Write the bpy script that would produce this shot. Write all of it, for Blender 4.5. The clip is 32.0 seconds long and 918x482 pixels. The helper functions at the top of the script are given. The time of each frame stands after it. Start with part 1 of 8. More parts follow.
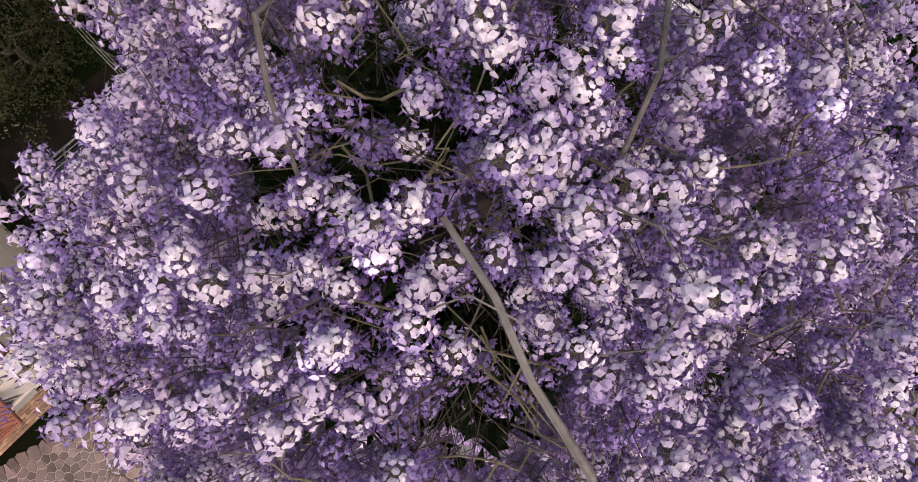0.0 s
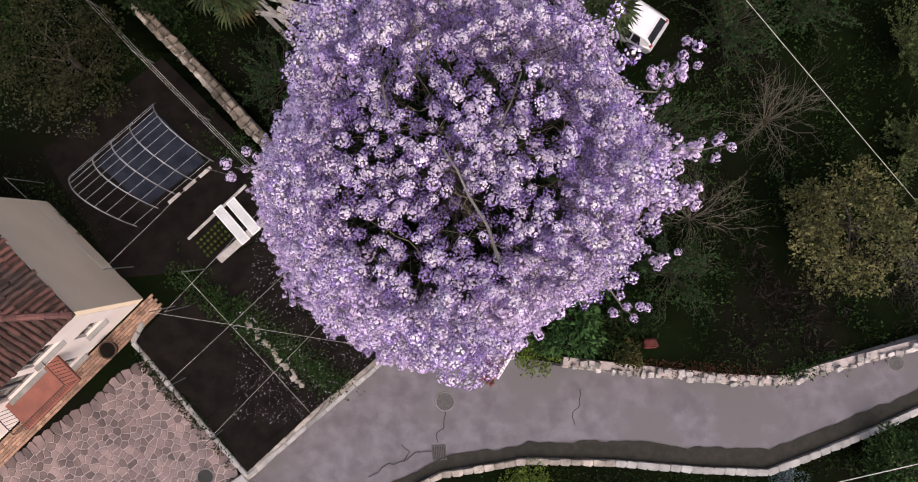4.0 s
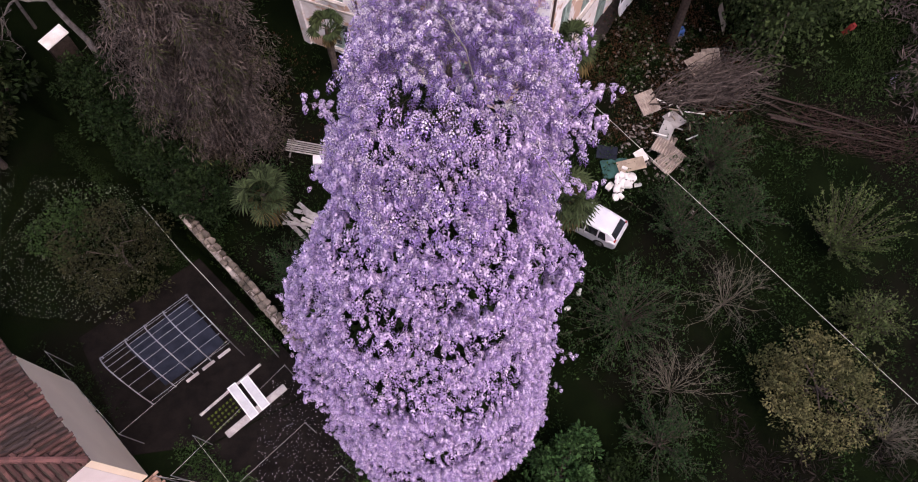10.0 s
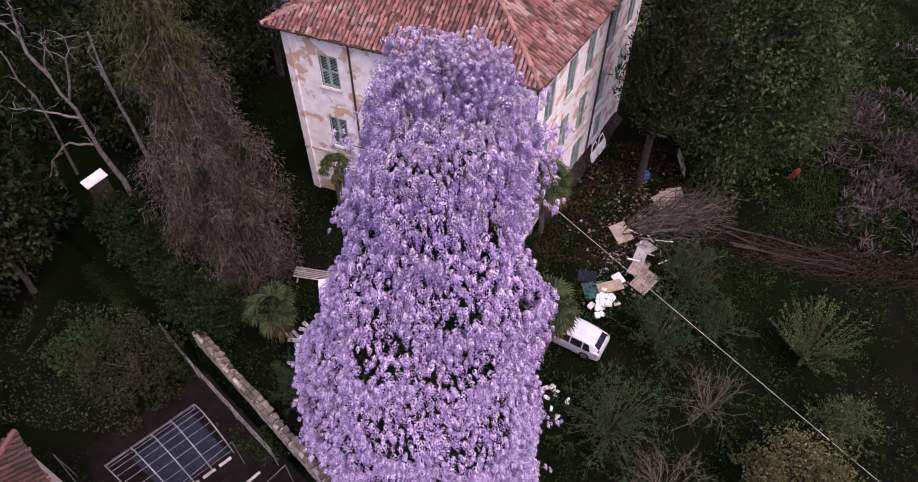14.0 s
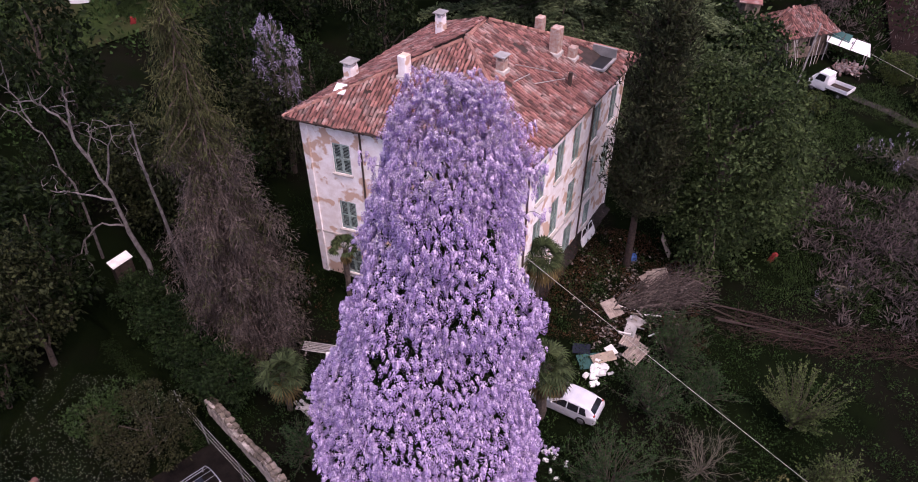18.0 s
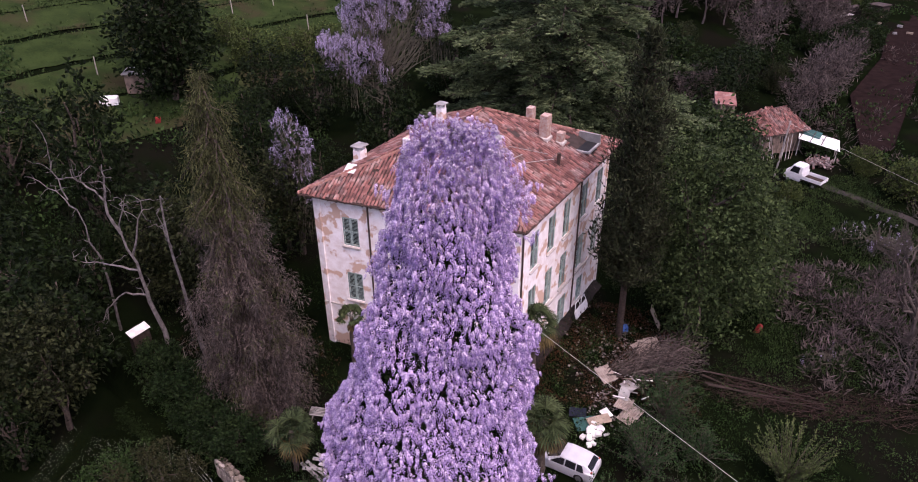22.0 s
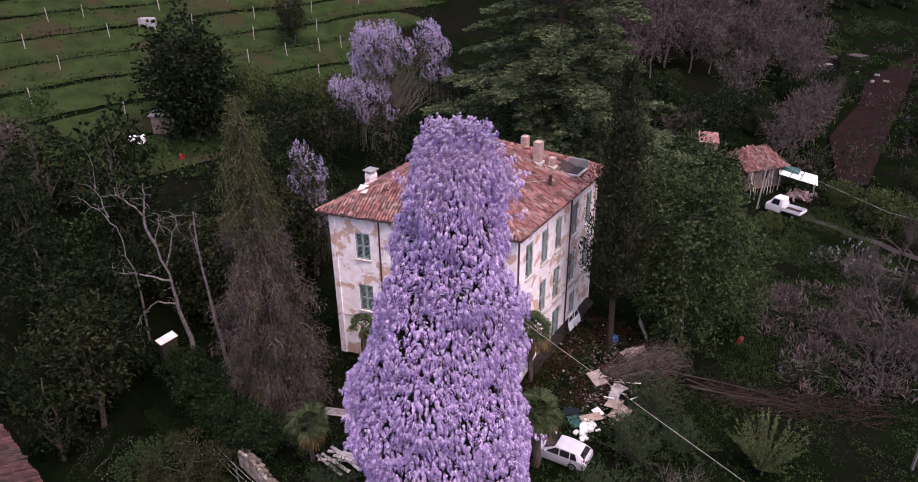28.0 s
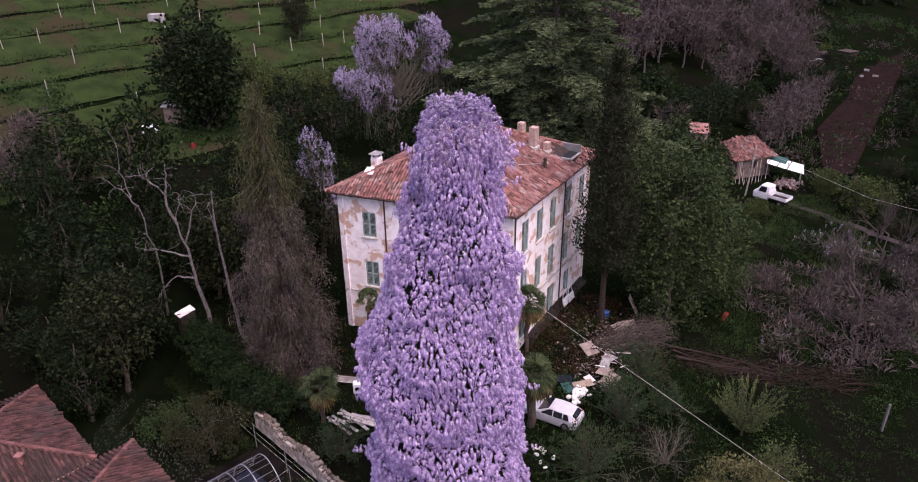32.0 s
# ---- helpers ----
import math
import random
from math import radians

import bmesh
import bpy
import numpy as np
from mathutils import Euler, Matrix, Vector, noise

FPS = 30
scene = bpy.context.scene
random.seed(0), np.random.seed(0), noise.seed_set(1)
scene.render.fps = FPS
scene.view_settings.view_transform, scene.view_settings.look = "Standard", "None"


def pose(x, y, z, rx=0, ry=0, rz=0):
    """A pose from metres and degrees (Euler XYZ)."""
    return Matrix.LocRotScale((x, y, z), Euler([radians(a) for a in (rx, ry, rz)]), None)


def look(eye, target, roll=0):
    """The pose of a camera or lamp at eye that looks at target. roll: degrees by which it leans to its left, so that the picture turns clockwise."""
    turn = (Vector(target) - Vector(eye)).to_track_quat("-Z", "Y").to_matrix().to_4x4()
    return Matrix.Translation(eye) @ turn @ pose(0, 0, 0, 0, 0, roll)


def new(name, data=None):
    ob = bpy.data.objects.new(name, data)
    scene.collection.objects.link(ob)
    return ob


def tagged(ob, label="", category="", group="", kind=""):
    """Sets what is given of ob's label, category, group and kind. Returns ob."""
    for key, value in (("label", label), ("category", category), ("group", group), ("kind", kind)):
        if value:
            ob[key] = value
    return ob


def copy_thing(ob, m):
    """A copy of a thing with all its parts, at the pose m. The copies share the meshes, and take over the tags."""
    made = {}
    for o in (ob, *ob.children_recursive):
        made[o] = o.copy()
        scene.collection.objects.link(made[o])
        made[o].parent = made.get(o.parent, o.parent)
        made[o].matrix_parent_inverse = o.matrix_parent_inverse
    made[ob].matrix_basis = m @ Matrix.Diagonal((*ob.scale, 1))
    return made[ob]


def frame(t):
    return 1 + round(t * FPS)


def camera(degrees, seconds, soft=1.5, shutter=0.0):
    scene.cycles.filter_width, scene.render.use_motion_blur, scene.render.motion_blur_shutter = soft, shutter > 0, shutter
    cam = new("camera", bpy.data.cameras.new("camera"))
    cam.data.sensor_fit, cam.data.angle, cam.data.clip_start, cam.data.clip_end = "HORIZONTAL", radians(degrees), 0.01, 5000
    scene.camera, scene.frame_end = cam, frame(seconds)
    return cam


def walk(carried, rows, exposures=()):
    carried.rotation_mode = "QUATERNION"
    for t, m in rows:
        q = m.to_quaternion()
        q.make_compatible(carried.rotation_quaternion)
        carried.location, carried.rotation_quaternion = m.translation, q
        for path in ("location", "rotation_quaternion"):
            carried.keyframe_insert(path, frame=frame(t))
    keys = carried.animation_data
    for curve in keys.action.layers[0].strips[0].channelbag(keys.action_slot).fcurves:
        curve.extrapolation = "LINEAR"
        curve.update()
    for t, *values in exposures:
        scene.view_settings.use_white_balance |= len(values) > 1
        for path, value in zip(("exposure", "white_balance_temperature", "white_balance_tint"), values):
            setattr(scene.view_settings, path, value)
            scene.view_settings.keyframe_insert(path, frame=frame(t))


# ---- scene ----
cam = camera(66.7, 32.0, soft=1.0)
PATH = [
    (0, pose(-0.476, 13.607, 26.094, 0.17, -0.00, 8.10)),
    (0.5, pose(-0.441, 13.599, 26.264, -0.01, 0.00, 7.93)),
    (1, pose(-0.439, 13.613, 26.780, 0.00, -0.00, 7.87)),
    (1.5, pose(-0.441, 13.618, 27.303, -0.00, 0.00, 7.89)),
    (2, pose(-0.427, 13.595, 27.834, 0.05, -0.00, 7.89)),
    (2.5, pose(-0.398, 13.574, 28.380, -0.03, -0.00, 7.76)),
    (3, pose(-0.354, 13.471, 28.912, -0.15, -0.00, 7.66)),
    (3.5, pose(-0.326, 13.271, 29.466, -0.15, -0.00, 7.76)),
    (4, pose(-0.301, 12.999, 29.772, -0.24, -0.00, 7.67)),
    (4.5, pose(-0.274, 12.645, 29.913, -0.24, -0.00, 7.79)),
    (6.5, pose(-0.092, 10.842, 30.429, 0.81, 0.02, 7.71)),
    (7, pose(-0.027, 10.291, 30.560, 2.95, -0.01, 7.69)),
    (7.5, pose(0.037, 9.737, 30.678, 3.83, -0.05, 7.61)),
    (8, pose(0.127, 9.125, 30.850, 6.62, -0.08, 7.51)),
    (8.5, pose(0.213, 8.522, 31.188, 11.28, -0.15, 7.30)),
    (9, pose(0.322, 7.968, 31.536, 15.91, -0.17, 7.19)),
    (9.5, pose(0.434, 7.413, 31.793, 20.50, -0.17, 7.07)),
    (10, pose(0.536, 6.846, 32.010, 24.54, -0.06, 6.67)),
    (10.5, pose(0.615, 6.203, 32.227, 28.41, -0.10, 6.54)),
    (11, pose(0.684, 5.587, 32.266, 31.75, -0.11, 6.41)),
    (11.5, pose(0.789, 4.946, 32.346, 33.10, -0.11, 6.36)),
    (12, pose(0.879, 4.388, 32.407, 33.45, -0.10, 6.32)),
    (12.5, pose(0.942, 3.870, 32.462, 34.58, -0.11, 6.22)),
    (13, pose(1.001, 3.251, 32.594, 36.32, -0.18, 6.13)),
    (13.5, pose(1.051, 2.685, 32.710, 38.09, -0.17, 6.01)),
    (14, pose(1.098, 2.174, 32.766, 39.76, -0.18, 5.93)),
    (14.5, pose(1.149, 1.599, 32.835, 41.53, -0.18, 5.87)),
    (16.5, pose(1.229, -0.524, 32.776, 47.41, -0.15, 5.60)),
    (17, pose(1.283, -0.976, 32.761, 48.44, -0.07, 5.56)),
    (17.5, pose(1.322, -1.509, 32.745, 49.47, -0.05, 5.54)),
    (18, pose(1.363, -2.066, 32.665, 50.21, -0.05, 5.51)),
    (18.5, pose(1.420, -2.601, 32.601, 50.51, 0.02, 5.50)),
    (19, pose(1.454, -3.103, 32.539, 50.80, 0.08, 5.43)),
    (19.5, pose(1.477, -3.583, 32.501, 51.18, 0.08, 5.39)),
    (20, pose(1.516, -4.080, 32.430, 52.33, 0.10, 5.35)),
    (20.5, pose(1.553, -4.589, 32.422, 54.03, 0.13, 5.30)),
    (21, pose(1.589, -5.095, 32.405, 55.76, 0.13, 5.28)),
    (21.5, pose(1.623, -5.603, 32.338, 57.57, 0.20, 5.22)),
    (22, pose(1.652, -6.113, 32.288, 59.34, 0.21, 5.18)),
    (22.5, pose(1.694, -6.619, 32.207, 61.12, 0.29, 5.14)),
    (23, pose(1.729, -7.118, 32.113, 62.89, 0.34, 5.08)),
    (23.5, pose(1.776, -7.659, 32.137, 64.11, 0.41, 5.05)),
    (24, pose(1.808, -8.064, 32.127, 64.07, 0.45, 5.04)),
    (24.5, pose(1.828, -8.411, 32.103, 64.04, 0.44, 5.04)),
    (25, pose(1.874, -8.816, 32.113, 63.98, 0.44, 5.08)),
    (25.5, pose(1.909, -9.224, 32.124, 63.92, 0.48, 5.08)),
    (27.5, pose(2.021, -11.038, 32.015, 63.89, 0.51, 5.07)),
    (28, pose(2.074, -11.514, 32.012, 63.86, 0.51, 5.12)),
    (28.5, pose(2.106, -11.987, 31.968, 63.90, 0.58, 5.08)),
    (29, pose(2.152, -12.492, 32.004, 63.84, 0.53, 5.12)),
    (29.5, pose(2.168, -12.889, 32.050, 63.76, 0.52, 5.09)),
    (30, pose(2.176, -13.313, 32.042, 63.79, 0.50, 5.08)),
    (30.5, pose(2.222, -13.796, 32.055, 63.79, 0.48, 5.08)),
    (31, pose(2.238, -14.287, 32.133, 63.73, 0.47, 5.06)),
    (31.5, pose(2.284, -14.759, 32.140, 63.73, 0.49, 5.06)),
    (32, pose(2.293, -15.184, 32.093, 63.77, 0.52, 5.02)),
]
walk(cam, PATH, exposures=[(0.0, 0.08, 7300, 10), (3.0, 0.16, 7000, 11), (7.0, 0.18, 6600, 19), (13.0, 0.26, 6350, 32), (17.0, 0.3, 6300, 36), (23.0, 0.4, 6300, 35), (32.0, 0.38, 6300, 34)])

# ---- light: soft evening sky, no sharp shadows ----
world = bpy.data.worlds.new("sky")
scene.world = world
world.use_nodes = True
wn = world.node_tree
sky = wn.nodes.new("ShaderNodeTexSky")
sky.sky_type = "NISHITA"
sky.sun_disc = False
sky.sun_elevation, sky.sun_rotation = radians(62), radians(140)
sky.air_density, sky.dust_density = 1.0, 5.0
wn.links.new(sky.outputs[0], wn.nodes["Background"].inputs[0])
wn.nodes["Background"].inputs[1].default_value = 0.23
sun = new("sun", bpy.data.lights.new("sun", "SUN"))
sun.data.energy, sun.data.angle, sun.data.color = 0.75, radians(80), (1.0, 0.95, 0.9)
sun.matrix_world = look((2, -4, 32), (0, 0, 0))

# ---- helpers of this scene ----
R = random.Random(7)
RNG = np.random.default_rng(11)


def mat(name, col, col2=None, scale=4.0, rough=0.8, metal=0.0, bump=0.0, fine=30.0, island=0.0, random_tint=0.0, leaf=0.0, col3=None, spec=0.3, stain=(0.28, 0.5, 0.6)):
    """Procedural surface: two colours mixed by noise at two scales, optional third colour in large stains, relief, and a tint per piece."""
    m = bpy.data.materials.new(name)
    m.use_nodes = True
    n, l = m.node_tree.nodes, m.node_tree.links
    b = n["Principled BSDF"]
    b.inputs["Roughness"].default_value, b.inputs["Metallic"].default_value = rough, metal
    b.inputs["Specular IOR Level"].default_value = spec
    co = n.new("ShaderNodeTexCoord")
    n1, n2 = n.new("ShaderNodeTexNoise"), n.new("ShaderNodeTexNoise")
    n1.inputs["Scale"].default_value, n1.inputs["Detail"].default_value = scale, 6
    n2.inputs["Scale"].default_value, n2.inputs["Detail"].default_value = fine, 4
    geo = n.new("ShaderNodeNewGeometry")
    for x in (n1, n2):
        l.new(geo.outputs["Position"], x.inputs["Vector"])
    col2 = col2 or tuple(c * 0.7 for c in col)
    mix = n.new("ShaderNodeMix")
    mix.data_type = "RGBA"
    ramp = n.new("ShaderNodeValToRGB")
    ramp.color_ramp.elements[0].position, ramp.color_ramp.elements[1].position = 0.35, 0.65
    add = n.new("ShaderNodeMath")
    add.operation = "MULTIPLY_ADD"
    l.new(n2.outputs["Fac"], add.inputs[0])
    add.inputs[1].default_value = 0.4
    l.new(n1.outputs["Fac"], add.inputs[2])
    sub = n.new("ShaderNodeMath")
    sub.operation = "SUBTRACT"
    l.new(add.outputs[0], sub.inputs[0])
    sub.inputs[1].default_value = 0.2
    l.new(sub.outputs[0], ramp.inputs[0])
    l.new(ramp.outputs["Color"], mix.inputs["Factor"])
    mix.inputs["A"].default_value, mix.inputs["B"].default_value = (*col, 1), (*col2, 1)
    out = mix.outputs["Result"]
    if col3:
        n3 = n.new("ShaderNodeTexNoise")
        n3.inputs["Scale"].default_value, n3.inputs["Detail"].default_value = scale * stain[0], 7
        l.new(geo.outputs["Position"], n3.inputs["Vector"])
        r3 = n.new("ShaderNodeValToRGB")
        r3.color_ramp.elements[0].position, r3.color_ramp.elements[1].position = stain[1], stain[2]
        l.new(n3.outputs["Fac"], r3.inputs[0])
        m3 = n.new("ShaderNodeMix")
        m3.data_type = "RGBA"
        l.new(r3.outputs["Color"], m3.inputs["Factor"])
        l.new(out, m3.inputs["A"])
        m3.inputs["B"].default_value = (*col3, 1)
        out = m3.outputs["Result"]
    if island or random_tint:
        hsv = n.new("ShaderNodeHueSaturation")
        l.new(out, hsv.inputs["Color"])
        rng = n.new("ShaderNodeMapRange")
        a = island or random_tint
        rng.inputs["To Min"].default_value, rng.inputs["To Max"].default_value = 1 - a, 1 + a
        if island:
            l.new(geo.outputs["Random Per Island"], rng.inputs["Value"])
        else:
            info = n.new("ShaderNodeObjectInfo")
            l.new(info.outputs["Random"], rng.inputs["Value"])
        l.new(rng.outputs[0], hsv.inputs["Value"])
        out = hsv.outputs["Color"]
    l.new(out, b.inputs["Base Color"])
    if bump:
        bp = n.new("ShaderNodeBump")
        bp.inputs["Strength"].default_value, bp.inputs["Distance"].default_value = bump, 0.02
        l.new(add.outputs[0], bp.inputs["Height"])
        l.new(bp.outputs[0], b.inputs["Normal"])
    if leaf:
        tr = n.new("ShaderNodeBsdfTranslucent")
        l.new(out, tr.inputs["Color"])
        ms = n.new("ShaderNodeMixShader")
        ms.inputs[0].default_value = leaf
        l.new(b.outputs[0], ms.inputs[1])
        l.new(tr.outputs[0], ms.inputs[2])
        l.new(ms.outputs[0], n["Material Output"].inputs[0])
    return m


def np_mesh(name, verts, faces, m, smooth=False, index=None):
    """A mesh from arrays: verts (n, 3); faces (k, 3) or (k, 4), or a list of such arrays."""
    me = bpy.data.meshes.new(name)
    verts = np.asarray(verts, np.float32)
    groups = [np.asarray(f, np.int32) for f in (faces if isinstance(faces, list) else [faces]) if len(f)]
    sizes = np.concatenate([np.full(len(g), g.shape[1], np.int32) for g in groups])
    loops = np.concatenate([g.ravel() for g in groups])
    me.vertices.add(len(verts))
    me.vertices.foreach_set("co", verts.ravel())
    me.loops.add(len(loops))
    me.loops.foreach_set("vertex_index", loops)
    me.polygons.add(len(sizes))
    me.polygons.foreach_set("loop_start", np.r_[0, np.cumsum(sizes)[:-1]].astype(np.int32))
    me.update(calc_edges=True)
    me.polygons.foreach_set("use_smooth", np.full(len(me.polygons), smooth))
    for k in m if isinstance(m, (list, tuple)) else [m] if m else []:
        me.materials.append(k)
    if index is not None:
        me.polygons.foreach_set("material_index", np.asarray(index, np.int32))
    return me


class Geo:
    """Collects simple solids into one mesh."""

    def __init__(self):
        self.v, self.q, self.t = [], [], []

    def box(self, c, size, rz=0.0, m=None, ch=0.0):
        """A box, chamfered by ch along its upright edges and top."""
        x, y, z = (s / 2 for s in size)
        if ch:
            ring = [(x - ch, -y), (x, -y + ch), (x, y - ch), (x - ch, y), (-x + ch, y), (-x, y - ch), (-x, -y + ch), (-x + ch, -y)]
            pts = [(a, b, -z) for a, b in ring] + [(a, b, z - ch) for a, b in ring]
            pts += [(a * (x - ch) / x, b * (y - ch) / y, z) for a, b in ring]
            quads = [(k * 8 + i, k * 8 + (i + 1) % 8, k * 8 + 8 + (i + 1) % 8, k * 8 + 8 + i) for k in (0, 1) for i in range(8)]
            quads += [(16, 17, 22, 23), (17, 18, 21, 22), (18, 19, 20, 21), (7, 6, 1, 0), (6, 5, 2, 1), (5, 4, 3, 2)]
        else:
            pts = [(a * x, b * y, d * z) for d in (-1, 1) for a, b in ((-1, -1), (1, -1), (1, 1), (-1, 1))]
            quads = [(3, 2, 1, 0), (4, 5, 6, 7), (0, 1, 5, 4), (1, 2, 6, 5), (2, 3, 7, 6), (3, 0, 4, 7)]
        M = m if m is not None else pose(*c, 0, 0, rz)
        o = len(self.v)
        self.v += [tuple(M @ Vector(p)) for p in pts]
        self.q += [tuple(o + i for i in f) for f in quads]
        return self

    def tube(self, pts, radii, n=6, cap=True):
        pts = [Vector(p) for p in pts]
        if not hasattr(radii, "__len__"):
            radii = [radii] * len(pts)
        o = len(self.v)
        for i, p in enumerate(pts):
            d = (pts[min(i + 1, len(pts) - 1)] - pts[max(i - 1, 0)]).normalized()
            a = d.orthogonal().normalized() if abs(d.z) < 0.95 else (Vector((1, 0, 0)) - d * d.x).normalized()
            b = d.cross(a)
            for k in range(n):
                w = 2 * math.pi * k / n
                self.v.append(tuple(p + float(radii[i]) * (math.cos(w) * a + math.sin(w) * b)))
        for i in range(len(pts) - 1):
            for k in range(n):
                self.q.append((o + i * n + k, o + i * n + (k + 1) % n, o + (i + 1) * n + (k + 1) % n, o + (i + 1) * n + k))
        if cap:
            for base, flip in ((o, True), (o + (len(pts) - 1) * n, False)):
                for k in range(1, n - 1):
                    self.t.append((base, base + k + 1, base + k) if flip else (base, base + k, base + k + 1))
        return self

    def prism(self, poly, z0, z1):
        """An upright prism over a convex polygon; z1 may be a list of heights."""
        o, n = len(self.v), len(poly)
        tops = z1 if hasattr(z1, "__len__") else [z1] * n
        lows = z0 if hasattr(z0, "__len__") else [z0] * n
        self.v += [(x, y, z) for (x, y), z in zip(poly, lows)] + [(x, y, z) for (x, y), z in zip(poly, tops)]
        self.q += [(o + i, o + (i + 1) % n, o + n + (i + 1) % n, o + n + i) for i in range(n)]
        for k in range(1, n - 1):
            self.t += [(o + n, o + n + k, o + n + k + 1), (o, o + k + 1, o + k)]
        return self

    def face(self, *pts):
        o = len(self.v)
        self.v += [tuple(p) for p in pts]
        (self.q if len(pts) == 4 else self.t).append(tuple(range(o, o + len(pts))))
        return self

    def mesh(self, name, m, smooth=False):
        return np_mesh(name, np.array(self.v), [np.array(self.q).reshape(-1, 4), np.array(self.t).reshape(-1, 3)], m, smooth)


def empty(name, at, label, category, group="", kind="", rz=0.0):
    e = new(name)
    e.empty_display_size = 0.2
    e.matrix_world = pose(*at, 0, 0, rz)
    return tagged(e, label, category, group, kind)


def part(name, geo, m, parent, label="", local=False, smooth=False):
    """Links a Geo or a mesh as one part under a thing; coordinates are the world's unless local."""
    me = geo.mesh(name, m, smooth) if isinstance(geo, Geo) else geo
    ob = new(name, me)
    ob.parent = parent
    if not local:
        ob.matrix_parent_inverse = world_of(parent).inverted()
    if label:
        ob["label"] = label
    return ob


def world_of(ob):
    """The matrix of an object before the scene is evaluated."""
    m = ob.matrix_basis
    return m if ob.parent is None else world_of(ob.parent) @ ob.matrix_parent_inverse @ m


def thing(name, geo, m, label, category, group="", kind="", smooth=False):
    me = geo.mesh(name, m, smooth) if isinstance(geo, Geo) else geo
    return tagged(new(name, me), label, category, group, kind)


def frames_of(d, spin):
    """Rotation matrices whose third axis is d, turned by spin."""
    d = d / np.linalg.norm(d, axis=1, keepdims=True)
    ref = np.where(np.abs(d[:, 2:3]) < 0.9, np.array([[0, 0, 1.0]]), np.array([[1.0, 0, 0]]))
    a = np.cross(ref, d)
    a /= np.linalg.norm(a, axis=1, keepdims=True)
    b = np.cross(d, a)
    c, s = np.cos(spin)[:, None], np.sin(spin)[:, None]
    return np.stack([c * a + s * b, c * b - s * a, d], 2)


def scatter(tv, tf, places, dirs, sizes, rng, spin=None):
    """Copies of a template (its z axis laid along dirs) as arrays of verts and faces."""
    n = len(places)
    spin = rng.uniform(0, 2 * math.pi, n) if spin is None else spin
    M = frames_of(dirs, spin) * np.reshape(sizes, (n, 1, 1))
    v = np.einsum("nij,kj->nki", M, tv) + places[:, None, :]
    f = tf[None] + (np.arange(n) * len(tv))[:, None, None]
    return v.reshape(-1, 3), f.reshape(-1, tf.shape[1])


def joined(pieces):
    vs, fs, o = [], [], 0
    for v, f in pieces:
        vs.append(v), fs.append(f + o)
        o += len(v)
    return np.concatenate(vs), np.concatenate(fs)


# a folded leaf, lying in its xz plane, stalk at the origin
LEAF_V = np.array([(0, 0, 0), (0.28, 0.08, 0.5), (0, -0.03, 1.0), (-0.28, 0.08, 0.5)])
LEAF_F = np.array([(0, 1, 2), (0, 2, 3)])


def unit(rng, n):
    d = rng.normal(size=(n, 3))
    return d / np.linalg.norm(d, axis=1, keepdims=True)


NEEDLE_V = np.array([(0, 0, 0), (0.07, 0.02, 0.5), (0, -0.01, 1.0), (-0.07, 0.02, 0.5)])


def clumps(rng, centres, radii, per, size, droop=0.0, flat=1.0, shell=0.55, tv=LEAF_V):
    """Leaves in clumps: per leaves round each centre, in an uneven shell."""
    k = len(centres)
    c = np.repeat(centres, per, 0)
    r = np.repeat(np.broadcast_to(radii, (k,)), per)
    d = unit(rng, k * per)
    rad = r * (shell + (1 - shell) * rng.random(k * per) ** 0.7) * rng.uniform(0.75, 1.15, k * per)
    p = c + d * rad[:, None] * np.array([1, 1, flat])
    way = d + 0.9 * unit(rng, k * per) + np.array([0, 0, -droop])
    return scatter(tv, LEAF_F, p, way, size * rng.uniform(0.6, 1.3, k * per), rng)


def inside(rng, n, rx, ry, rz, hollow=0.5):
    """Points in the outer part of an ellipsoid."""
    d = unit(rng, n)
    r = hollow + (1 - hollow) * rng.random(n) ** 0.6
    return d * r[:, None] * np.array([rx, ry, rz])


def limb_path(rng, a, b, wobble, n=5):
    a, b = np.array(a, float), np.array(b, float)
    w = np.linspace(0, 1, n)[:, None]
    p = a + (b - a) * w
    p[1:-1] += rng.normal(size=(n - 2, 3)) * wobble
    return [tuple(q) for q in p]

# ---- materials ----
# ground colour lowered to near black, taking in the deep shade among plants
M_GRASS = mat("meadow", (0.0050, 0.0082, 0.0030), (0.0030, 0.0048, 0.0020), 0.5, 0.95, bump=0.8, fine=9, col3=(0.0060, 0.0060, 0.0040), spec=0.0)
M_ROAD = mat("asphalt", (0.160, 0.143, 0.160), (0.108, 0.096, 0.106), 1.3, 0.95, bump=0.3, fine=25, col3=(0.12, 0.11, 0.115), spec=0.1)
M_SOIL = mat("garden_soil", (0.0120, 0.0096, 0.0084), (0.0066, 0.0055, 0.0051), 2.0, 0.95, bump=1.0, fine=14, spec=0.02)
M_STONE = mat("rubble_stone", (0.36, 0.31, 0.27), (0.20, 0.17, 0.15), 3, 0.9, bump=0.8, fine=20, island=0.35)
M_PALE_STONE = mat("pale_stone", (0.46, 0.41, 0.39), (0.17, 0.15, 0.135), 3, 0.9, bump=0.7, fine=20, random_tint=0.3)
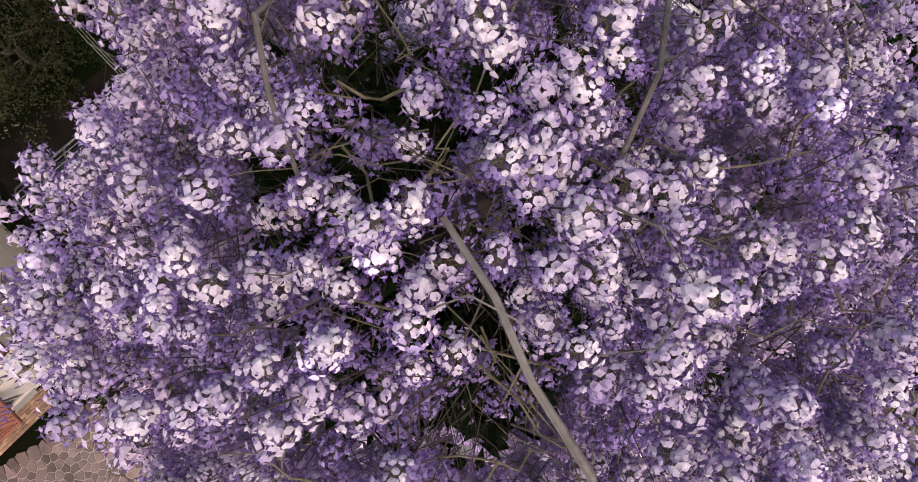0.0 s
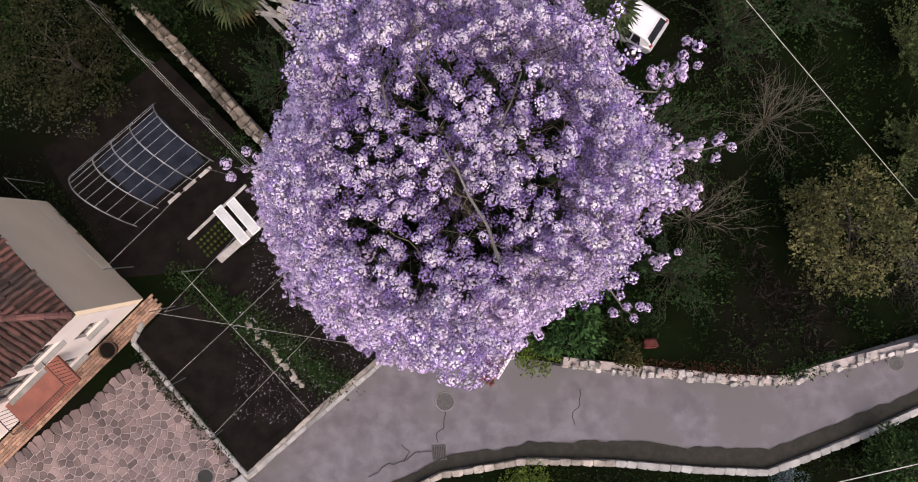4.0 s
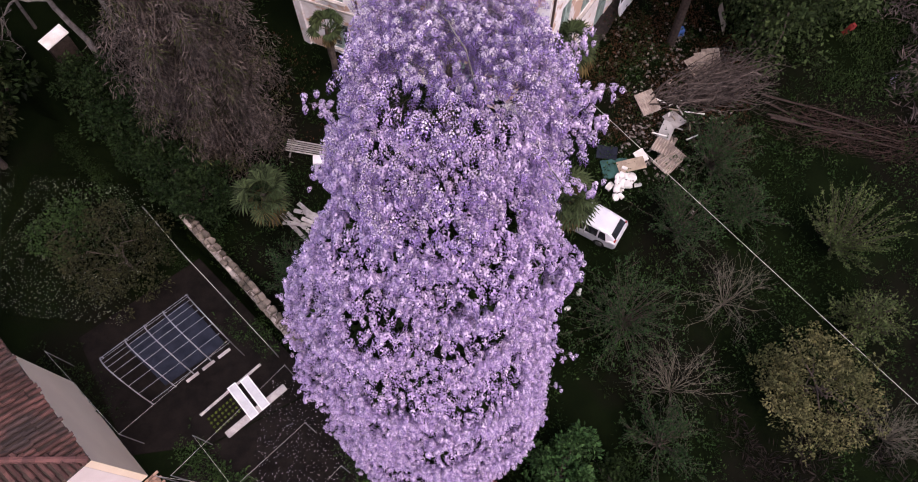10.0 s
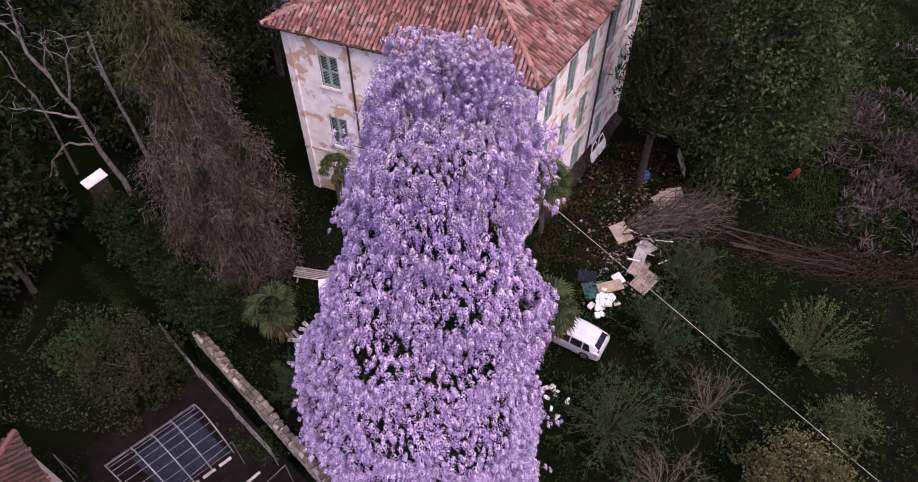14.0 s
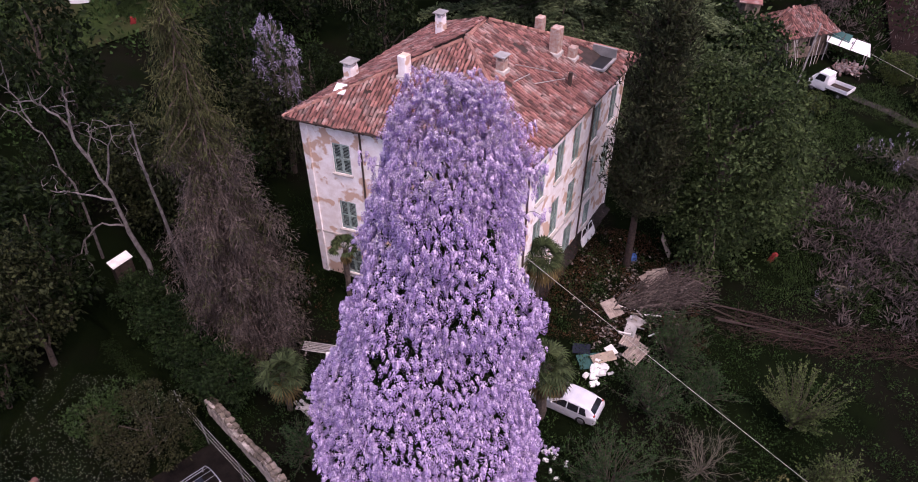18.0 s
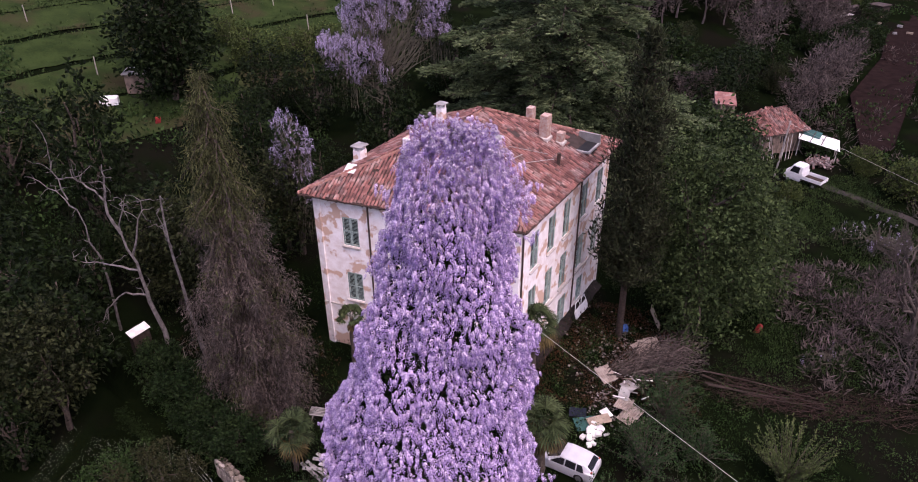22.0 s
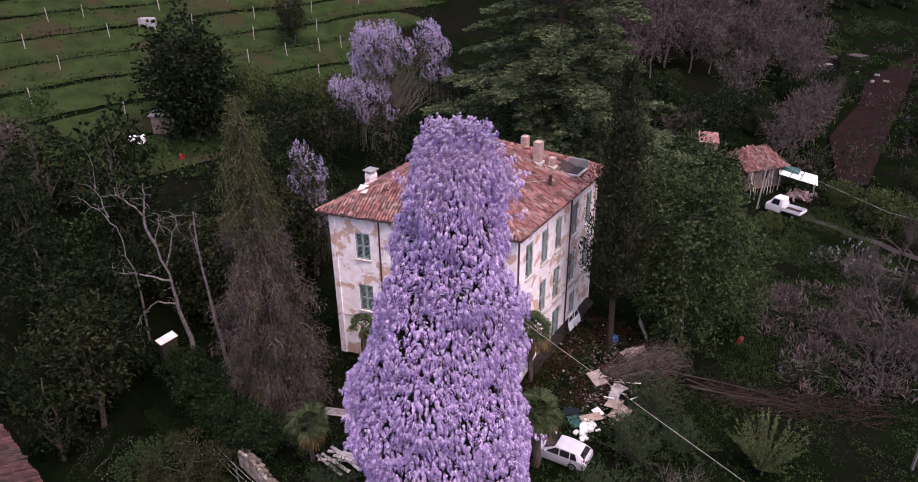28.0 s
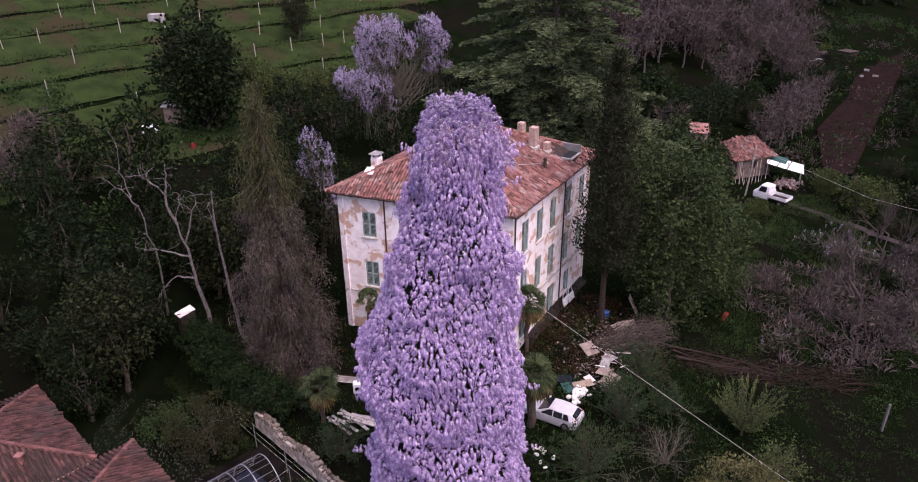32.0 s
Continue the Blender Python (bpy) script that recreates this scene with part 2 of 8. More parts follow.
M_CONCRETE = mat("concrete", (0.34, 0.32, 0.31), (0.22, 0.21, 0.20), 1.5, 0.9, bump=0.4, fine=25, random_tint=0.2)
M_MORTAR = mat("mortar", (0.44, 0.37, 0.35), (0.30, 0.25, 0.24), 4, 0.95, bump=0.4)
M_PAVER = mat("porphyry_slab", (0.185, 0.130, 0.125), (0.095, 0.072, 0.072), 1.2, 0.85, bump=0.3, fine=40, random_tint=0.45)
M_PAVER_J = mat("porphyry_slab_far", (0.185, 0.130, 0.125), (0.095, 0.072, 0.072), 1.2, 0.85, bump=0.3, fine=40, island=0.45)
M_TILE = mat("roof_tile", (0.255, 0.110, 0.090), (0.140, 0.064, 0.056), 2.0, 0.88, bump=0.4, fine=30, island=0.5, col3=(0.27, 0.175, 0.155), stain=(0.6, 0.52, 0.62))
M_TILE_P = mat("roof_tile_single", (0.255, 0.110, 0.090), (0.140, 0.064, 0.056), 2.0, 0.88, bump=0.4, fine=30, random_tint=0.5, col3=(0.27, 0.175, 0.155), stain=(0.6, 0.52, 0.62))
M_TILE_DK = mat("old_roof_tile", (0.092, 0.041, 0.034), (0.048, 0.024, 0.020), 2.0, 0.9, bump=0.4, fine=30, island=0.4, col3=(0.045, 0.030, 0.027))
M_TILE_DKP = mat("old_roof_tile_single", (0.092, 0.041, 0.034), (0.048, 0.024, 0.020), 2.0, 0.9, bump=0.4, fine=30, random_tint=0.4, col3=(0.045, 0.030, 0.027))
M_UNDER = mat("roof_boards", (0.055, 0.036, 0.030), (0.035, 0.025, 0.020), 3, 0.9, bump=0.3)
M_PLASTER = mat("old_plaster", (0.94, 0.88, 0.88), (0.80, 0.71, 0.68), 2.3, 0.92, bump=0.35, fine=18, col3=(0.62, 0.42, 0.32), stain=(0.42, 0.55, 0.59))
M_SHUTTER = mat("shutter_green", (0.36, 0.45, 0.41), (0.23, 0.30, 0.27), 3, 0.8, bump=0.2, random_tint=0.2)
M_DARK = mat("dark_opening", (0.012, 0.012, 0.013), (0.02, 0.018, 0.017), 2, 0.6)
M_WHITEWALL = mat("house_render", (0.80, 0.70, 0.66), (0.72, 0.62, 0.58), 0.6, 0.9, bump=0.15, fine=50)
M_BEIGEWALL = mat("house_render_side", (0.90, 0.73, 0.55), (0.84, 0.67, 0.50), 0.6, 0.9, bump=0.15, fine=50)
M_BARK = mat("bark", (0.10, 0.075, 0.06), (0.05, 0.038, 0.032), 6, 0.95, bump=0.8, fine=30)
M_PALEBARK = mat("pale_bark", (0.165, 0.145, 0.140), (0.075, 0.064, 0.060), 4, 0.9, bump=0.5, fine=30)
M_TWIG = mat("twig", (0.14, 0.125, 0.095), (0.08, 0.07, 0.055), 8, 0.9, spec=0.1)
M_PETAL = mat("wisteria_petal", (0.52, 0.385, 0.60), (0.75, 0.62, 0.78), 5, 0.6, island=0.2, leaf=0.12, fine=60, spec=0.1)
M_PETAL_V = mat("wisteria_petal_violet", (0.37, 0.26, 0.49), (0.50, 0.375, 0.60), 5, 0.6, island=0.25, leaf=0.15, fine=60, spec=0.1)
# violet petals near the top, deepened to carry the crown's blue-violet shade
M_PETAL_VN = mat("wisteria_petal_shade_violet", (0.26, 0.175, 0.43), (0.40, 0.29, 0.57), 6, 0.6, island=0.45, leaf=0.15, fine=60, spec=0.1)
M_PETAL_N = mat("wisteria_petal_near", (0.43, 0.325, 0.55), (0.84, 0.74, 0.82), 7, 0.6, island=0.3, leaf=0.12, fine=60, spec=0.1)
M_TIP = mat("wisteria_bud", (0.22, 0.14, 0.33), (0.34, 0.24, 0.45), 5, 0.6, island=0.35, leaf=0.2, fine=60, spec=0.1)
M_PETAL_OLD = mat("wisteria_petal_faded", (0.36, 0.285, 0.46), (0.52, 0.44, 0.58), 3, 0.6, island=0.65, leaf=0.3)


def leafmat(name, a, b, island=0.72):
    return mat(name, a, b, 0.8, 0.6, fine=5, island=island, leaf=0.25, spec=0.08)


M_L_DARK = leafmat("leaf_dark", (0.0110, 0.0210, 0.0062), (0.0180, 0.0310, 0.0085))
M_L_MID = leafmat("leaf_mid", (0.022, 0.045, 0.013), (0.034, 0.060, 0.018))
M_L_LIME = leafmat("leaf_lime", (0.12, 0.16, 0.03), (0.08, 0.12, 0.024))
M_L_OLIVE = leafmat("leaf_olive", (0.080, 0.070, 0.026), (0.050, 0.050, 0.018))
M_L_CEDAR = leafmat("needle_cedar", (0.120, 0.150, 0.072), (0.044, 0.064, 0.028), 0.6)
M_L_SPRUCE = leafmat("needle_spruce", (0.075, 0.080, 0.032), (0.048, 0.052, 0.022))
M_L_CYPRESS = leafmat("needle_cypress", (0.024, 0.031, 0.015), (0.036, 0.040, 0.019))
M_L_BROWN = leafmat("needle_dead", (0.132, 0.104, 0.092), (0.052, 0.042, 0.036))
M_L_RUST = leafmat("leaf_rust", (0.0825, 0.033, 0.0165), (0.0495, 0.0275, 0.0165))
M_L_BARE = leafmat("twig_haze", (0.110, 0.086, 0.078), (0.062, 0.049, 0.045))
M_L_PALM = leafmat("palm_frond", (0.034, 0.050, 0.021), (0.052, 0.068, 0.028))
M_L_PALMDRY = leafmat("palm_frond_dry", (0.121, 0.088, 0.033), (0.077, 0.055, 0.0248))
M_WHITE = mat("white_paint", (0.80, 0.78, 0.78), (0.70, 0.68, 0.68), 2, 0.35, fine=30)
M_WHITEJUNK = mat("white_foam", (0.80, 0.77, 0.74), (0.62, 0.58, 0.55), 2, 0.8, bump=0.3, random_tint=0.15)
M_CARPAINT = mat("silver_paint", (0.66, 0.65, 0.69), (0.58, 0.57, 0.61), 2, 0.3, metal=0.2, spec=0.5)
M_GLASS = mat("dark_glass", (0.012, 0.013, 0.016), (0.018, 0.018, 0.02), 1, 0.08, spec=0.6)
M_RUBBER = mat("rubber", (0.02, 0.02, 0.02), None, 4, 0.8)
M_METAL = mat("galvanised", (0.42, 0.42, 0.43), (0.30, 0.30, 0.31), 5, 0.45, metal=0.8)
M_WIRE = mat("cable", (0.50, 0.46, 0.42), (0.40, 0.37, 0.34), 5, 0.6)
M_BOARD = mat("weathered_board", (0.34, 0.27, 0.20), (0.22, 0.17, 0.13), 2.5, 0.85, bump=0.4, random_tint=0.3)
M_GREYWOOD = mat("grey_wood", (0.40, 0.37, 0.35), (0.25, 0.22, 0.21), 3, 0.9, bump=0.4, random_tint=0.3)
M_IRON = mat("rusty_iron", (0.10, 0.065, 0.05), (0.06, 0.04, 0.035), 8, 0.8, metal=0.4, bump=0.3)
M_RED = mat("red_cloth", (0.42, 0.05, 0.035), (0.30, 0.04, 0.03), 4, 0.8)
M_BLUE = mat("blue_plastic", (0.05, 0.12, 0.34), None, 4, 0.6)
M_TEAL = mat("green_tarp", (0.03, 0.10, 0.085), (0.02, 0.06, 0.055), 3, 0.7, bump=0.5)
M_BLACKSHEET = mat("black_sheet", (0.010, 0.012, 0.020), (0.020, 0.023, 0.036), 2, 0.7, bump=0.4, spec=0.1)
M_TERRACOTTA = mat("terracotta_floor", (0.30, 0.11, 0.08), (0.22, 0.085, 0.065), 2, 0.8, bump=0.2)
M_BRICK = mat("brick", (0.34, 0.21, 0.15), (0.25, 0.15, 0.11), 3, 0.9, bump=0.5, random_tint=0.35)
M_BROWNFIELD = mat("ploughed_soil", (0.020, 0.0125, 0.0115), (0.012, 0.008, 0.0075), 1, 0.95, bump=0.8, spec=0.0)
M_L_GRASS = leafmat("grass_blade", (0.013, 0.028, 0.007), (0.020, 0.036, 0.009))
M_L_TERR = leafmat("terrace_grass_blade", (0.040, 0.063, 0.019), (0.024, 0.040, 0.012), 0.4)
M_BRUSH = mat("cut_branch", (0.115, 0.092, 0.082), (0.048, 0.037, 0.032), 5, 0.9, fine=30, island=0.6, spec=0.1)
M_BARETREE = mat("bare_tree_bark", (0.085, 0.068, 0.061), (0.05, 0.04, 0.036), 6, 0.95, spec=0.1)
M_LOG = mat("log_bark", (0.055, 0.040, 0.034), (0.030, 0.022, 0.019), 5, 0.95, bump=0.6, fine=30, spec=0.1)
M_HAZE = mat("bare_branch", (0.13, 0.10, 0.095), (0.085, 0.065, 0.062), 1, 0.9)
# bark of the crown's inner stems, darkened to hold the shade in there
M_DARKTWIG = mat("shaded_stem", (0.075, 0.058, 0.048), (0.04, 0.031, 0.027), 8, 0.95, bump=0.4)
M_KEEL = mat("wisteria_keel", (0.13, 0.065, 0.24), (0.26, 0.16, 0.40), 20, 0.6, island=0.4, leaf=0.2, spec=0.1)

# ---- ground, road and walls ----
UP_X, UP_Y = [-40, -12, -8.7, -7.9, -5.15, -2.9, -1.5, 3.5, 5.2, 8.9, 12.6, 14.8, 16.8, 20, 21.2, 30, 60], [-30, -3.6, 0.45, 1.5, 4.85, 7.3, 8.2, 8.0, 7.97, 8.06, 8.16, 8.4, 9.3, 10.6, 11.1, 14.5, 26]
LO_X, LO_Y = [-40, -12, -6, -3.9, -2.6, 0.33, 4, 8, 12, 15, 17.3, 19.8, 21.5, 30, 60], [-36, -7.2, -1.6, 0.2, 0.7, 2.7, 3.8, 4.2, 4.35, 4.6, 5.8, 7.2, 8.3, 11.5, 22]


def smooth(a, b, x):
    t = np.clip((x - a) / (b - a), 0, 1)
    return t * t * (3 - 2 * t)


def road_z(x):
    return -1.5 - 0.7 * smooth(0, 22, x)


def lump(x, y):
    return 0.12 * np.sin(0.9 * x + 1.3 * np.sin(0.5 * y)) * np.sin(0.8 * y + 0.6 * np.sin(0.7 * x)) + 0.25 * np.sin(0.21 * x + 2) * np.sin(0.17 * y)


def hill(x, y):
    s = -0.75 * x + 0.6 * y
    z = 0.25 * np.maximum(0, s - 28)
    far = smooth(52, 70, s)
    z = z + far * 0.8 * (np.abs(((s / 7.0) % 1.0) * 2 - 1) ** 0.6 - 0.5)
    return np.minimum(z, 60)


def ground_z(x, y):
    x, y = np.asarray(x, float), np.asarray(y, float)
    z = -0.25 + hill(x, y) - 1.4 * smooth(9, 24, x) * smooth(-10, 20, y) - 0.45 * smooth(2, 7, x) * (1 - smooth(26, 34, y))
    z = z + lump(x, y) * smooth(9, 14, y) * (1 - 0.9 * (1 - smooth(-9, -5, x)) * (1 - smooth(15, 17, y)))
    z = z + 0.6 * smooth(28, 33, y) * smooth(-14, -10, x) * (1 - smooth(8, 14, x))
    ditch = np.abs((y - 24.7) + 0.75 * (x + 21.4)) * 0.8
    z = z - 1.7 * np.exp(-(ditch / 0.62) ** 4) * (1 - smooth(-9, -7, x)) * smooth(-34, -28, x)
    up, lo = np.interp(x, UP_X, UP_Y), np.interp(x, LO_X, LO_Y)
    rz = road_z(x)
    z = np.where(y < up + 0.15, rz - 0.06 - 0.25 * (1 - smooth(-16, -13, x)), z)
    z = np.where(y < lo - 0.2, rz - 0.75 + 0.3 * lump(x, y), z)
    z = np.where((x < -14) & (y > up + 0.15) & (y < up + 1.2), np.minimum(z, rz - 0.1), z)
    wall_line = 11.5 + (x + 4.0) * -0.777
    garden = (x < -1.2) & (y > up + 0.15) & (y < wall_line) & (x > -24)
    return np.where(garden, -0.30 + 0 * x, z)


def gz(x, y):
    return float(ground_z(x, y))


xs = np.concatenate([np.arange(-420, -110, 12), np.arange(-110, -42, 1.2), np.arange(-42, -24, 0.8), np.arange(-24, 26, 0.4), np.arange(26, 70, 2.0), np.arange(70, 430, 12)])
ys = np.concatenate([np.arange(-200, -38, 12), np.arange(-38, -4, 0.8), np.arange(-4, 40, 0.4), np.arange(40, 130, 1.5), np.arange(130, 640, 14)])
gx, gy = np.meshgrid(xs, ys)
gv = np.stack([gx, gy, ground_z(gx, gy)], -1).reshape(-1, 3)
nx, ny = len(xs), len(ys)
ii = (np.arange(ny - 1)[:, None] * nx + np.arange(nx - 1)[None]).ravel()
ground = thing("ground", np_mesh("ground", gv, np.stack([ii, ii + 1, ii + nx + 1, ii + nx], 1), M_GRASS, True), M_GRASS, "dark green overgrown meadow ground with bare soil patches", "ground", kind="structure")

# road surface
g = Geo()
rx = np.concatenate([np.arange(-40, -12, 1.0), np.arange(-12, 24, 0.5), np.arange(24, 61, 2.0)])
for a, b in zip(rx[:-1], rx[1:]):
    rows = []
    for x in (a, b):
        up, lo = np.interp(x, UP_X, UP_Y) + 0.05, np.interp(x, LO_X, LO_Y) - 0.1
        rows.append([(x, lo + (up - lo) * k / 6, float(road_z(x)) + 0.04 * math.sin(math.pi * k / 6) ** 2) for k in range(7)])
    for k in range(6):
        g.face(rows[0][k], rows[1][k], rows[1][k + 1], rows[0][k + 1])
bmr = bmesh.new()
bmr.from_mesh(g.mesh("road", M_ROAD))
bmesh.ops.remove_doubles(bmr, verts=bmr.verts, dist=0.001)
me = bpy.data.meshes.new("road")
bmr.to_mesh(me)
me.materials.append(M_ROAD)
tagged(new("road", me), "narrow patched grey asphalt lane curving between stone walls", "road", kind="structure")


def along(xs0, ys0, step, rng, jitter=0.2):
    """Points spaced along a bent line, with the bearing at each."""
    pts = [Vector((a, b, 0)) for a, b in zip(xs0, ys0)]
    out = []
    for p, q in zip(pts[:-1], pts[1:]):
        n = max(1, round((q - p).length / step))
        for i in range(n):
            a, b = p + (q - p) * (i / n), p + (q - p) * ((i + 1) / n)
            out.append(((a + b) / 2, (b - a).length, math.degrees(math.atan2(b.y - a.y, b.x - a.x))))
    return out


def stone_shape(rng, k):
    """An uneven block of unit size."""
    g = Geo().box((0, 0, 0), (1, 1, 1), ch=0.13)
    g.v = [tuple(c + rng.uniform(-0.07, 0.07) for c in v) for v in g.v]
    return g.mesh("stone", k)


def stones_on(parent, name, meshes, m):
    ob = new(name, R.choice(meshes))
    ob.parent = parent
    ob.matrix_parent_inverse = world_of(parent).inverted()
    ob.matrix_basis = m
    return ob


PALE_BLOCKS = [stone_shape(R, M_PALE_STONE) for _ in range(5)]
M_STONE_P = mat("rubble_stone_single", (0.36, 0.31, 0.27), (0.20, 0.17, 0.15), 3, 0.9, bump=0.8, fine=20, random_tint=0.35)
GREY_BLOCKS = [stone_shape(R, M_STONE_P) for _ in range(5)]
SLAB_BLOCKS = [stone_shape(R, M_CONCRETE) for _ in range(4)]


def block(p, size, rz, tilt=0.0):
    return pose(p[0], p[1], p[2], R.uniform(-tilt, tilt), R.uniform(-tilt, tilt), rz) @ Matrix.Diagonal((*size, 1))


# retaining wall above the lane: rubble face, pale top stones
wall_up = empty("wall_upper", (12, 8.5, -1.6), "stone retaining wall with pale uneven top stones along the lane", "wall", kind="structure")
ux = [4.9, 8.9, 12.6, 14.8, 16.8, 20, 21.2, 30]
uy = [float(np.interp(x, UP_X, UP_Y)) + 0.28 for x in ux]
core = Geo()
for p, L, rz in along(ux, uy, 0.34, R):
    rz_ = float(road_z(p.x))
    top = -0.35 - 0.5 * float(smooth(6, 16, p.x))
    core.box((p.x, p.y + 0.06, (rz_ + top) / 2 - 0.15), (L + 0.02, 0.36, top - rz_ + 0.1), rz)
    for e in (-0.08,) if R.random() < 0.6 else (-0.1, 0.12):
        if R.random() < 0.8:
            stones_on(wall_up, "stone", PALE_BLOCKS, block((p.x + R.uniform(-0.06, 0.06), p.y - 0.02 + e + R.uniform(-0.05, 0.05), top + R.uniform(-0.04, 0.05)), (L * R.uniform(0.5, 1.05), R.uniform(0.16, 0.30), R.uniform(0.14, 0.26)), rz + R.uniform(-25, 25), 9))
    for k in range(3):
        z = rz_ + (top - rz_ - 0.1) * (k + 0.5) / 3
        stones_on(wall_up, "stone", GREY_BLOCKS, block((p.x + R.uniform(-0.08, 0.08), p.y - 0.17, z), (L * R.uniform(0.8, 0.97), 0.12, (top - rz_) / 3 * R.uniform(0.8, 0.95)), rz, 3))
part("core", core, M_MORTAR, wall_up)

# low parapet on the other side: stone coping, then straight slabs
wall_lo = empty("wall_lower", (8, 4, -1.6), "low parapet wall with grey coping slabs beside the lane", "wall", kind="structure")
core = Geo()
lx = [-12, -6, -3.9, -2.6, 0.33, 4, 8, 12, 15, 17.3, 19.8, 21.5, 30]
ly = [float(np.interp(x, LO_X, LO_Y)) - 0.28 for x in lx]
for p, L, rz in along(lx, ly, 0.5, R):
    rz_ = float(road_z(p.x))
    core.box((p.x, p.y, rz_ - 0.32), (L + 0.02, 0.22, 1.1), rz)
    if p.x < 8:
        stones_on(wall_lo, "coping_stone", GREY_BLOCKS, block((p.x, p.y, rz_ + 0.25), (L * R.uniform(0.85, 0.98), R.uniform(0.24, 0.32), 0.14), rz + R.uniform(-4, 4), 4))
    else:
        stones_on(wall_lo, "coping_slab", SLAB_BLOCKS, block((p.x, p.y, rz_ + 0.25), (L * 0.985, 0.30, 0.09), rz, 0.6))
part("core", core, M_STONE, wall_lo)


def disc(x, y, z, r, name, label, m=None):
    t = empty(name, (x, y, z), label, "manhole cover")
    g = Geo().tube([(0, 0, -0.02), (0, 0, 0.012)], r * 0.9, 24)
    part("cover", g, m or M_IRON_GREY, t, local=True)
    g = Geo()
    for i in range(28):
        w = 2 * math.pi * i / 28
        g.box((math.cos(w) * r * 0.97, math.sin(w) * r * 0.97, 0.0), (0.05, 0.13, 0.03), math.degrees(w))
    part("rim", g, M_CONCRETE, t, local=True)
    return t


M_IRON_GREY = mat("cast_iron", (0.085, 0.08, 0.083), (0.05, 0.046, 0.048), 9, 0.6, metal=0.5, bump=0.5)
disc(0.06, 5.65, float(road_z(0.06)) + 0.045, 0.42, "manhole_cover", "round grey cast-iron manhole cover in the asphalt lane")
disc(20.3, 10.0, float(road_z(20.3)) + 0.03, 0.36, "manhole_cover", "round brown manhole cover beside the stone wall")
disc(-9.75, 1.35, -0.22, 0.36, "well_ring", "round pale concrete ring on the paved courtyard", M_DARK)
grate = empty("drain_grate", (0.1, 3.35, float(road_z(0)) + 0.03), "rectangular iron drain grate at the lane's edge", "drain", rz=12)
part("frame", Geo().box((0, 0.32, 0), (0.62, 0.06, 0.03)).box((0, -0.32, 0), (0.62, 0.06, 0.03)).box((0.29, 0, 0), (0.06, 0.6, 0.03)).box((-0.29, 0, 0), (0.06, 0.6, 0.03)), M_IRON_GREY, grate, local=True)
for i in range(6):
    part("bar", Geo().box((-0.2 + 0.08 * i, 0, 0.0), (0.035, 0.6, 0.025)), M_IRON_GREY, grate, local=True)
part("sump", Geo().box((0, 0, -0.012), (0.56, 0.56, 0.012)), M_DARK, grate, local=True)

# dark mossy dirt strip along the parapet, and cracks in the asphalt
M_GUTTER = mat("gutter_dirt", (0.030, 0.026, 0.022), (0.018, 0.017, 0.013), 3, 0.95, bump=0.6, fine=20)
g = Geo()
rim = []
for x in np.arange(-9, 40, 0.25):
    lo = float(np.interp(x, LO_X, LO_Y)) - 0.12
    w = 0.62 + 0.22 * noise.noise((x * 0.5, 3, 0)) + 0.12 * noise.noise((x * 2.1, 7, 0)) + 0.25 * float(smooth(2, 12, x))
    rim.append(((x, lo, float(road_z(x)) + 0.035), (x, lo + w, float(road_z(x)) + 0.047)))
for (a, b), (c, d) in zip(rim[:-1], rim[1:]):
    g.face(a, c, d, b)
thing("gutter_strip", g, M_GUTTER, "dark mossy dirt strip along the foot of the parapet", "dirt", kind="structure")
rim = []
for x in np.arange(4.6, 30, 0.25):
    up = float(np.interp(x, UP_X, UP_Y)) + 0.04
    w = 0.10 + 0.10 * abs(noise.noise((x * 1.1, 5, 0)))
    rim.append(((x, up - w, float(road_z(x)) + 0.048), (x, up, float(road_z(x)) + 0.03)))
g = Geo()
for (a, b), (c, d) in zip(rim[:-1], rim[1:]):
    g.face(a, c, d, b)
thing("verge_strip", g, M_GUTTER, "thin dark dirt line at the foot of the stone wall", "dirt", kind="structure")
M_CRACK = mat("crack_filler", (0.05, 0.046, 0.046), (0.035, 0.032, 0.032), 6, 0.9)
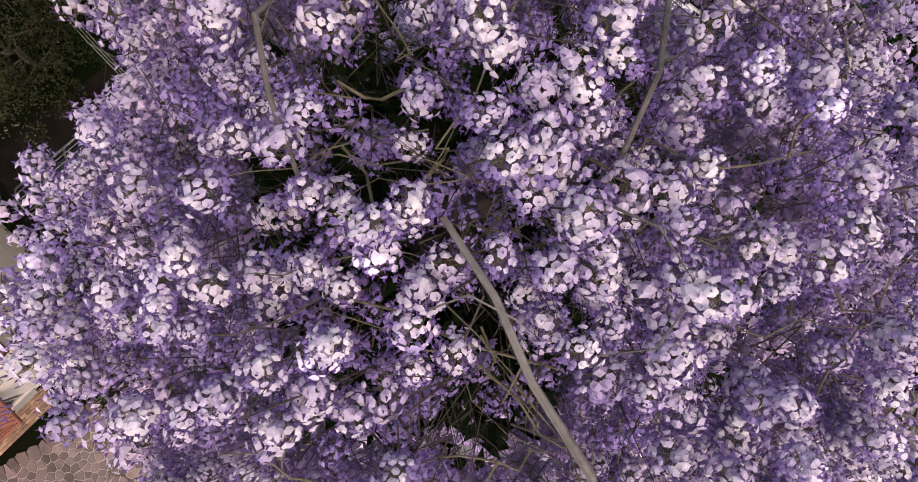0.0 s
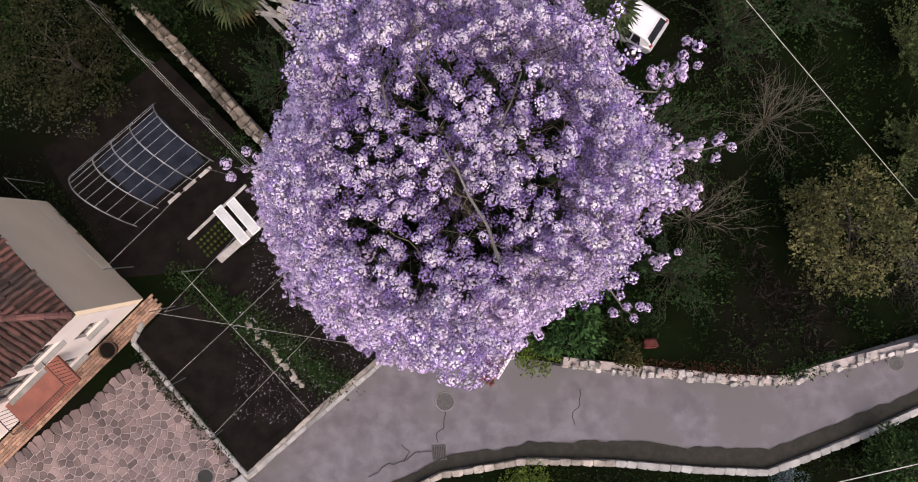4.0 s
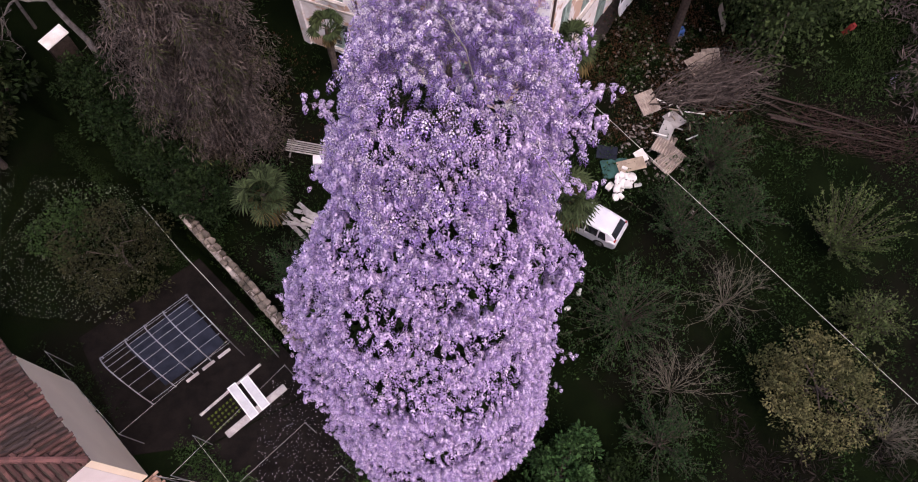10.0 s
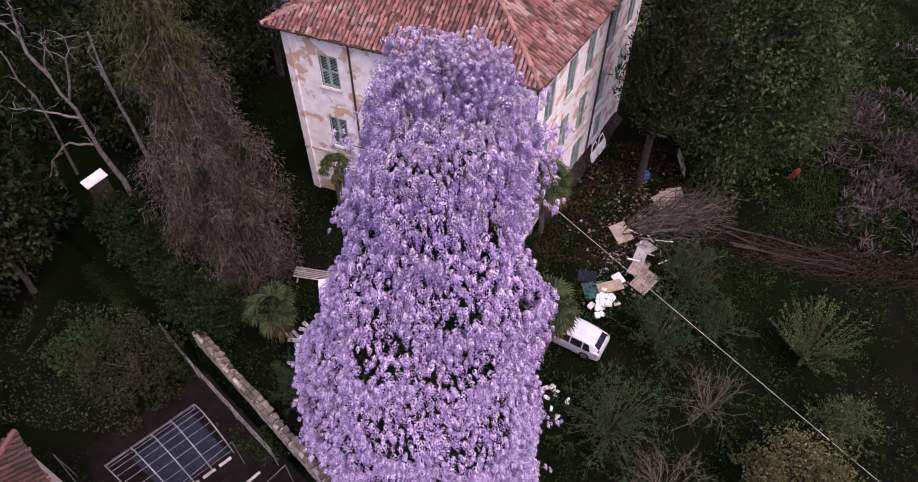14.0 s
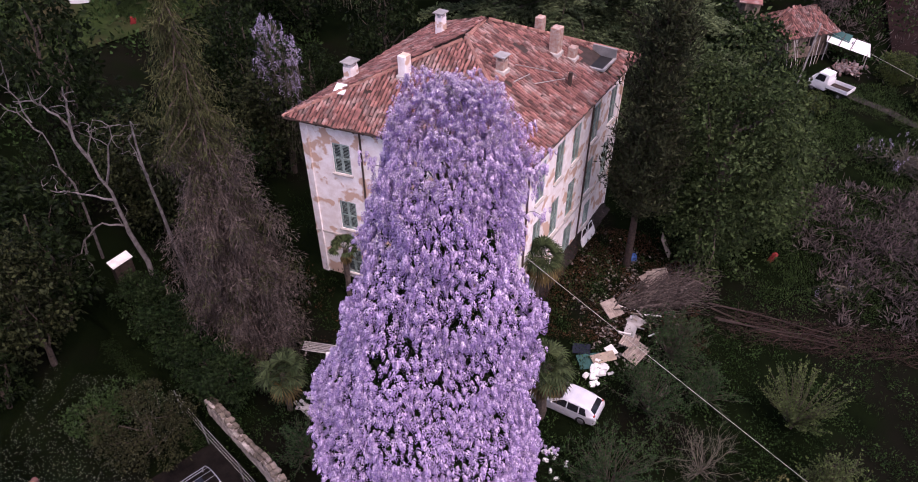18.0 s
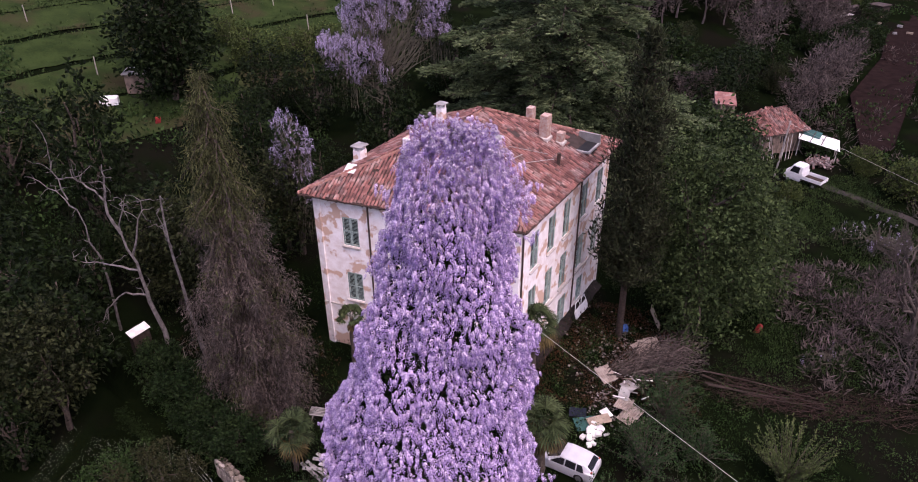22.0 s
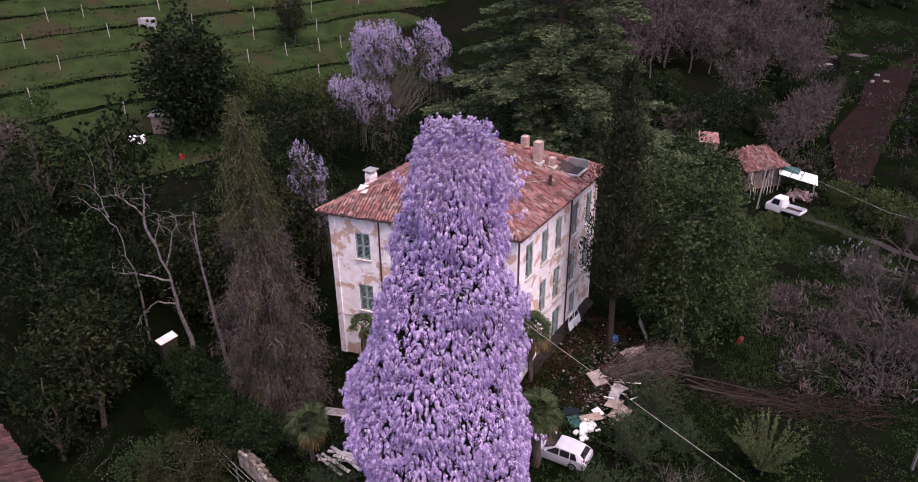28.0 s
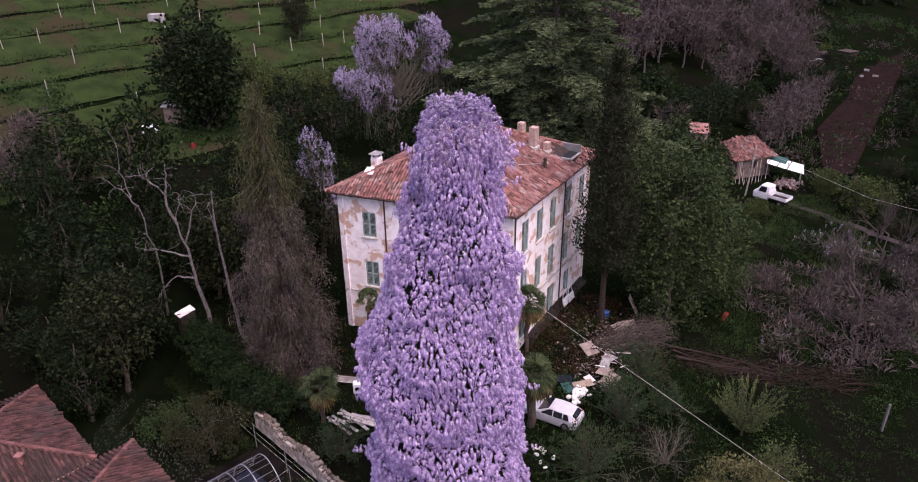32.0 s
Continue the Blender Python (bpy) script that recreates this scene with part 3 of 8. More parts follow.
for pts in ([(0.1, 5.2), (0.15, 4.6), (-0.1, 4.2), (0.0, 3.7)], [(-0.1, 3.4), (-0.9, 3.2), (-1.5, 2.7), (-2.2, 2.5), (-3.0, 1.6)], [(6.0, 7.0), (6.1, 6.3), (5.8, 5.9), (6.0, 5.2)], [(-1.5, 2.7), (-1.2, 3.2), (-1.7, 3.5)]):
    g = Geo()
    fine = [Vector((*p, 0)) for p in pts]
    seq = []
    for a, b in zip(fine[:-1], fine[1:]):
        for k in range(5):
            q = a + (b - a) * k / 5
            seq.append(q + Vector((noise.noise(q * 3) * 0.12, noise.noise(q * 3 + Vector((9, 0, 0))) * 0.12, 0)))
    for a, b in zip(seq[:-1], seq[1:]):
        d = (b - a).normalized() * 0.022
        n_ = Vector((-d.y, d.x, 0))
        z0, z1 = float(road_z(a.x)) + 0.05, float(road_z(b.x)) + 0.05
        g.face((a.x - n_.x, a.y - n_.y, z0), (b.x - n_.x, b.y - n_.y, z1), (b.x + n_.x, b.y + n_.y, z1), (a.x + n_.x, a.y + n_.y, z0))
    thing("road_crack", g, M_CRACK, "dark branching crack in the asphalt", "crack", "road cracks", kind="structure")

# ---- the old villa ----
VA, VB, VC = Vector((-11.4, 32.75, 0)), Vector((2.0, 29.2, 0)), Vector((8.4, 42.2, 0))
VD = VA + (VC - VB)
V0, V1 = -0.3, 12.3
villa = empty("villa", (-1.5, 37.4, 0), "abandoned three-storey villa with peeling pale plaster and red tiled hip roof", "house")


def wall_openings(a, b, z0, z1, thick, holes):
    """A wall from a to b (its outer face), built round rectangular holes (u0, u1, z0, z1)."""
    g, d = Geo(), (b - a)
    n = Vector((-d.y, d.x, 0)).normalized()
    L = d.length
    d.normalize()
    us = sorted({0, L, *(h[0] for h in holes), *(h[1] for h in holes)})
    zs = sorted({z0, z1, *(h[2] for h in holes), *(h[3] for h in holes)})
    nu, nz = len(us), len(zs)
    for side in (0, thick):
        for z in zs:
            for u in us:
                p = a + d * u + n * side
                g.v.append((p.x, p.y, z))

    def solid(i, j):
        if not (0 <= i < nu - 1 and 0 <= j < nz - 1):
            return False
        u, w = (us[i] + us[i + 1]) / 2, (zs[j] + zs[j + 1]) / 2
        return not any(h[0] < u < h[1] and h[2] < w < h[3] for h in holes)

    def at(i, j, s):
        return s * nu * nz + j * nu + i

    for i in range(nu - 1):
        for j in range(nz - 1):
            if solid(i, j):
                g.q += [(at(i, j, 0), at(i + 1, j, 0), at(i + 1, j + 1, 0), at(i, j + 1, 0)), (at(i, j, 1), at(i, j + 1, 1), at(i + 1, j + 1, 1), at(i + 1, j, 1))]
                for e, (p, q) in (((i - 1, j), ((i, j), (i, j + 1))), ((i + 1, j), ((i + 1, j + 1), (i + 1, j))), ((i, j - 1), ((i + 1, j), (i, j))), ((i, j + 1), ((i, j + 1), (i + 1, j + 1)))):
                    if not solid(*e):
                        g.q.append((at(*p, 0), at(*q, 0), at(*q, 1), at(*p, 1)))
    return g, d, n


def shutters(parent, a, d, n, u0, u1, z0, z1, mt, ajar=0.0):
    """A window: dark pane behind, stone sill, and a pair of louvred shutters."""
    mid = a + d * ((u0 + u1) / 2)
    rz = math.degrees(math.atan2(d.y, d.x))
    w, h = u1 - u0, z1 - z0
    win = part("window", Geo().box((mid.x + n.x * 0.3, mid.y + n.y * 0.3, (z0 + z1) / 2), (w, 0.04, h), rz), M_DARK, parent)
    part("window_sill", Geo().box((mid.x - n.x * 0.02, mid.y - n.y * 0.02, z0 - 0.05), (w + 0.24, 0.26, 0.09), rz, ch=0.015), M_PLASTER_TRIM, win)
    for s in (-1, 1):
        c = a + d * ((u0 + u1) / 2 + s * w / 4) + n * 0.07
        g = Geo()
        for e in (-1, 1):
            q = c + d * (e * (w / 4 - 0.045))
            g.box((q.x, q.y, (z0 + z1) / 2), (0.07, 0.045, h - 0.02), rz)
        for z in (z0 + 0.05, (z0 + z1) / 2, z1 - 0.05):
            g.box((c.x, c.y, z), (w / 2 - 0.12, 0.045, 0.08), rz)
        k = int(h / 0.11)
        for i in range(k):
            z = z0 + 0.09 + (h - 0.18) * (i + 0.5) / k
            g.box(None, (w / 2 - 0.13, 0.012, 0.09), m=pose(c.x, c.y, z, 0, 0, rz) @ pose(0, 0, 0, 35))
        part("shutter", g, mt, win)


M_BRICK_WALL = mat("weathered_brickwork", (0.36, 0.20, 0.15), (0.46, 0.36, 0.31), 5, 0.92, bump=0.6, fine=14)
M_PLASTER_TRIM = mat("stone_trim", (0.55, 0.50, 0.46), (0.42, 0.37, 0.34), 3, 0.9, bump=0.3)
AB, BC = (VB - VA).length, (VC - VB).length
left_holes = [(u, u + 1.15, z, z + h) for u in (2.0, 5.9, 9.6) for z, h in ((0.7, 2.1), (4.5, 2.2), (8.8, 2.1))]
right_holes = [(u, u + 1.1, z, z + h) for u in (1.5, 4.0, 6.4, 9.4, 12.2) for z, h in ((4.2, 2.75), (8.4, 2.65))]
right_holes += [(1.5, 2.6, 0.9, 3.0), (6.6, 8.0, 0.3, 3.1), (10.0, 11.1, 0.9, 3.0)]
for a, b, holes in ((VA, VB, left_holes), (VB, VC, right_holes), (VC, VD, []), (VD, VA, [])):
    g, d, n = wall_openings(a, b, V0, V1, 0.5, holes)
    part("wall", g, M_PLASTER, villa)
    for h in holes:
        shutters(villa, a, d, n, *h, M_SHUTTER)

# hip roof on the four eaves, its ridge between two peaks
over = 0.55


def eave(p, q, r):
    """The corner q pushed out along both walls."""
    return q + ((q - p).normalized() + (q - r).normalized()) * over


EA, EB, EC, ED = eave(VD, VA, VB), eave(VA, VB, VC), eave(VB, VC, VD), eave(VC, VD, VA)
ZE = V1 + 0.05
P1, P2 = Vector((-1.95, 36.9, 15.55)), Vector((-1.0, 39.4, 15.75))
for p in (EA, EB, EC, ED):
    p.z = ZE
TILE_V = np.array([(math.cos(w) * r, s, math.sin(w) * r * 1.05) for s, r in ((0, 0.094), (0.46, 0.080)) for w in np.linspace(0, math.pi, 5)])
TILE_F = np.array([(i, i + 1, i + 6, i + 5) for i in range(4)])


def tile_slope(corners, step, course, rng, jitter=0.02):
    """Places and axes of half-round tiles on a planar slope: corners are eave start, eave end, then the upper points."""
    a, b = corners[0], corners[1]
    u = (b - a).normalized()
    n = u.cross((corners[-1] - a)).normalized()
    if n.z < 0:
        n = -n
    w = n.cross(u)
    if w.z < 0:
        w = -w
    flat = [((c - a).dot(u), (c - a).dot(w)) for c in corners]
    top = max(f[1] for f in flat)
    mats = []
    for j in range(int(top / course) + 1):
        y = j * course - 0.03
        cut = []
        for (x0, y0), (x1, y1) in zip(flat, flat[1:] + flat[:1]):
            yy = y + 0.1
            if (y0 <= yy) != (y1 <= yy):
                cut.append(x0 + (x1 - x0) * (yy - y0) / (y1 - y0))
        if len(cut) < 2:
            continue
        for i in range(math.ceil(min(cut) / step), int(max(cut) / step) + 1):
            o = a + u * (i * step + rng.gauss(0, jitter)) + w * (y + rng.gauss(0, jitter * 2)) + n * (0.03 + 0.012 * (j % 2) + abs(rng.gauss(0, jitter)))
            tw = Matrix.Rotation(rng.gauss(0, 0.03), 3, n)
            m = Matrix((tw @ u, tw @ w, n)).transposed().to_4x4()
            m.translation = o
            mats.append(m)
    return mats


def tiled_roof(parent, slopes, near, keep, step=0.235, course=0.36, skip=None, mats=None, size=1.0):
    """Single tiles as parts where the camera passes nearest, the rest joined into one."""
    rng = random.Random(3)
    ms = [m @ Matrix.Scale(size, 4) for s in slopes for m in tile_slope(s, step, course, rng)]
    if skip:
        ms = [m for m in ms if not skip(m.translation)]
    ms.sort(key=lambda m: (m.translation - near).length)
    single, field = mats or (M_TILE_P, M_TILE)
    one = np_mesh("tile", TILE_V, TILE_F, single)
    for m in ms[:keep]:
        ob = new("tile", one)
        ob.parent = parent
        ob.matrix_parent_inverse = world_of(parent).inverted()
        ob.matrix_basis = m
    rest = ms[keep:]
    if rest:
        A = np.array([[list(r) for r in m] for m in rest])
        v = np.einsum("nij,kj->nki", A[:, :3, :3], TILE_V) + A[:, None, :3, 3]
        f = TILE_F[None] + (np.arange(len(rest)) * len(TILE_V))[:, None, None]
        ob = part("tile_field", np_mesh("tile_field", v.reshape(-1, 3), f.reshape(-1, 4), field), None, parent)
        ob["kind"] = "stuff"


RIDGE_ME = np_mesh("ridge_tile", TILE_V * np.array([1.5, 1.0, 1.5]), TILE_F, mat("ridge_clay", (0.33, 0.17, 0.135), (0.24, 0.12, 0.095), 2, 0.88, bump=0.4, random_tint=0.3))


RIDGE_DARK = np_mesh("ridge_tile", TILE_V * np.array([1.5, 1.0, 1.5]), TILE_F, mat("old_ridge_clay", (0.15, 0.065, 0.055), (0.09, 0.042, 0.037), 2, 0.9, bump=0.4, random_tint=0.3))


def ridge_line(parent, a, b, k=1.0, me=None):
    """Half-round ridge tiles laid end to end from a up to b."""
    d = (b - a).normalized()
    side = d.cross(Vector((0, 0, 1))).normalized()
    m = Matrix((side, d, side.cross(d))).transposed().to_4x4()
    for i in range(int((b - a).length / (0.42 * k))):
        ob = new("ridge_tile", me or RIDGE_ME)
        ob.parent = parent
        ob.matrix_parent_inverse = world_of(parent).inverted()
        m.translation = a + d * (i * 0.42 * k) + Vector((0, 0, 0.05 + R.uniform(0, 0.015)))
        ob.matrix_basis = m @ Matrix.Scale(k, 4)


roof = part("roof", Geo().face(EA, EB, P1).face(EB, EC, P2, P1).face(EC, ED, P2).face(ED, EA, P1, P2).face(EA, ED, EC, EB), M_UNDER, villa)
VILLA_SLOPES = [(EA, EB, P1), (EB, EC, P2, P1), (EC, ED, P2), (ED, EA, P1, P2)]


def slope_z(s, x, y):
    n = (s[1] - s[0]).cross(s[2] - s[0])
    return s[0].z - (n.x * (x - s[0].x) + n.y * (y - s[0].y)) / n.z


def roof_z(x, y):
    return min(slope_z(s, x, y) for s in VILLA_SLOPES)


holes_at = [(1.5, 38.0, 0.5), (-2.6, 33.2, 0.28), (0.9, 34.2, 0.2), (-7.5, 33.4, 0.2)]
pit = (6.2, 39.9)
tiled_roof(roof, VILLA_SLOPES, Vector((0, 28, 14)), 300, skip=lambda p: any((p.x - a) ** 2 + ((p.y - b) * 1.6) ** 2 < r * r for a, b, r in holes_at) or (abs(p.x - pit[0]) < 1.0 and abs(p.y - pit[1]) < 0.9))
for a, b in ((EA, P1), (EB, P1), (EC, P2), (ED, P2), (P1, P2)):
    ridge_line(roof, a, b)
# fascia and gutter under the eaves
for a, b in ((EA, EB), (EB, EC)):
    d = (b - a).normalized()
    part("gutter", Geo().tube([a + Vector((0, 0, -0.05)), b + Vector((0, 0, -0.05))], 0.075, 6), M_IRON, villa)
    for i in range(int((b - a).length / 0.6)):
        if R.random() < 0.12:
            continue
        q = a + d * (0.3 + 0.6 * i) + Vector((-d.y, d.x, 0)) * 0.3
        part("rafter_end", Geo().box((q.x, q.y, ZE - 0.13), (0.09, 0.6, 0.12), math.degrees(math.atan2(d.y, d.x))), M_UNDER, villa)
# open pit in the roof with low walls
zp = roof_z(*pit)
part("roof_pit", Geo().box((pit[0], pit[1], zp + 0.05), (2.0, 1.5, 0.06), 64), M_DARK, villa, "dark open pit in the roof")
for e, w, l, h in (((1.0, 0), 0.16, 1.6, 0.7), ((-1.0, 0), 0.16, 1.6, 0.12), ((0, 0.75), 2.1, 0.16, 0.12), ((0, -0.75), 2.1, 0.16, 0.12)):
    q = pose(pit[0], pit[1], zp, 0, 0, 64) @ Vector((*e, 0))
    part("pit_wall", Geo().box((q.x, q.y, zp + h / 2), (w, l, h), 64), M_CONCRETE, villa)


def chimney(x, y, h, w, m, cap, label):
    z = roof_z(x, y)
    c = part("chimney", Geo().box((x, y, z + h / 2 - 0.3), (w, w * 0.85, h + 0.6), 64, ch=0.03), m, villa, label)
    part("chimney_foot", Geo().box((x, y, z + 0.02), (w + 0.2, w * 0.85 + 0.2, 0.3), 64, ch=0.05), M_PLASTER_TRIM, c)
    if cap:
        for e in ((-1, -1), (1, -1), (1, 1), (-1, 1)):
            q = pose(x, y, 0, 0, 0, 64) @ Vector((e[0] * w * 0.36, e[1] * w * 0.3, 0))
            part("cap_post", Geo().box((q.x, q.y, z + h + 0.12), (0.1, 0.1, 0.3), 64), m, c)
        part("cap", Geo().box((x, y, z + h + 0.3), (w + 0.22, w * 0.85 + 0.22, 0.07), 64, ch=0.02), M_CONCRETE, c)
    return c


chimney(-9.0, 36.6, 0.9, 0.75, M_PLASTER, True, "white chimney with flat cap slab")
chimney(-5.3, 34.6, 1.35, 0.62, M_PLASTER, False, "tall white plastered chimney with broken top")
chimney(0.25, 35.2, 0.7, 0.6, M_BRICK_WALL, True, "low brick chimney with concrete cap")
chimney(-3.9, 40.6, 1.3, 0.6, M_PLASTER, True, "white capped chimney behind the ridge")
chimney(3.4, 39.0, 1.7, 0.7, M_BRICK_WALL, False, "tall weathered brick chimney")
chimney(2.4, 41.3, 1.2, 0.6, M_BRICK_WALL, False, "brick chimney stub behind the ridge")
chimney(4.5, 39.2, 0.8, 0.55, M_BRICK_WALL, False, "low crumbling brick chimney")
zq = roof_z(4.3, 36.4)
part("flue_pipe", Geo().tube([(4.3, 36.4, zq - 0.2), (4.3, 36.4, zq + 0.9)], 0.13, 8), M_IRON, villa, "rusty flue pipe")
zq = roof_z(-9.0, 33.9)
n_ = (EB - EA).cross(P1 - EA).normalized()
part("roof_hatch", Geo().box(None, (0.75, 0.75, 0.05), m=Matrix.Translation((-9.0, 33.9, zq + 0.2)) @ n_.to_track_quat("Z", "Y").to_matrix().to_4x4()), M_WHITE, villa, "white square roof hatch")
for (x0, y0), (x1, y1) in (((1.0, 36.0), (3.6, 36.9)), ((2.2, 35.0), (4.0, 36.6)), ((1.0, 34.4), (1.9, 35.7))):
    part("fallen_lath", Geo().tube([(x0, y0, roof_z(x0, y0) + 0.22), (x1, y1, roof_z(x1, y1) + 0.22)], 0.025, 4), M_GREYWOOD, villa)
# rainwater pipes
dAB, dBC = (VB - VA).normalized(), (VC - VB).normalized()
for p, out in ((VA + dAB * 3.95, Vector((dAB.y, -dAB.x, 0))), (VB + dBC * 0.25, Vector((dBC.y, -dBC.x, 0))), (VB + dBC * 9.0, Vector((dBC.y, -dBC.x, 0)))):
    q = p + out * 0.08
    part("downpipe", Geo().tube([(q.x, q.y, V0), (q.x, q.y, V1 - 0.3), (q.x + out.x * 0.4, q.y + out.y * 0.4, V1)], 0.06, 7), M_IRON, villa)
# string course above the ground floor
for a, b in ((VA, VB), (VB, VC)):
    d = (b - a).normalized()
    q = (a + b) / 2 + Vector((d.y, -d.x, 0)) * 0.03
    part("string_course", Geo().box((q.x, q.y, 3.85), ((b - a).length, 0.08, 0.14), math.degrees(math.atan2(d.y, d.x)), ch=0.015), M_PLASTER_TRIM, villa)

M_SHOOT = mat("young_shoot", (0.17, 0.15, 0.10), (0.09, 0.075, 0.055), 9, 0.8, fine=50, spec=0.1)

# ---- the great wisteria over its tall tree ----
WZ = [0.2, 3.5, 6, 8, 10, 12, 13.5, 15, 16.5, 18, 19.5, 21, 22.3, 23.3, 23.9, 24.25, 24.45]
WR = [4.4, 4.2, 3.9, 3.75, 3.95, 3.9, 3.6, 3.2, 2.9, 2.65, 2.25, 2.1, 1.85, 1.65, 1.5, 1.25, 0.5]
WX = [-1.2, -1.1, -0.95, -1.15, -1.25, -1.35, -1.25, -1.0, -0.75, -0.67, -0.55, -0.55, -0.5, -0.4, -0.38, -0.36, -0.36]
WY = [13.5, 13.5, 13.5, 13.6, 13.7, 13.7, 13.7, 13.7, 13.8, 13.8, 13.8, 13.8, 13.75, 13.75, 13.75, 13.75, 13.75]
TOP, CX, CY = 24.5, -0.38, 13.75


def wist_surface(z, w, depth):
    """A point of the crown's surface at height z, bearing w, depth metres inside."""
    r = np.interp(z, WZ, WR)
    lobes = 0.16 * np.sin(3 * w + 0.9 * z) + 0.12 * np.sin(5 * w - 1.7 * z + 1) + 0.10 * np.sin(2.3 * z + 2 * w) + 0.09 * np.sin(7 * w + 4.3 * z) * np.sin(3.1 * z - 2 * w)
    lumps = 0.14 * np.sin(4.4 * w * r + 1.1 * np.sin(1.3 * z)) * np.sin(3.9 * z + 1.5 * np.sin(3 * w))
    fall = (0.62 * z + 0.9 * np.sin(2 * w + 0.5 * z) + 0.5 * np.sin(5 * w - 0.7 * z)) % 1.0
    lumps = lumps + 0.27 * (1 - fall) ** 1.5 * np.sqrt(np.minimum(fall * 6, 1)) * (0.6 + 0.4 * np.sin(3 * w + 1.9 * z)) - 0.05
    r = np.maximum(lumps * np.clip(r / 2, 0.3, 1) + r * (1 + np.where(z > 15, 0.6, 0.36) * lobes * np.clip(r / 3, 0.3, 1)) - depth, 0.05)
    return np.stack([np.interp(z, WZ, WX) + r * np.cos(w), np.interp(z, WZ, WY) + np.interp(z, [4, 12, 15, 20], [1.0, 0.98, 0.9, 1.0]) * r * np.sin(w), z], -1)


def raceme(rng, length, florets, rich):
    """A hanging flower cluster, its tip down the z axis: a ring of pale open florets above, violet ones below, dark buds at the tip; rich ones sit on a stalk."""
    vs, fs, kinds = [], [], []
    if rich:
        for k in range(florets + 2):
            vs.append(np.array([0.004 * math.sin(k), 0.004 * math.cos(k), length * (k - 0.5) / florets]))
    for i in range(florets):
        t = (i + 0.5) / florets
        w = i * 2.4 + rng.uniform(-0.3, 0.3)
        r = (0.058 if rich else 0.092) * min(1.0, 0.2 + 4.5 * t) * (1 - 0.75 * t ** 1.7) * rng.uniform(0.82, 1.15)
        c = np.array([r * math.cos(w), r * math.sin(w), length * t + rng.uniform(-0.012, 0.012)])
        jit = 1.0 if rich else 0.4
        out = np.array([math.cos(w), math.sin(w), -0.45 - 3.0 * max(0.0, 0.22 - t) + jit * rng.uniform(-0.4, 0.4)])
        side = np.array([-math.sin(w), math.cos(w), jit * rng.uniform(-0.3, 0.3)])
        up = np.cross(out, side)
        s = ((0.0128 if rich is True else 0.0145) if rich else 0.035) * (1 - 0.4 * t) * rng.uniform(0.75, 1.2)
        bud = t > rng.uniform(0.5, 0.8)
        tone = 2 if bud else 1 if t > rng.uniform(0.12, 0.5) else 0
        o = len(vs)
        if rich and bud:
            d = out * 0.8 + np.array([0, 0, 0.9])
            vs += [c, c + d * s * 0.8 + side * s * 0.35, c + d * s * 0.8 - side * s * 0.35, c + d * s * 1.7]
            fs += [(o, o + 1, o + 2), (o + 1, o + 3, o + 2), (i, i + 1, o)]
            kinds += [2, 2, 2]
        elif rich:
            m = 6 if rich is True else 4
            turn = rng.uniform(0, 6)
            for j in range(m):
                q = turn + 2 * math.pi * j / m
                vs.append(c + s * (math.cos(q) * side + 0.9 * math.sin(q) * up - out * rng.uniform(0.2, 0.6)))
            vs.append(c)
            vs += [c + out * s * 0.1 + side * s * 0.3, c + out * s * 0.1 - side * s * 0.3, c + out * s * 1.1 - up * s * 0.6]
            fs += [(o + j, o + (j + 1) % m, o + m) for j in range(m)] + [(o + m + 1, o + m + 2, o + m + 3), (o + m + 1, o + m + 2, o + m), (i, i + 1, o + m)]
            kinds += [tone] * m + [2, 2, 3]
        else:
            vs += [c - side * s + up * s * 0.2, c - up * s, c + side * s + up * s * 0.2, c + up * s - out * s * 0.5]
            fs += [(o, o + 1, o + 2), (o, o + 2, o + 3)]
            kinds += [tone] * 2
    return np.array(vs), np.array(fs), np.array(kinds)


wrng = np.random.default_rng(5)
BLOOM = [M_PETAL, M_PETAL_V, M_TIP, M_SHOOT]
BLOOM_NEAR = [M_PETAL_N, M_PETAL_VN, M_KEEL, M_SHOOT]


def spaced(z_lo, z_hi, across, down, inner, thin):
    """Places of flower clusters on the crown's surface, one to a cell, pushed in where the mass has its hollows."""
    rows = []
    for z in np.arange(z_lo, z_hi, down):
        k = max(3, int(2 * math.pi * float(np.interp(z, WZ, WR)) / across))
        w = (np.arange(k) + wrng.uniform(-0.45, 0.45, k) + wrng.random()) * 2 * math.pi / k
        rows.append(np.column_stack([z + wrng.uniform(-1.1, 1.1, k) * down, w]))
    z, w = np.concatenate(rows).T
    back = (np.sin(w) > 0.4) & (z < 20.5) & (wrng.random(len(z)) < thin)
    z, w = z[~back], w[~back]
    p = wist_surface(z, w, inner + np.abs(wrng.normal(0, 0.13, len(z))))
    hollow = np.sin(3.1 * p[:, 0] + 2.3 * p[:, 2]) * np.sin(3.3 * p[:, 1] - 1.9 * p[:, 2] + 1) + 0.8 * np.sin(6.7 * p[:, 0] - 4.1 * p[:, 2] + 2) * np.sin(5.3 * p[:, 2] + 4 * p[:, 1])
    keep = wrng.random(len(p)) > np.clip(hollow - 0.65, 0, 1) * 0.55
    return p[keep]


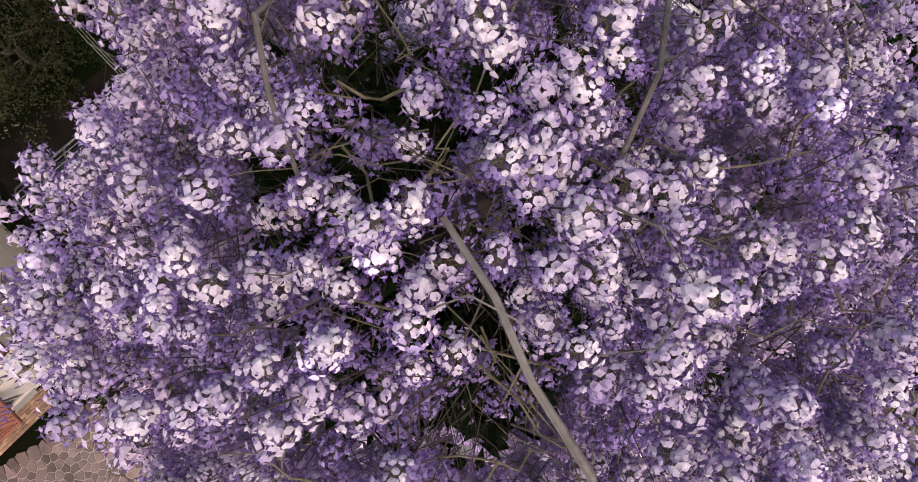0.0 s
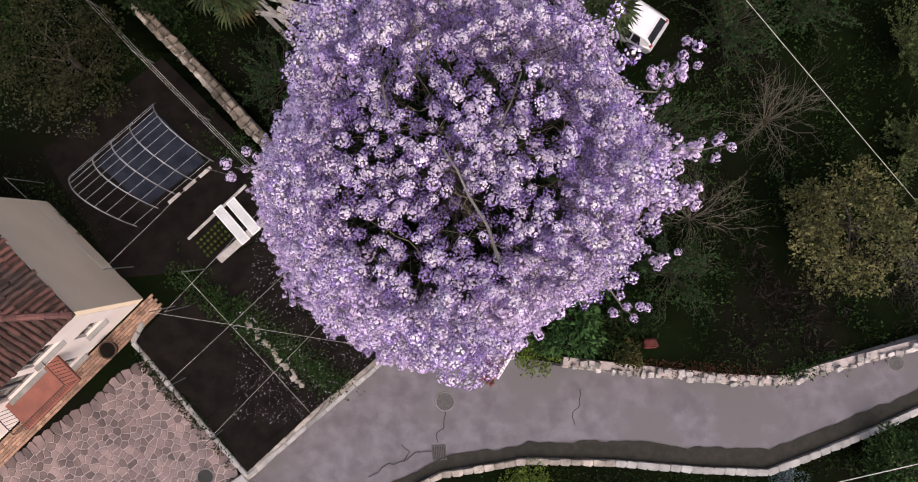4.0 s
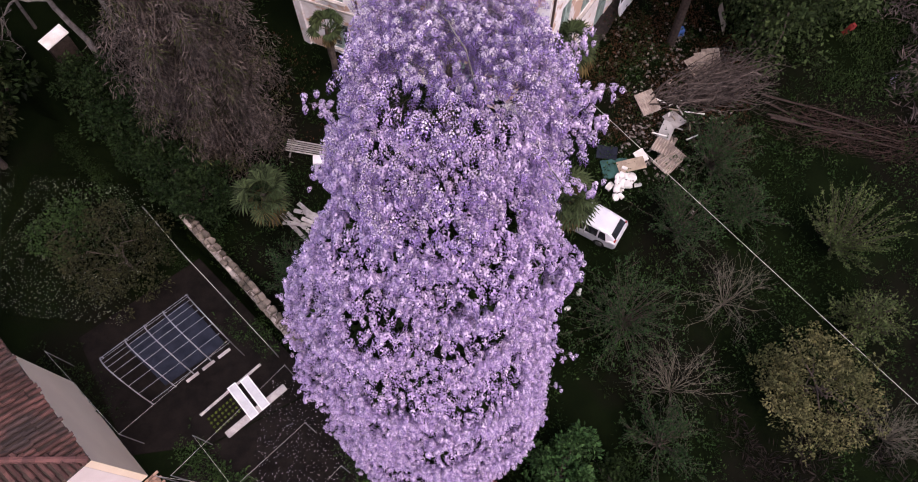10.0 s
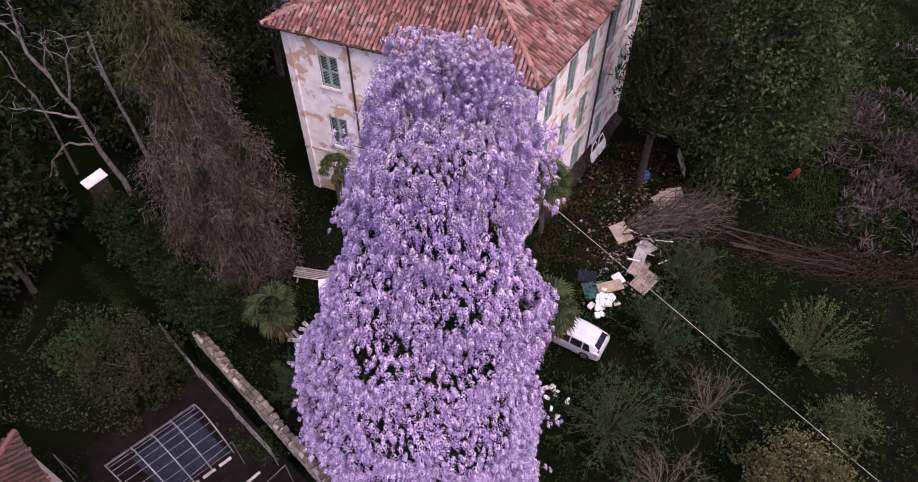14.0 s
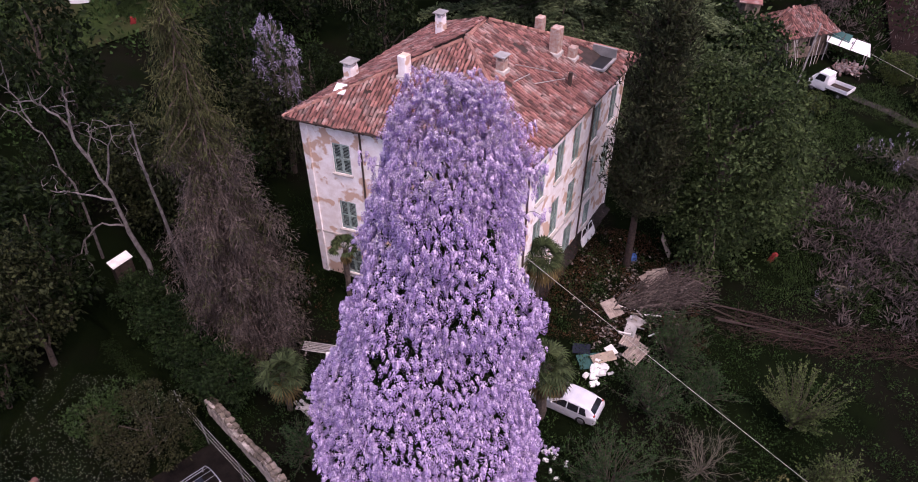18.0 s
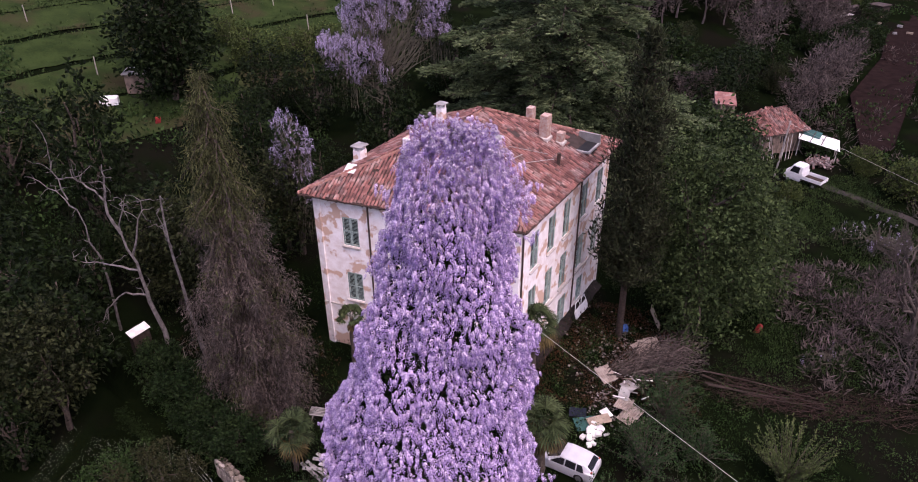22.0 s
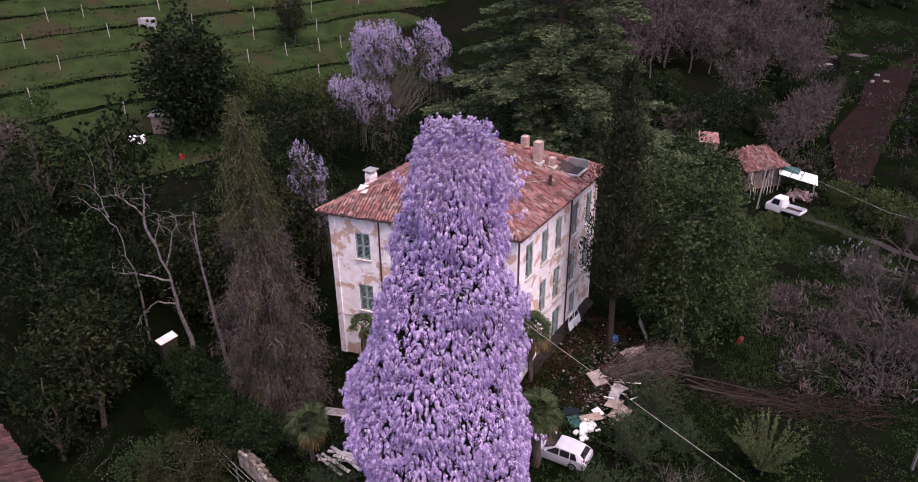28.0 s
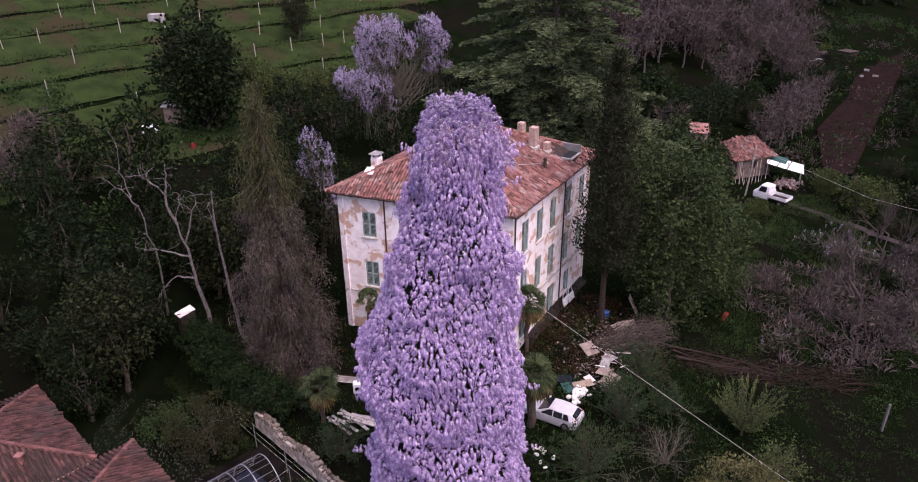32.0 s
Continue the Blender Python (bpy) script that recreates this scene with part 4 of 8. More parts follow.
def hang(p, spread=0.17):
    out = p - np.column_stack([np.interp(p[:, 2], WZ, WX), np.interp(p[:, 2], WZ, WY), p[:, 2]])
    out /= np.linalg.norm(out, axis=1, keepdims=True) + 1e-6
    d = np.column_stack([spread * wrng.normal(size=(len(p), 2)), -np.ones(len(p))])
    return d + 0.2 * out


def bloom(name, kinds, p, lo, hi, m, parent):
    """Flower clusters of several shapes at p, joined into one part."""
    pieces, tones = [], []
    for k, tpl in enumerate(kinds):
        q = p[k::len(kinds)]
        pieces.append(scatter(tpl[0], tpl[1], q, hang(q), wrng.uniform(lo, hi, len(q)), wrng))
        tones.append(np.tile(tpl[2], len(q)))
    ob = part(name, np_mesh(name, *joined(pieces), m, index=np.concatenate(tones)), None, parent)
    ob["kind"] = "stuff"
    return ob


wisteria = empty("wisteria", (-0.9, 13.7, gz(-0.9, 13.7)), "huge flowering purple wisteria climbing over a tall tree", "tree")
templates = [raceme(random.Random(k), 0.36, 36, False) for k in range(6)]
bloom("flower_mass", templates, spaced(0.3, 22.0, 0.18, 0.225, 0.02, 0.65), 0.55, 1.1, BLOOM, wisteria)
bloom("upper_mass", templates, spaced(22.0, 23.5, 0.13, 0.17, 0.04, 0.0), 0.5, 0.85, BLOOM, wisteria)
# flowers further in: violet shade of the gaps put into darker petal colours
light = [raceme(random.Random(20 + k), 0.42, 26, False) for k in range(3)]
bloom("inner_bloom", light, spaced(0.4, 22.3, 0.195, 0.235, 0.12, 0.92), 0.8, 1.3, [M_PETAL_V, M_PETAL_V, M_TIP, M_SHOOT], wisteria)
# trunk and climbing stems
g = Geo()
g.tube([(-1.0, 13.9, -0.4), (-0.9, 13.8, 6), (-0.7, 13.9, 14), (-0.5, 13.9, 21), (-0.4, 13.75, 23.6)], [0.55, 0.45, 0.3, 0.14, 0.03], 10)
part("trunk", g, M_BARK, wisteria)
g = Geo()
for i in range(330):
    z = R.uniform(1.5, 21.5)
    w = R.uniform(0, 2 * math.pi)
    a = wist_surface(np.array([max(z - R.uniform(0.3, 1.6), 0.3)]), np.array([w]), np.array([99.0]))[0]
    b = wist_surface(np.array([z]), np.array([w + R.uniform(-0.4, 0.4)]), np.array([R.uniform(0.05, 0.5)]))[0]
    g.tube(limb_path(wrng, a, b, 0.16, 6), [q * (0.35 if z > 17 else 1) for q in (0.045, 0.035, 0.028, 0.02, 0.014, 0.006)], 4, False)
ob = part("stem_tangle", g, M_DARKTWIG, wisteria)
ob["kind"] = "stuff"
# dark leaves of the smothered tree, added inside to stand for shade in gaps
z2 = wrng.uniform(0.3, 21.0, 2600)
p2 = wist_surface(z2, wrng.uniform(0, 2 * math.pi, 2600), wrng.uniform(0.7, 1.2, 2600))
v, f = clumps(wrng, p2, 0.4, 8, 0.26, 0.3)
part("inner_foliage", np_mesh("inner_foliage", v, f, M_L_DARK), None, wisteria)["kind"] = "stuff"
# fine twigs under the crown's top
g = Geo()
for i in range(520):
    z = R.uniform(21.5, 24.6)
    w = R.uniform(0, 2 * math.pi)
    a = wist_surface(np.array([z - R.uniform(0.0, 0.5)]), np.array([w]), np.array([R.uniform(0.3, 1.2)]))[0]
    b = wist_surface(np.array([z]), np.array([w + R.uniform(-0.5, 0.5)]), np.array([R.uniform(-0.05, 0.4)]))[0]
    g.tube(limb_path(wrng, a, b, 0.09, 6), [q * R.choice((0.25, 0.35, 0.5)) for q in (0.009, 0.0075, 0.006, 0.005, 0.0035, 0.002)], 4, False)
part("twig_tangle", g, M_DARKTWIG, wisteria)["kind"] = "stuff"


def crown_point(rad, w):
    """A point on the flat-domed top."""
    z = float(np.interp(rad, [0, 0.8, 1.2, 1.45, 1.65, 1.95, 2.25], [24.48, 24.42, 24.3, 23.95, 23.3, 22.3, 21.2]))
    q = rad * (1 + 0.10 * math.sin(3 * w + 1) + 0.08 * math.sin(5 * w + 2.5) + 0.05 * math.sin(8 * w))
    return CX + q * math.cos(w), CY + q * math.sin(w), z


# bunches at the twig ends of the crown's top: the inner ones as single clusters, the rest joined
rich = [raceme(random.Random(40 + k), 0.20, 76, True) for k in range(5)]
rich_me = [np_mesh("raceme", v, f, BLOOM_NEAR, index=k) for v, f, k in rich]
centres = []
tries = 0
while len(centres) < 290 and tries < 9000:
    tries += 1
    c = Vector(crown_point(2.2 * R.random() ** 0.62, R.uniform(0, 2 * math.pi)))
    if all((c - q).length > 0.185 for q in centres):
        centres.append(c)
spots, near, outer = [], [], []
for c in centres:
    rad = math.hypot(c.x - CX, c.y - CY)
    lift = R.gauss(-0.05, 0.14)
    for k in range(R.choice((3, 4, 5, 5, 6))):
        q = (c.x + R.gauss(0, 0.095), c.y + R.gauss(0, 0.095), c.z + lift + R.gauss(0, 0.06))
        (spots if rad < 1.25 and len(spots) < 262 else near if rad < 1.35 else outer).append(q)
for k in range(36):
    f = k / 35
    spots.append((CX + 0.0 + 0.44 * f + R.gauss(0, 0.085), CY + 0.28 - 0.72 * f + R.gauss(0, 0.085), TOP + 0.16 - 0.1 * f + R.gauss(0, 0.04)))
for x, y, z in spots:
    ob = new("raceme", R.choice(rich_me))
    ob.parent = wisteria
    ob.matrix_parent_inverse = world_of(wisteria).inverted()
    out = Vector((x - CX, y - CY, 0)) * 0.3
    ob.matrix_basis = look((x, y, z), (x + out.x + R.gauss(0, 0.35), y + out.y + R.gauss(0, 0.35), z - 1)) @ pose(0, 0, 0, 180, 0, R.uniform(0, 360)) @ Matrix.Scale(R.uniform(0.75, 1.15), 4)
mid = [raceme(random.Random(60 + k), 0.24, 36, 4) for k in range(4)]
bloom("near_bloom", rich[:2], np.array(near), 0.75, 1.15, BLOOM_NEAR, wisteria)
bloom("upper_bloom", mid, np.array(outer), 1.0, 1.45, BLOOM_NEAR, wisteria)
bloom("shoulder_bloom", mid, spaced(23.2, 24.0, 0.155, 0.19, 0.05, 0.0), 1.0, 1.5, BLOOM, wisteria)
# deeper flowers under the top, depth shade put into their blue-violet petals
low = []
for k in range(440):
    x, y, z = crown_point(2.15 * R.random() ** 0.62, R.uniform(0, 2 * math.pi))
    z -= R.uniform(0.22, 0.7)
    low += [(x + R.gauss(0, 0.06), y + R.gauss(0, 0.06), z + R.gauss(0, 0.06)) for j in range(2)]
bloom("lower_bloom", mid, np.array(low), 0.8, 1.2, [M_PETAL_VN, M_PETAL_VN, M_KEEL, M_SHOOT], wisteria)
# greenish leafless shoots among the top flowers
for i in range(120):
    x, y, z = crown_point(R.uniform(0.1, 1.9), R.uniform(0, 2 * math.pi))
    w2 = math.atan2(y - CY, x - CX) + R.gauss(0, 0.9)
    L = R.uniform(0.25, 0.8)
    k = R.uniform(0.18, 0.42)
    path = limb_path(wrng, (x - L * math.cos(w2) * 0.6, y - L * math.sin(w2) * 0.6, z - 0.25), (x + L * math.cos(w2) * 0.4, y + L * math.sin(w2) * 0.4, z + R.uniform(-0.1, 0.12)), 0.022, 9)
    part("shoot", Geo().tube(path, [q * k for q in (0.013, 0.012, 0.011, 0.010, 0.008, 0.007, 0.005, 0.004, 0.002)], 5), M_SHOOT, wisteria)
# bare grey limbs over the crown's top
for path, r in (([(0.10, 12.75, 24.10), (-0.10, 13.12, 24.48), (-0.27, 13.32, 24.54), (-0.38, 13.5, 24.56), (-0.52, 13.66, 24.50)], 0.017), ([(-1.0, 14.35, 24.10), (-1.04, 14.08, 24.42), (-0.98, 13.9, 24.42), (-0.90, 13.72, 24.35), (-0.72, 13.66, 24.15)], 0.012), ([(0.02, 14.4, 24.10), (-0.04, 14.1, 24.35), (-0.12, 13.85, 24.40), (-0.2, 13.75, 24.20)], 0.012)):
    part("limb", Geo().tube(path, list(np.linspace(r * 0.8, r * 0.5, len(path))), 7), M_PALEBARK, wisteria)
for path in ([(-0.30, 13.78, 24.52), (-0.06, 13.70, 24.62), (0.04, 13.58, 24.62), (-0.02, 13.44, 24.58), (-0.14, 13.40, 24.54)], [(-0.52, 13.45, 24.52), (-0.44, 13.50, 24.60), (-0.33, 13.46, 24.58), (-0.27, 13.42, 24.50)]):
    part("tendril", Geo().tube(path, [0.0035, 0.0033, 0.003, 0.0024, 0.0016], 5) if len(path) == 5 else Geo().tube(path, [0.003, 0.0028, 0.0024, 0.0016], 5), M_PALEBARK, wisteria)
# long sprays that stick out of the crown
spray_p = []
for a, b, k in (((1.2, 13.9, 22.1), (2.35, 14.35, 22.5), 34), ((1.1, 13.7, 21.9), (2.1, 13.75, 22.2), 34), ((1.0, 14.4, 22.4), (1.75, 15.2, 22.7), 22), ((-1.8, 13.5, 22.1), (-2.75, 13.42, 22.4), 22), ((1.3, 13.4, 20.9), (2.3, 13.1, 21.2), 20), ((1.2, 12.9, 22.3), (1.75, 12.4, 22.2), 12), ((-2.6, 13.8, 18.9), (-3.45, 13.8, 19.2), 14), ((-4.9, 13.6, 11.8), (-5.7, 13.5, 11.9), 26), ((-4.8, 13.2, 9.0), (-5.7, 13.0, 9.2), 22), ((-4.8, 13.4, 5.6), (-6.0, 13.2, 5.3), 30), ((-4.9, 12.6, 3.0), (-6.3, 12.3, 2.6), 34), ((2.5, 13.4, 10.0), (3.35, 13.2, 10.2), 16), ((2.7, 13.2, 6.4), (3.6, 13.0, 6.4), 16)):
    path = limb_path(wrng, a, b, 0.06, 6)
    part("side_shoot", Geo().tube(path, [0.018, 0.015, 0.012, 0.010, 0.007, 0.004], 5), M_PALEBARK, wisteria)
    spray_p += [np.array(path[1 + R.randrange(5)]) + wrng.normal(0, 0.085, 3) for _ in range(k)]
bloom("side_bloom", templates[:2], np.array(spray_p), 0.45, 0.75, BLOOM, wisteria)


# ---- other trees ----
def leafy_tree(name, at, h, r, m_leaf, label, n_clumps, per, leaf, seed, trunk_r=0.15, bark=None, low=0.25, flat=1.0, clump_r=0.45, droop=0.2, group="", category="tree", squash=1.0, limbs=10):
    """A tapered trunk with limbs, and a crown of many leaf clumps with gaps between."""
    rng = np.random.default_rng(seed)
    x, y = at
    z = gz(x, y)
    t = empty(name, (x, y, z), label, category, group)
    c0 = np.array([0, 0, h * (low + (1 - low) / 2)])
    cc = inside(rng, n_clumps, r, r * squash, h * (1 - low) / 2, 0.35) * rng.uniform(0.8, 1.12, (n_clumps, 1)) + c0
    cc = cc[(np.sin(cc[:, 0] * 2.1 / max(r, 1) * 2 + seed) * np.sin(cc[:, 2] * 1.7 + cc[:, 1] + seed) < 0.55)]
    g = Geo()
    g.tube(limb_path(rng, (0, 0, -0.3), (0.1 * r, 0.05 * r, h * 0.8), 0.05 * r, 6), list(np.linspace(trunk_r, trunk_r * 0.2, 6)), 7)
    part("trunk", g, bark or M_BARK, t, local=True)
    g = Geo()
    for i in range(limbs):
        e = cc[rng.integers(len(cc))]
        s = h * rng.uniform(low * 0.6, 0.65)
        g.tube(limb_path(rng, (0, 0, s), e, 0.08 * r, 5), list(np.linspace(trunk_r * 0.45, 0.008, 5)), 4, False)
    part("branching", g, bark or M_BARK, t, local=True)["kind"] = "stuff"
    v, f = clumps(rng, cc, clump_r * rng.uniform(0.6, 1.3, len(cc)), per, leaf, droop, flat)
    part("crown", np_mesh("crown", v, f, m_leaf), None, t, local=True)["kind"] = "stuff"
    return t


def branch_tree(name, at, h, spread, label, seed, m=None, depth=4, r0=0.16, lean=(0, 0), category="tree", group="", fan=3, tips=None):
    """A bare tree of forking limbs down to twigs."""
    rng = np.random.default_rng(seed)
    x, y = at
    z = gz(x, y)
    t = empty(name, (x, y, z), label, category, group)
    trunk, limbs, twigs = Geo(), Geo(), Geo()

    def grow(p, d, length, r, k):
        q = p + d * length
        pts = limb_path(rng, p, q, length * 0.07, 4)
        g = trunk if k == 0 else (limbs if k < depth - 1 else twigs)
        g.tube(pts, list(np.linspace(r, r * 0.6, 4)), 6 if k < 2 else 3, k == depth)
        if k >= depth:
            return
        for i in range(fan if k else fan + 1):
            e = d + spread * rng.normal(size=3) * (0.55 if k else 0.7)
            e[2] += 0.15
            e /= np.linalg.norm(e)
            s = rng.uniform(0.55, 1.0)
            grow(p + (q - p) * s, e, length * rng.uniform(0.5, 0.8), r * 0.55, k + 1)

    d0 = np.array([lean[0], lean[1], 1.0])
    grow(np.array([0, 0, -0.2]), d0 / np.linalg.norm(d0), h * 0.45, r0, 0)
    part("trunk", trunk, m or M_PALEBARK, t, local=True)
    if limbs.v:
        part("branching", limbs, m or M_PALEBARK, t, local=True)["kind"] = "stuff"
    if twigs.v:
        part("twig_growth", twigs, m or M_PALEBARK, t, local=True)["kind"] = "stuff"
    return t

# ---- trees round the villa ----
def conifer(name, at, h, r, m_leaf, label, seed, tiers=34, per=26, leaf=0.22, droop=0.35, low=0.08, power=0.8, flat=0.3, bark=None, m2=None, split=0.0, lean=(0, 0), top=0.04, tv=LEAF_V, clump=0.42, girth=0.02):
    """A conifer: whorls of drooping boughs on a straight trunk, needles in flat sprays."""
    rng = np.random.default_rng(seed)
    x, y = at
    t = empty(name, (x, y, gz(x, y)), label, "tree")
    trunk = Geo().tube([(0, 0, -0.3), (lean[0] * 0.5, lean[1] * 0.5, h * 0.5), (lean[0], lean[1], h * 0.99)], [girth * h, girth * 0.6 * h, 0.02], 8)
    part("trunk", trunk, bark or M_BARK, t, local=True)
    boughs, spots, ways = Geo(), [], []
    for i in range(tiers):
        f = i / (tiers - 1)
        z = h * (low + (1 - low) * f * 0.985)
        R0 = r * ((1 - f) ** power + top)
        for k in range(max(4, int(9 * (1 - f) + 4))):
            w = rng.uniform(0, 2 * math.pi)
            L = R0 * rng.uniform(0.4, 1.18)
            a = np.array([lean[0] * z / h, lean[1] * z / h, z])
            b = a + np.array([L * math.cos(w), L * math.sin(w), L * (0.12 - droop * rng.uniform(0.6, 1.4))])
            path = limb_path(rng, a, b, L * 0.04, 4)
            boughs.tube(path, [0.05, 0.035, 0.02, 0.006], 3, False)
            n = max(2, int(L / 0.42))
            for j in range(n):
                s = 0.15 + 0.87 * (j + rng.random()) / n
                spots.append(a + (b - a) * s)
                ways.append(w)
    part("bough_work", boughs, bark or M_BARK, t, local=True)["kind"] = "stuff"
    spots = np.array(spots)
    hi = (spots[:, 2] > split * h + rng.normal(0, 0.05 * h, len(spots))) | (rng.random(len(spots)) < 0.12)
    for nm, sel, mt in (("crown", hi, m_leaf), ("dead_foliage", ~hi, m2)):
        if sel.any():
            v, fc = clumps(rng, spots[sel], clump, per, leaf, droop, flat, 0.15, tv)
            part(nm, np_mesh(nm, v, fc, mt), None, t, local=True)["kind"] = "stuff"
    return t


def cedar(at, h, r, label, seed):
    """A cedar: flat layered boughs, each a fan of side twigs set with needle tufts."""
    rng = np.random.default_rng(seed)
    t = empty("cedar", on_ground(*at), label, "tree")
    part("trunk", Geo().tube([(0, 0, -0.3), (0.2, 0, h * 0.5), (0, 0, h * 0.98)], [0.6, 0.4, 0.04], 9), M_BARK, t, local=True)
    boughs, spots, ways = Geo(), [], []
    tiers = 19
    for i in range(tiers):
        f = i / (tiers - 1)
        R0 = r * (1 - f) ** 0.62 * rng.uniform(0.85, 1.05) + 0.5
        for k in range(int(12 - 6 * f)):
            w = k * 2 * math.pi / int(12 - 6 * f) + rng.uniform(-0.35, 0.35) + i
            L = R0 * rng.uniform(0.62, 1.1)
            d, side = np.array([math.cos(w), math.sin(w), 0]), np.array([-math.sin(w), math.cos(w), 0])
            a = np.array([0, 0, h * (0.06 + 0.92 * f) + rng.normal(0, 0.25)])
            rise, dip = rng.uniform(0.02, 0.12), rng.uniform(0.10, 0.22)
            axis = [a + d * L * q + np.array([0, 0, L * (rise * q - dip * q ** 2.6)]) for q in np.linspace(0, 1, 6)]
            boughs.tube([tuple(p) for p in axis], list(np.linspace(0.03 + 0.012 * L, 0.015, 6)), 4, False)
            for j in range(int(L * 4.2)):
                q = 0.18 + 0.82 * rng.random() ** 0.8
                c = a + d * L * q + np.array([0, 0, L * (rise * q - dip * q ** 2.6)])
                e = rng.choice([-1, 1])
                l = L * 0.34 * (1.1 - q) ** 0.7 * rng.uniform(0.4, 1.0) + 0.4
                way = side * e * 0.85 + d * 0.7
                for m in range(int(2 + l * 2.6)):
                    x = (m + rng.random()) / (2 + l * 2.6)
                    spots.append(c + way * l * x + np.array([0, 0, -0.16 * l * x * x]) + rng.normal(0, 0.07, 3))
                    ways.append(way + d * 0.3)
    part("bough_work", boughs, M_BARK, t, local=True)["kind"] = "stuff"
    spots, ways = np.array(spots), np.array(ways)
    k = 6
    p = np.repeat(spots, k, 0) + rng.normal(0, 0.10, (len(spots) * k, 3)) * np.array([1, 1, 0.45])
    w = np.repeat(ways, k, 0) + rng.normal(0, 0.55, (len(p), 3)) * np.array([1, 1, 0.45])
    part("crown", np_mesh("crown", *scatter(LEAF_V * np.array([0.62, 1, 1]), LEAF_F, p, w, rng.uniform(0.30, 0.58, len(p)), rng), M_L_CEDAR), None, t, local=True)["kind"] = "stuff"


def on_ground(x, y):
    return x, y, gz(x, y)


conifer("spruce", (-14.3, 26.6), 22.0, 3.9, M_L_SPRUCE, "half-dead brown spruce with bare lower boughs beside the villa", 1, 50, 56, 0.30, 1.3, 0.05, 0.42, 1.3, None, M_L_BROWN, 0.64, tv=NEEDLE_V, clump=0.55)
cedar((5.6, 61.0), 31.0, 15.5, "broad dark green cedar tree with layered boughs behind the villa", 2)
conifer("cypress", (9.5, 35.0), 22.0, 2.3, M_L_CYPRESS, "tall dark cypress with bare trunk beside the villa", 3, 60, 16, 0.34, -0.9, 0.2, 0.38, 1.2, tv=NEEDLE_V * np.array([2, 1, 1]), girth=0.012, bark=M_LOG, lean=(-0.5, 0))
M_L_IVY = leafmat("leaf_ivy", (0.030, 0.048, 0.017), (0.050, 0.070, 0.024))
leafy_tree("ivy_tree", (14.6, 36.6), 17.5, 4.6, M_L_IVY, "large dark evergreen tree overgrown with ivy", 420, 70, 0.28, 4, 0.4, low=0.02, clump_r=1.0)
leafy_tree("evergreen_tree", (18.6, 40.5), 12.5, 4.2, M_L_IVY, "rounded dark evergreen tree beside the ivy tree", 300, 60, 0.28, 41, 0.3, low=0.02, clump_r=0.9)

# ---- garden plots, courtyard ----
GZ = -0.30
P0, P1, P2 = Vector((-13.6, 6.67, 0)), Vector((-7.95, 1.6, 0)), Vector((-2.75, 7.4, 0))


def poly_sheet(name, pts, z, m, label, category, cell=0.35, amp=0.03):
    """A gently uneven sheet over a convex polygon."""
    c = [Vector((*p, 0)) for p in pts]
    x0, x1 = min(p.x for p in c), max(p.x for p in c)
    y0, y1 = min(p.y for p in c), max(p.y for p in c)
    nx_, ny_ = int((x1 - x0) / cell) + 2, int((y1 - y0) / cell) + 2
    bm = bmesh.new()
    vs = [[bm.verts.new((x0 + i * cell, y0 + j * cell, 0)) for i in range(nx_)] for j in range(ny_)]
    for j in range(ny_ - 1):
        for i in range(nx_ - 1):
            bm.faces.new((vs[j][i], vs[j][i + 1], vs[j + 1][i + 1], vs[j + 1][i]))
    for a, b in zip(c, c[1:] + c[:1]):
        d = (b - a).normalized()
        bmesh.ops.bisect_plane(bm, geom=bm.verts[:] + bm.edges[:] + bm.faces[:], plane_co=a, plane_no=(d.y, -d.x, 0), clear_outer=True)
    for v in bm.verts:
        v.co.z = z + amp * noise.noise(v.co * 1.7) + amp * 0.6 * noise.noise(v.co * 5)
    me = bpy.data.meshes.new(name)
    bm.to_mesh(me)
    me.materials.append(m)
    return tagged(new(name, me), label, category, kind="structure")


poly_sheet("garden_soil", [P0.xy, P1.xy, P2.xy, (-4.3, 11.4), (-6.6, 13.3), (-11.0, 10.2)], GZ + 0.05, M_SOIL, "dark bare garden soil strewn with fallen petals", "soil", 0.25, 0.05)
poly_sheet("garden_soil_upper", [(-11.1, 10.2), (-6.65, 13.35), (-14.0, 19.0), (-18.6, 14.3), (-14.6, 9.3)], GZ + 0.05, M_SOIL, "dark bare soil of the upper vegetable garden", "soil", 0.25, 0.05)
poly_sheet("seed_bed", [(-10.0, 7.3), (-9.1, 8.0), (-6.0, 4.9), (-6.9, 4.0)], GZ + 0.10, mat("dry_soil", (0.075, 0.062, 0.055), (0.045, 0.038, 0.033), 3, 0.95, bump=1.0, fine=20), "lighter raked seed bed in the garden plot", "soil", 0.2, 0.04)

# kerbs round the plot
kerb = empty("garden_kerb", (-10.8, 4.1, GZ), "low weathered concrete kerb round the garden plot", "kerb", kind="structure")
for a, b, n in ((P0, P1, 14), (P1, P2, 14), (P0, Vector((-13.3, 7.6, 0)), 2)):
    d = b - a
    rz = math.degrees(math.atan2(d.y, d.x))
    for i in range(n):
        p = a + d * ((i + 0.5) / n)
        stones_on(kerb, "kerb_stone", SLAB_BLOCKS, block((p.x, p.y, GZ + 0.03), (d.length / n * 0.985, 0.2, 0.26), rz, 1))
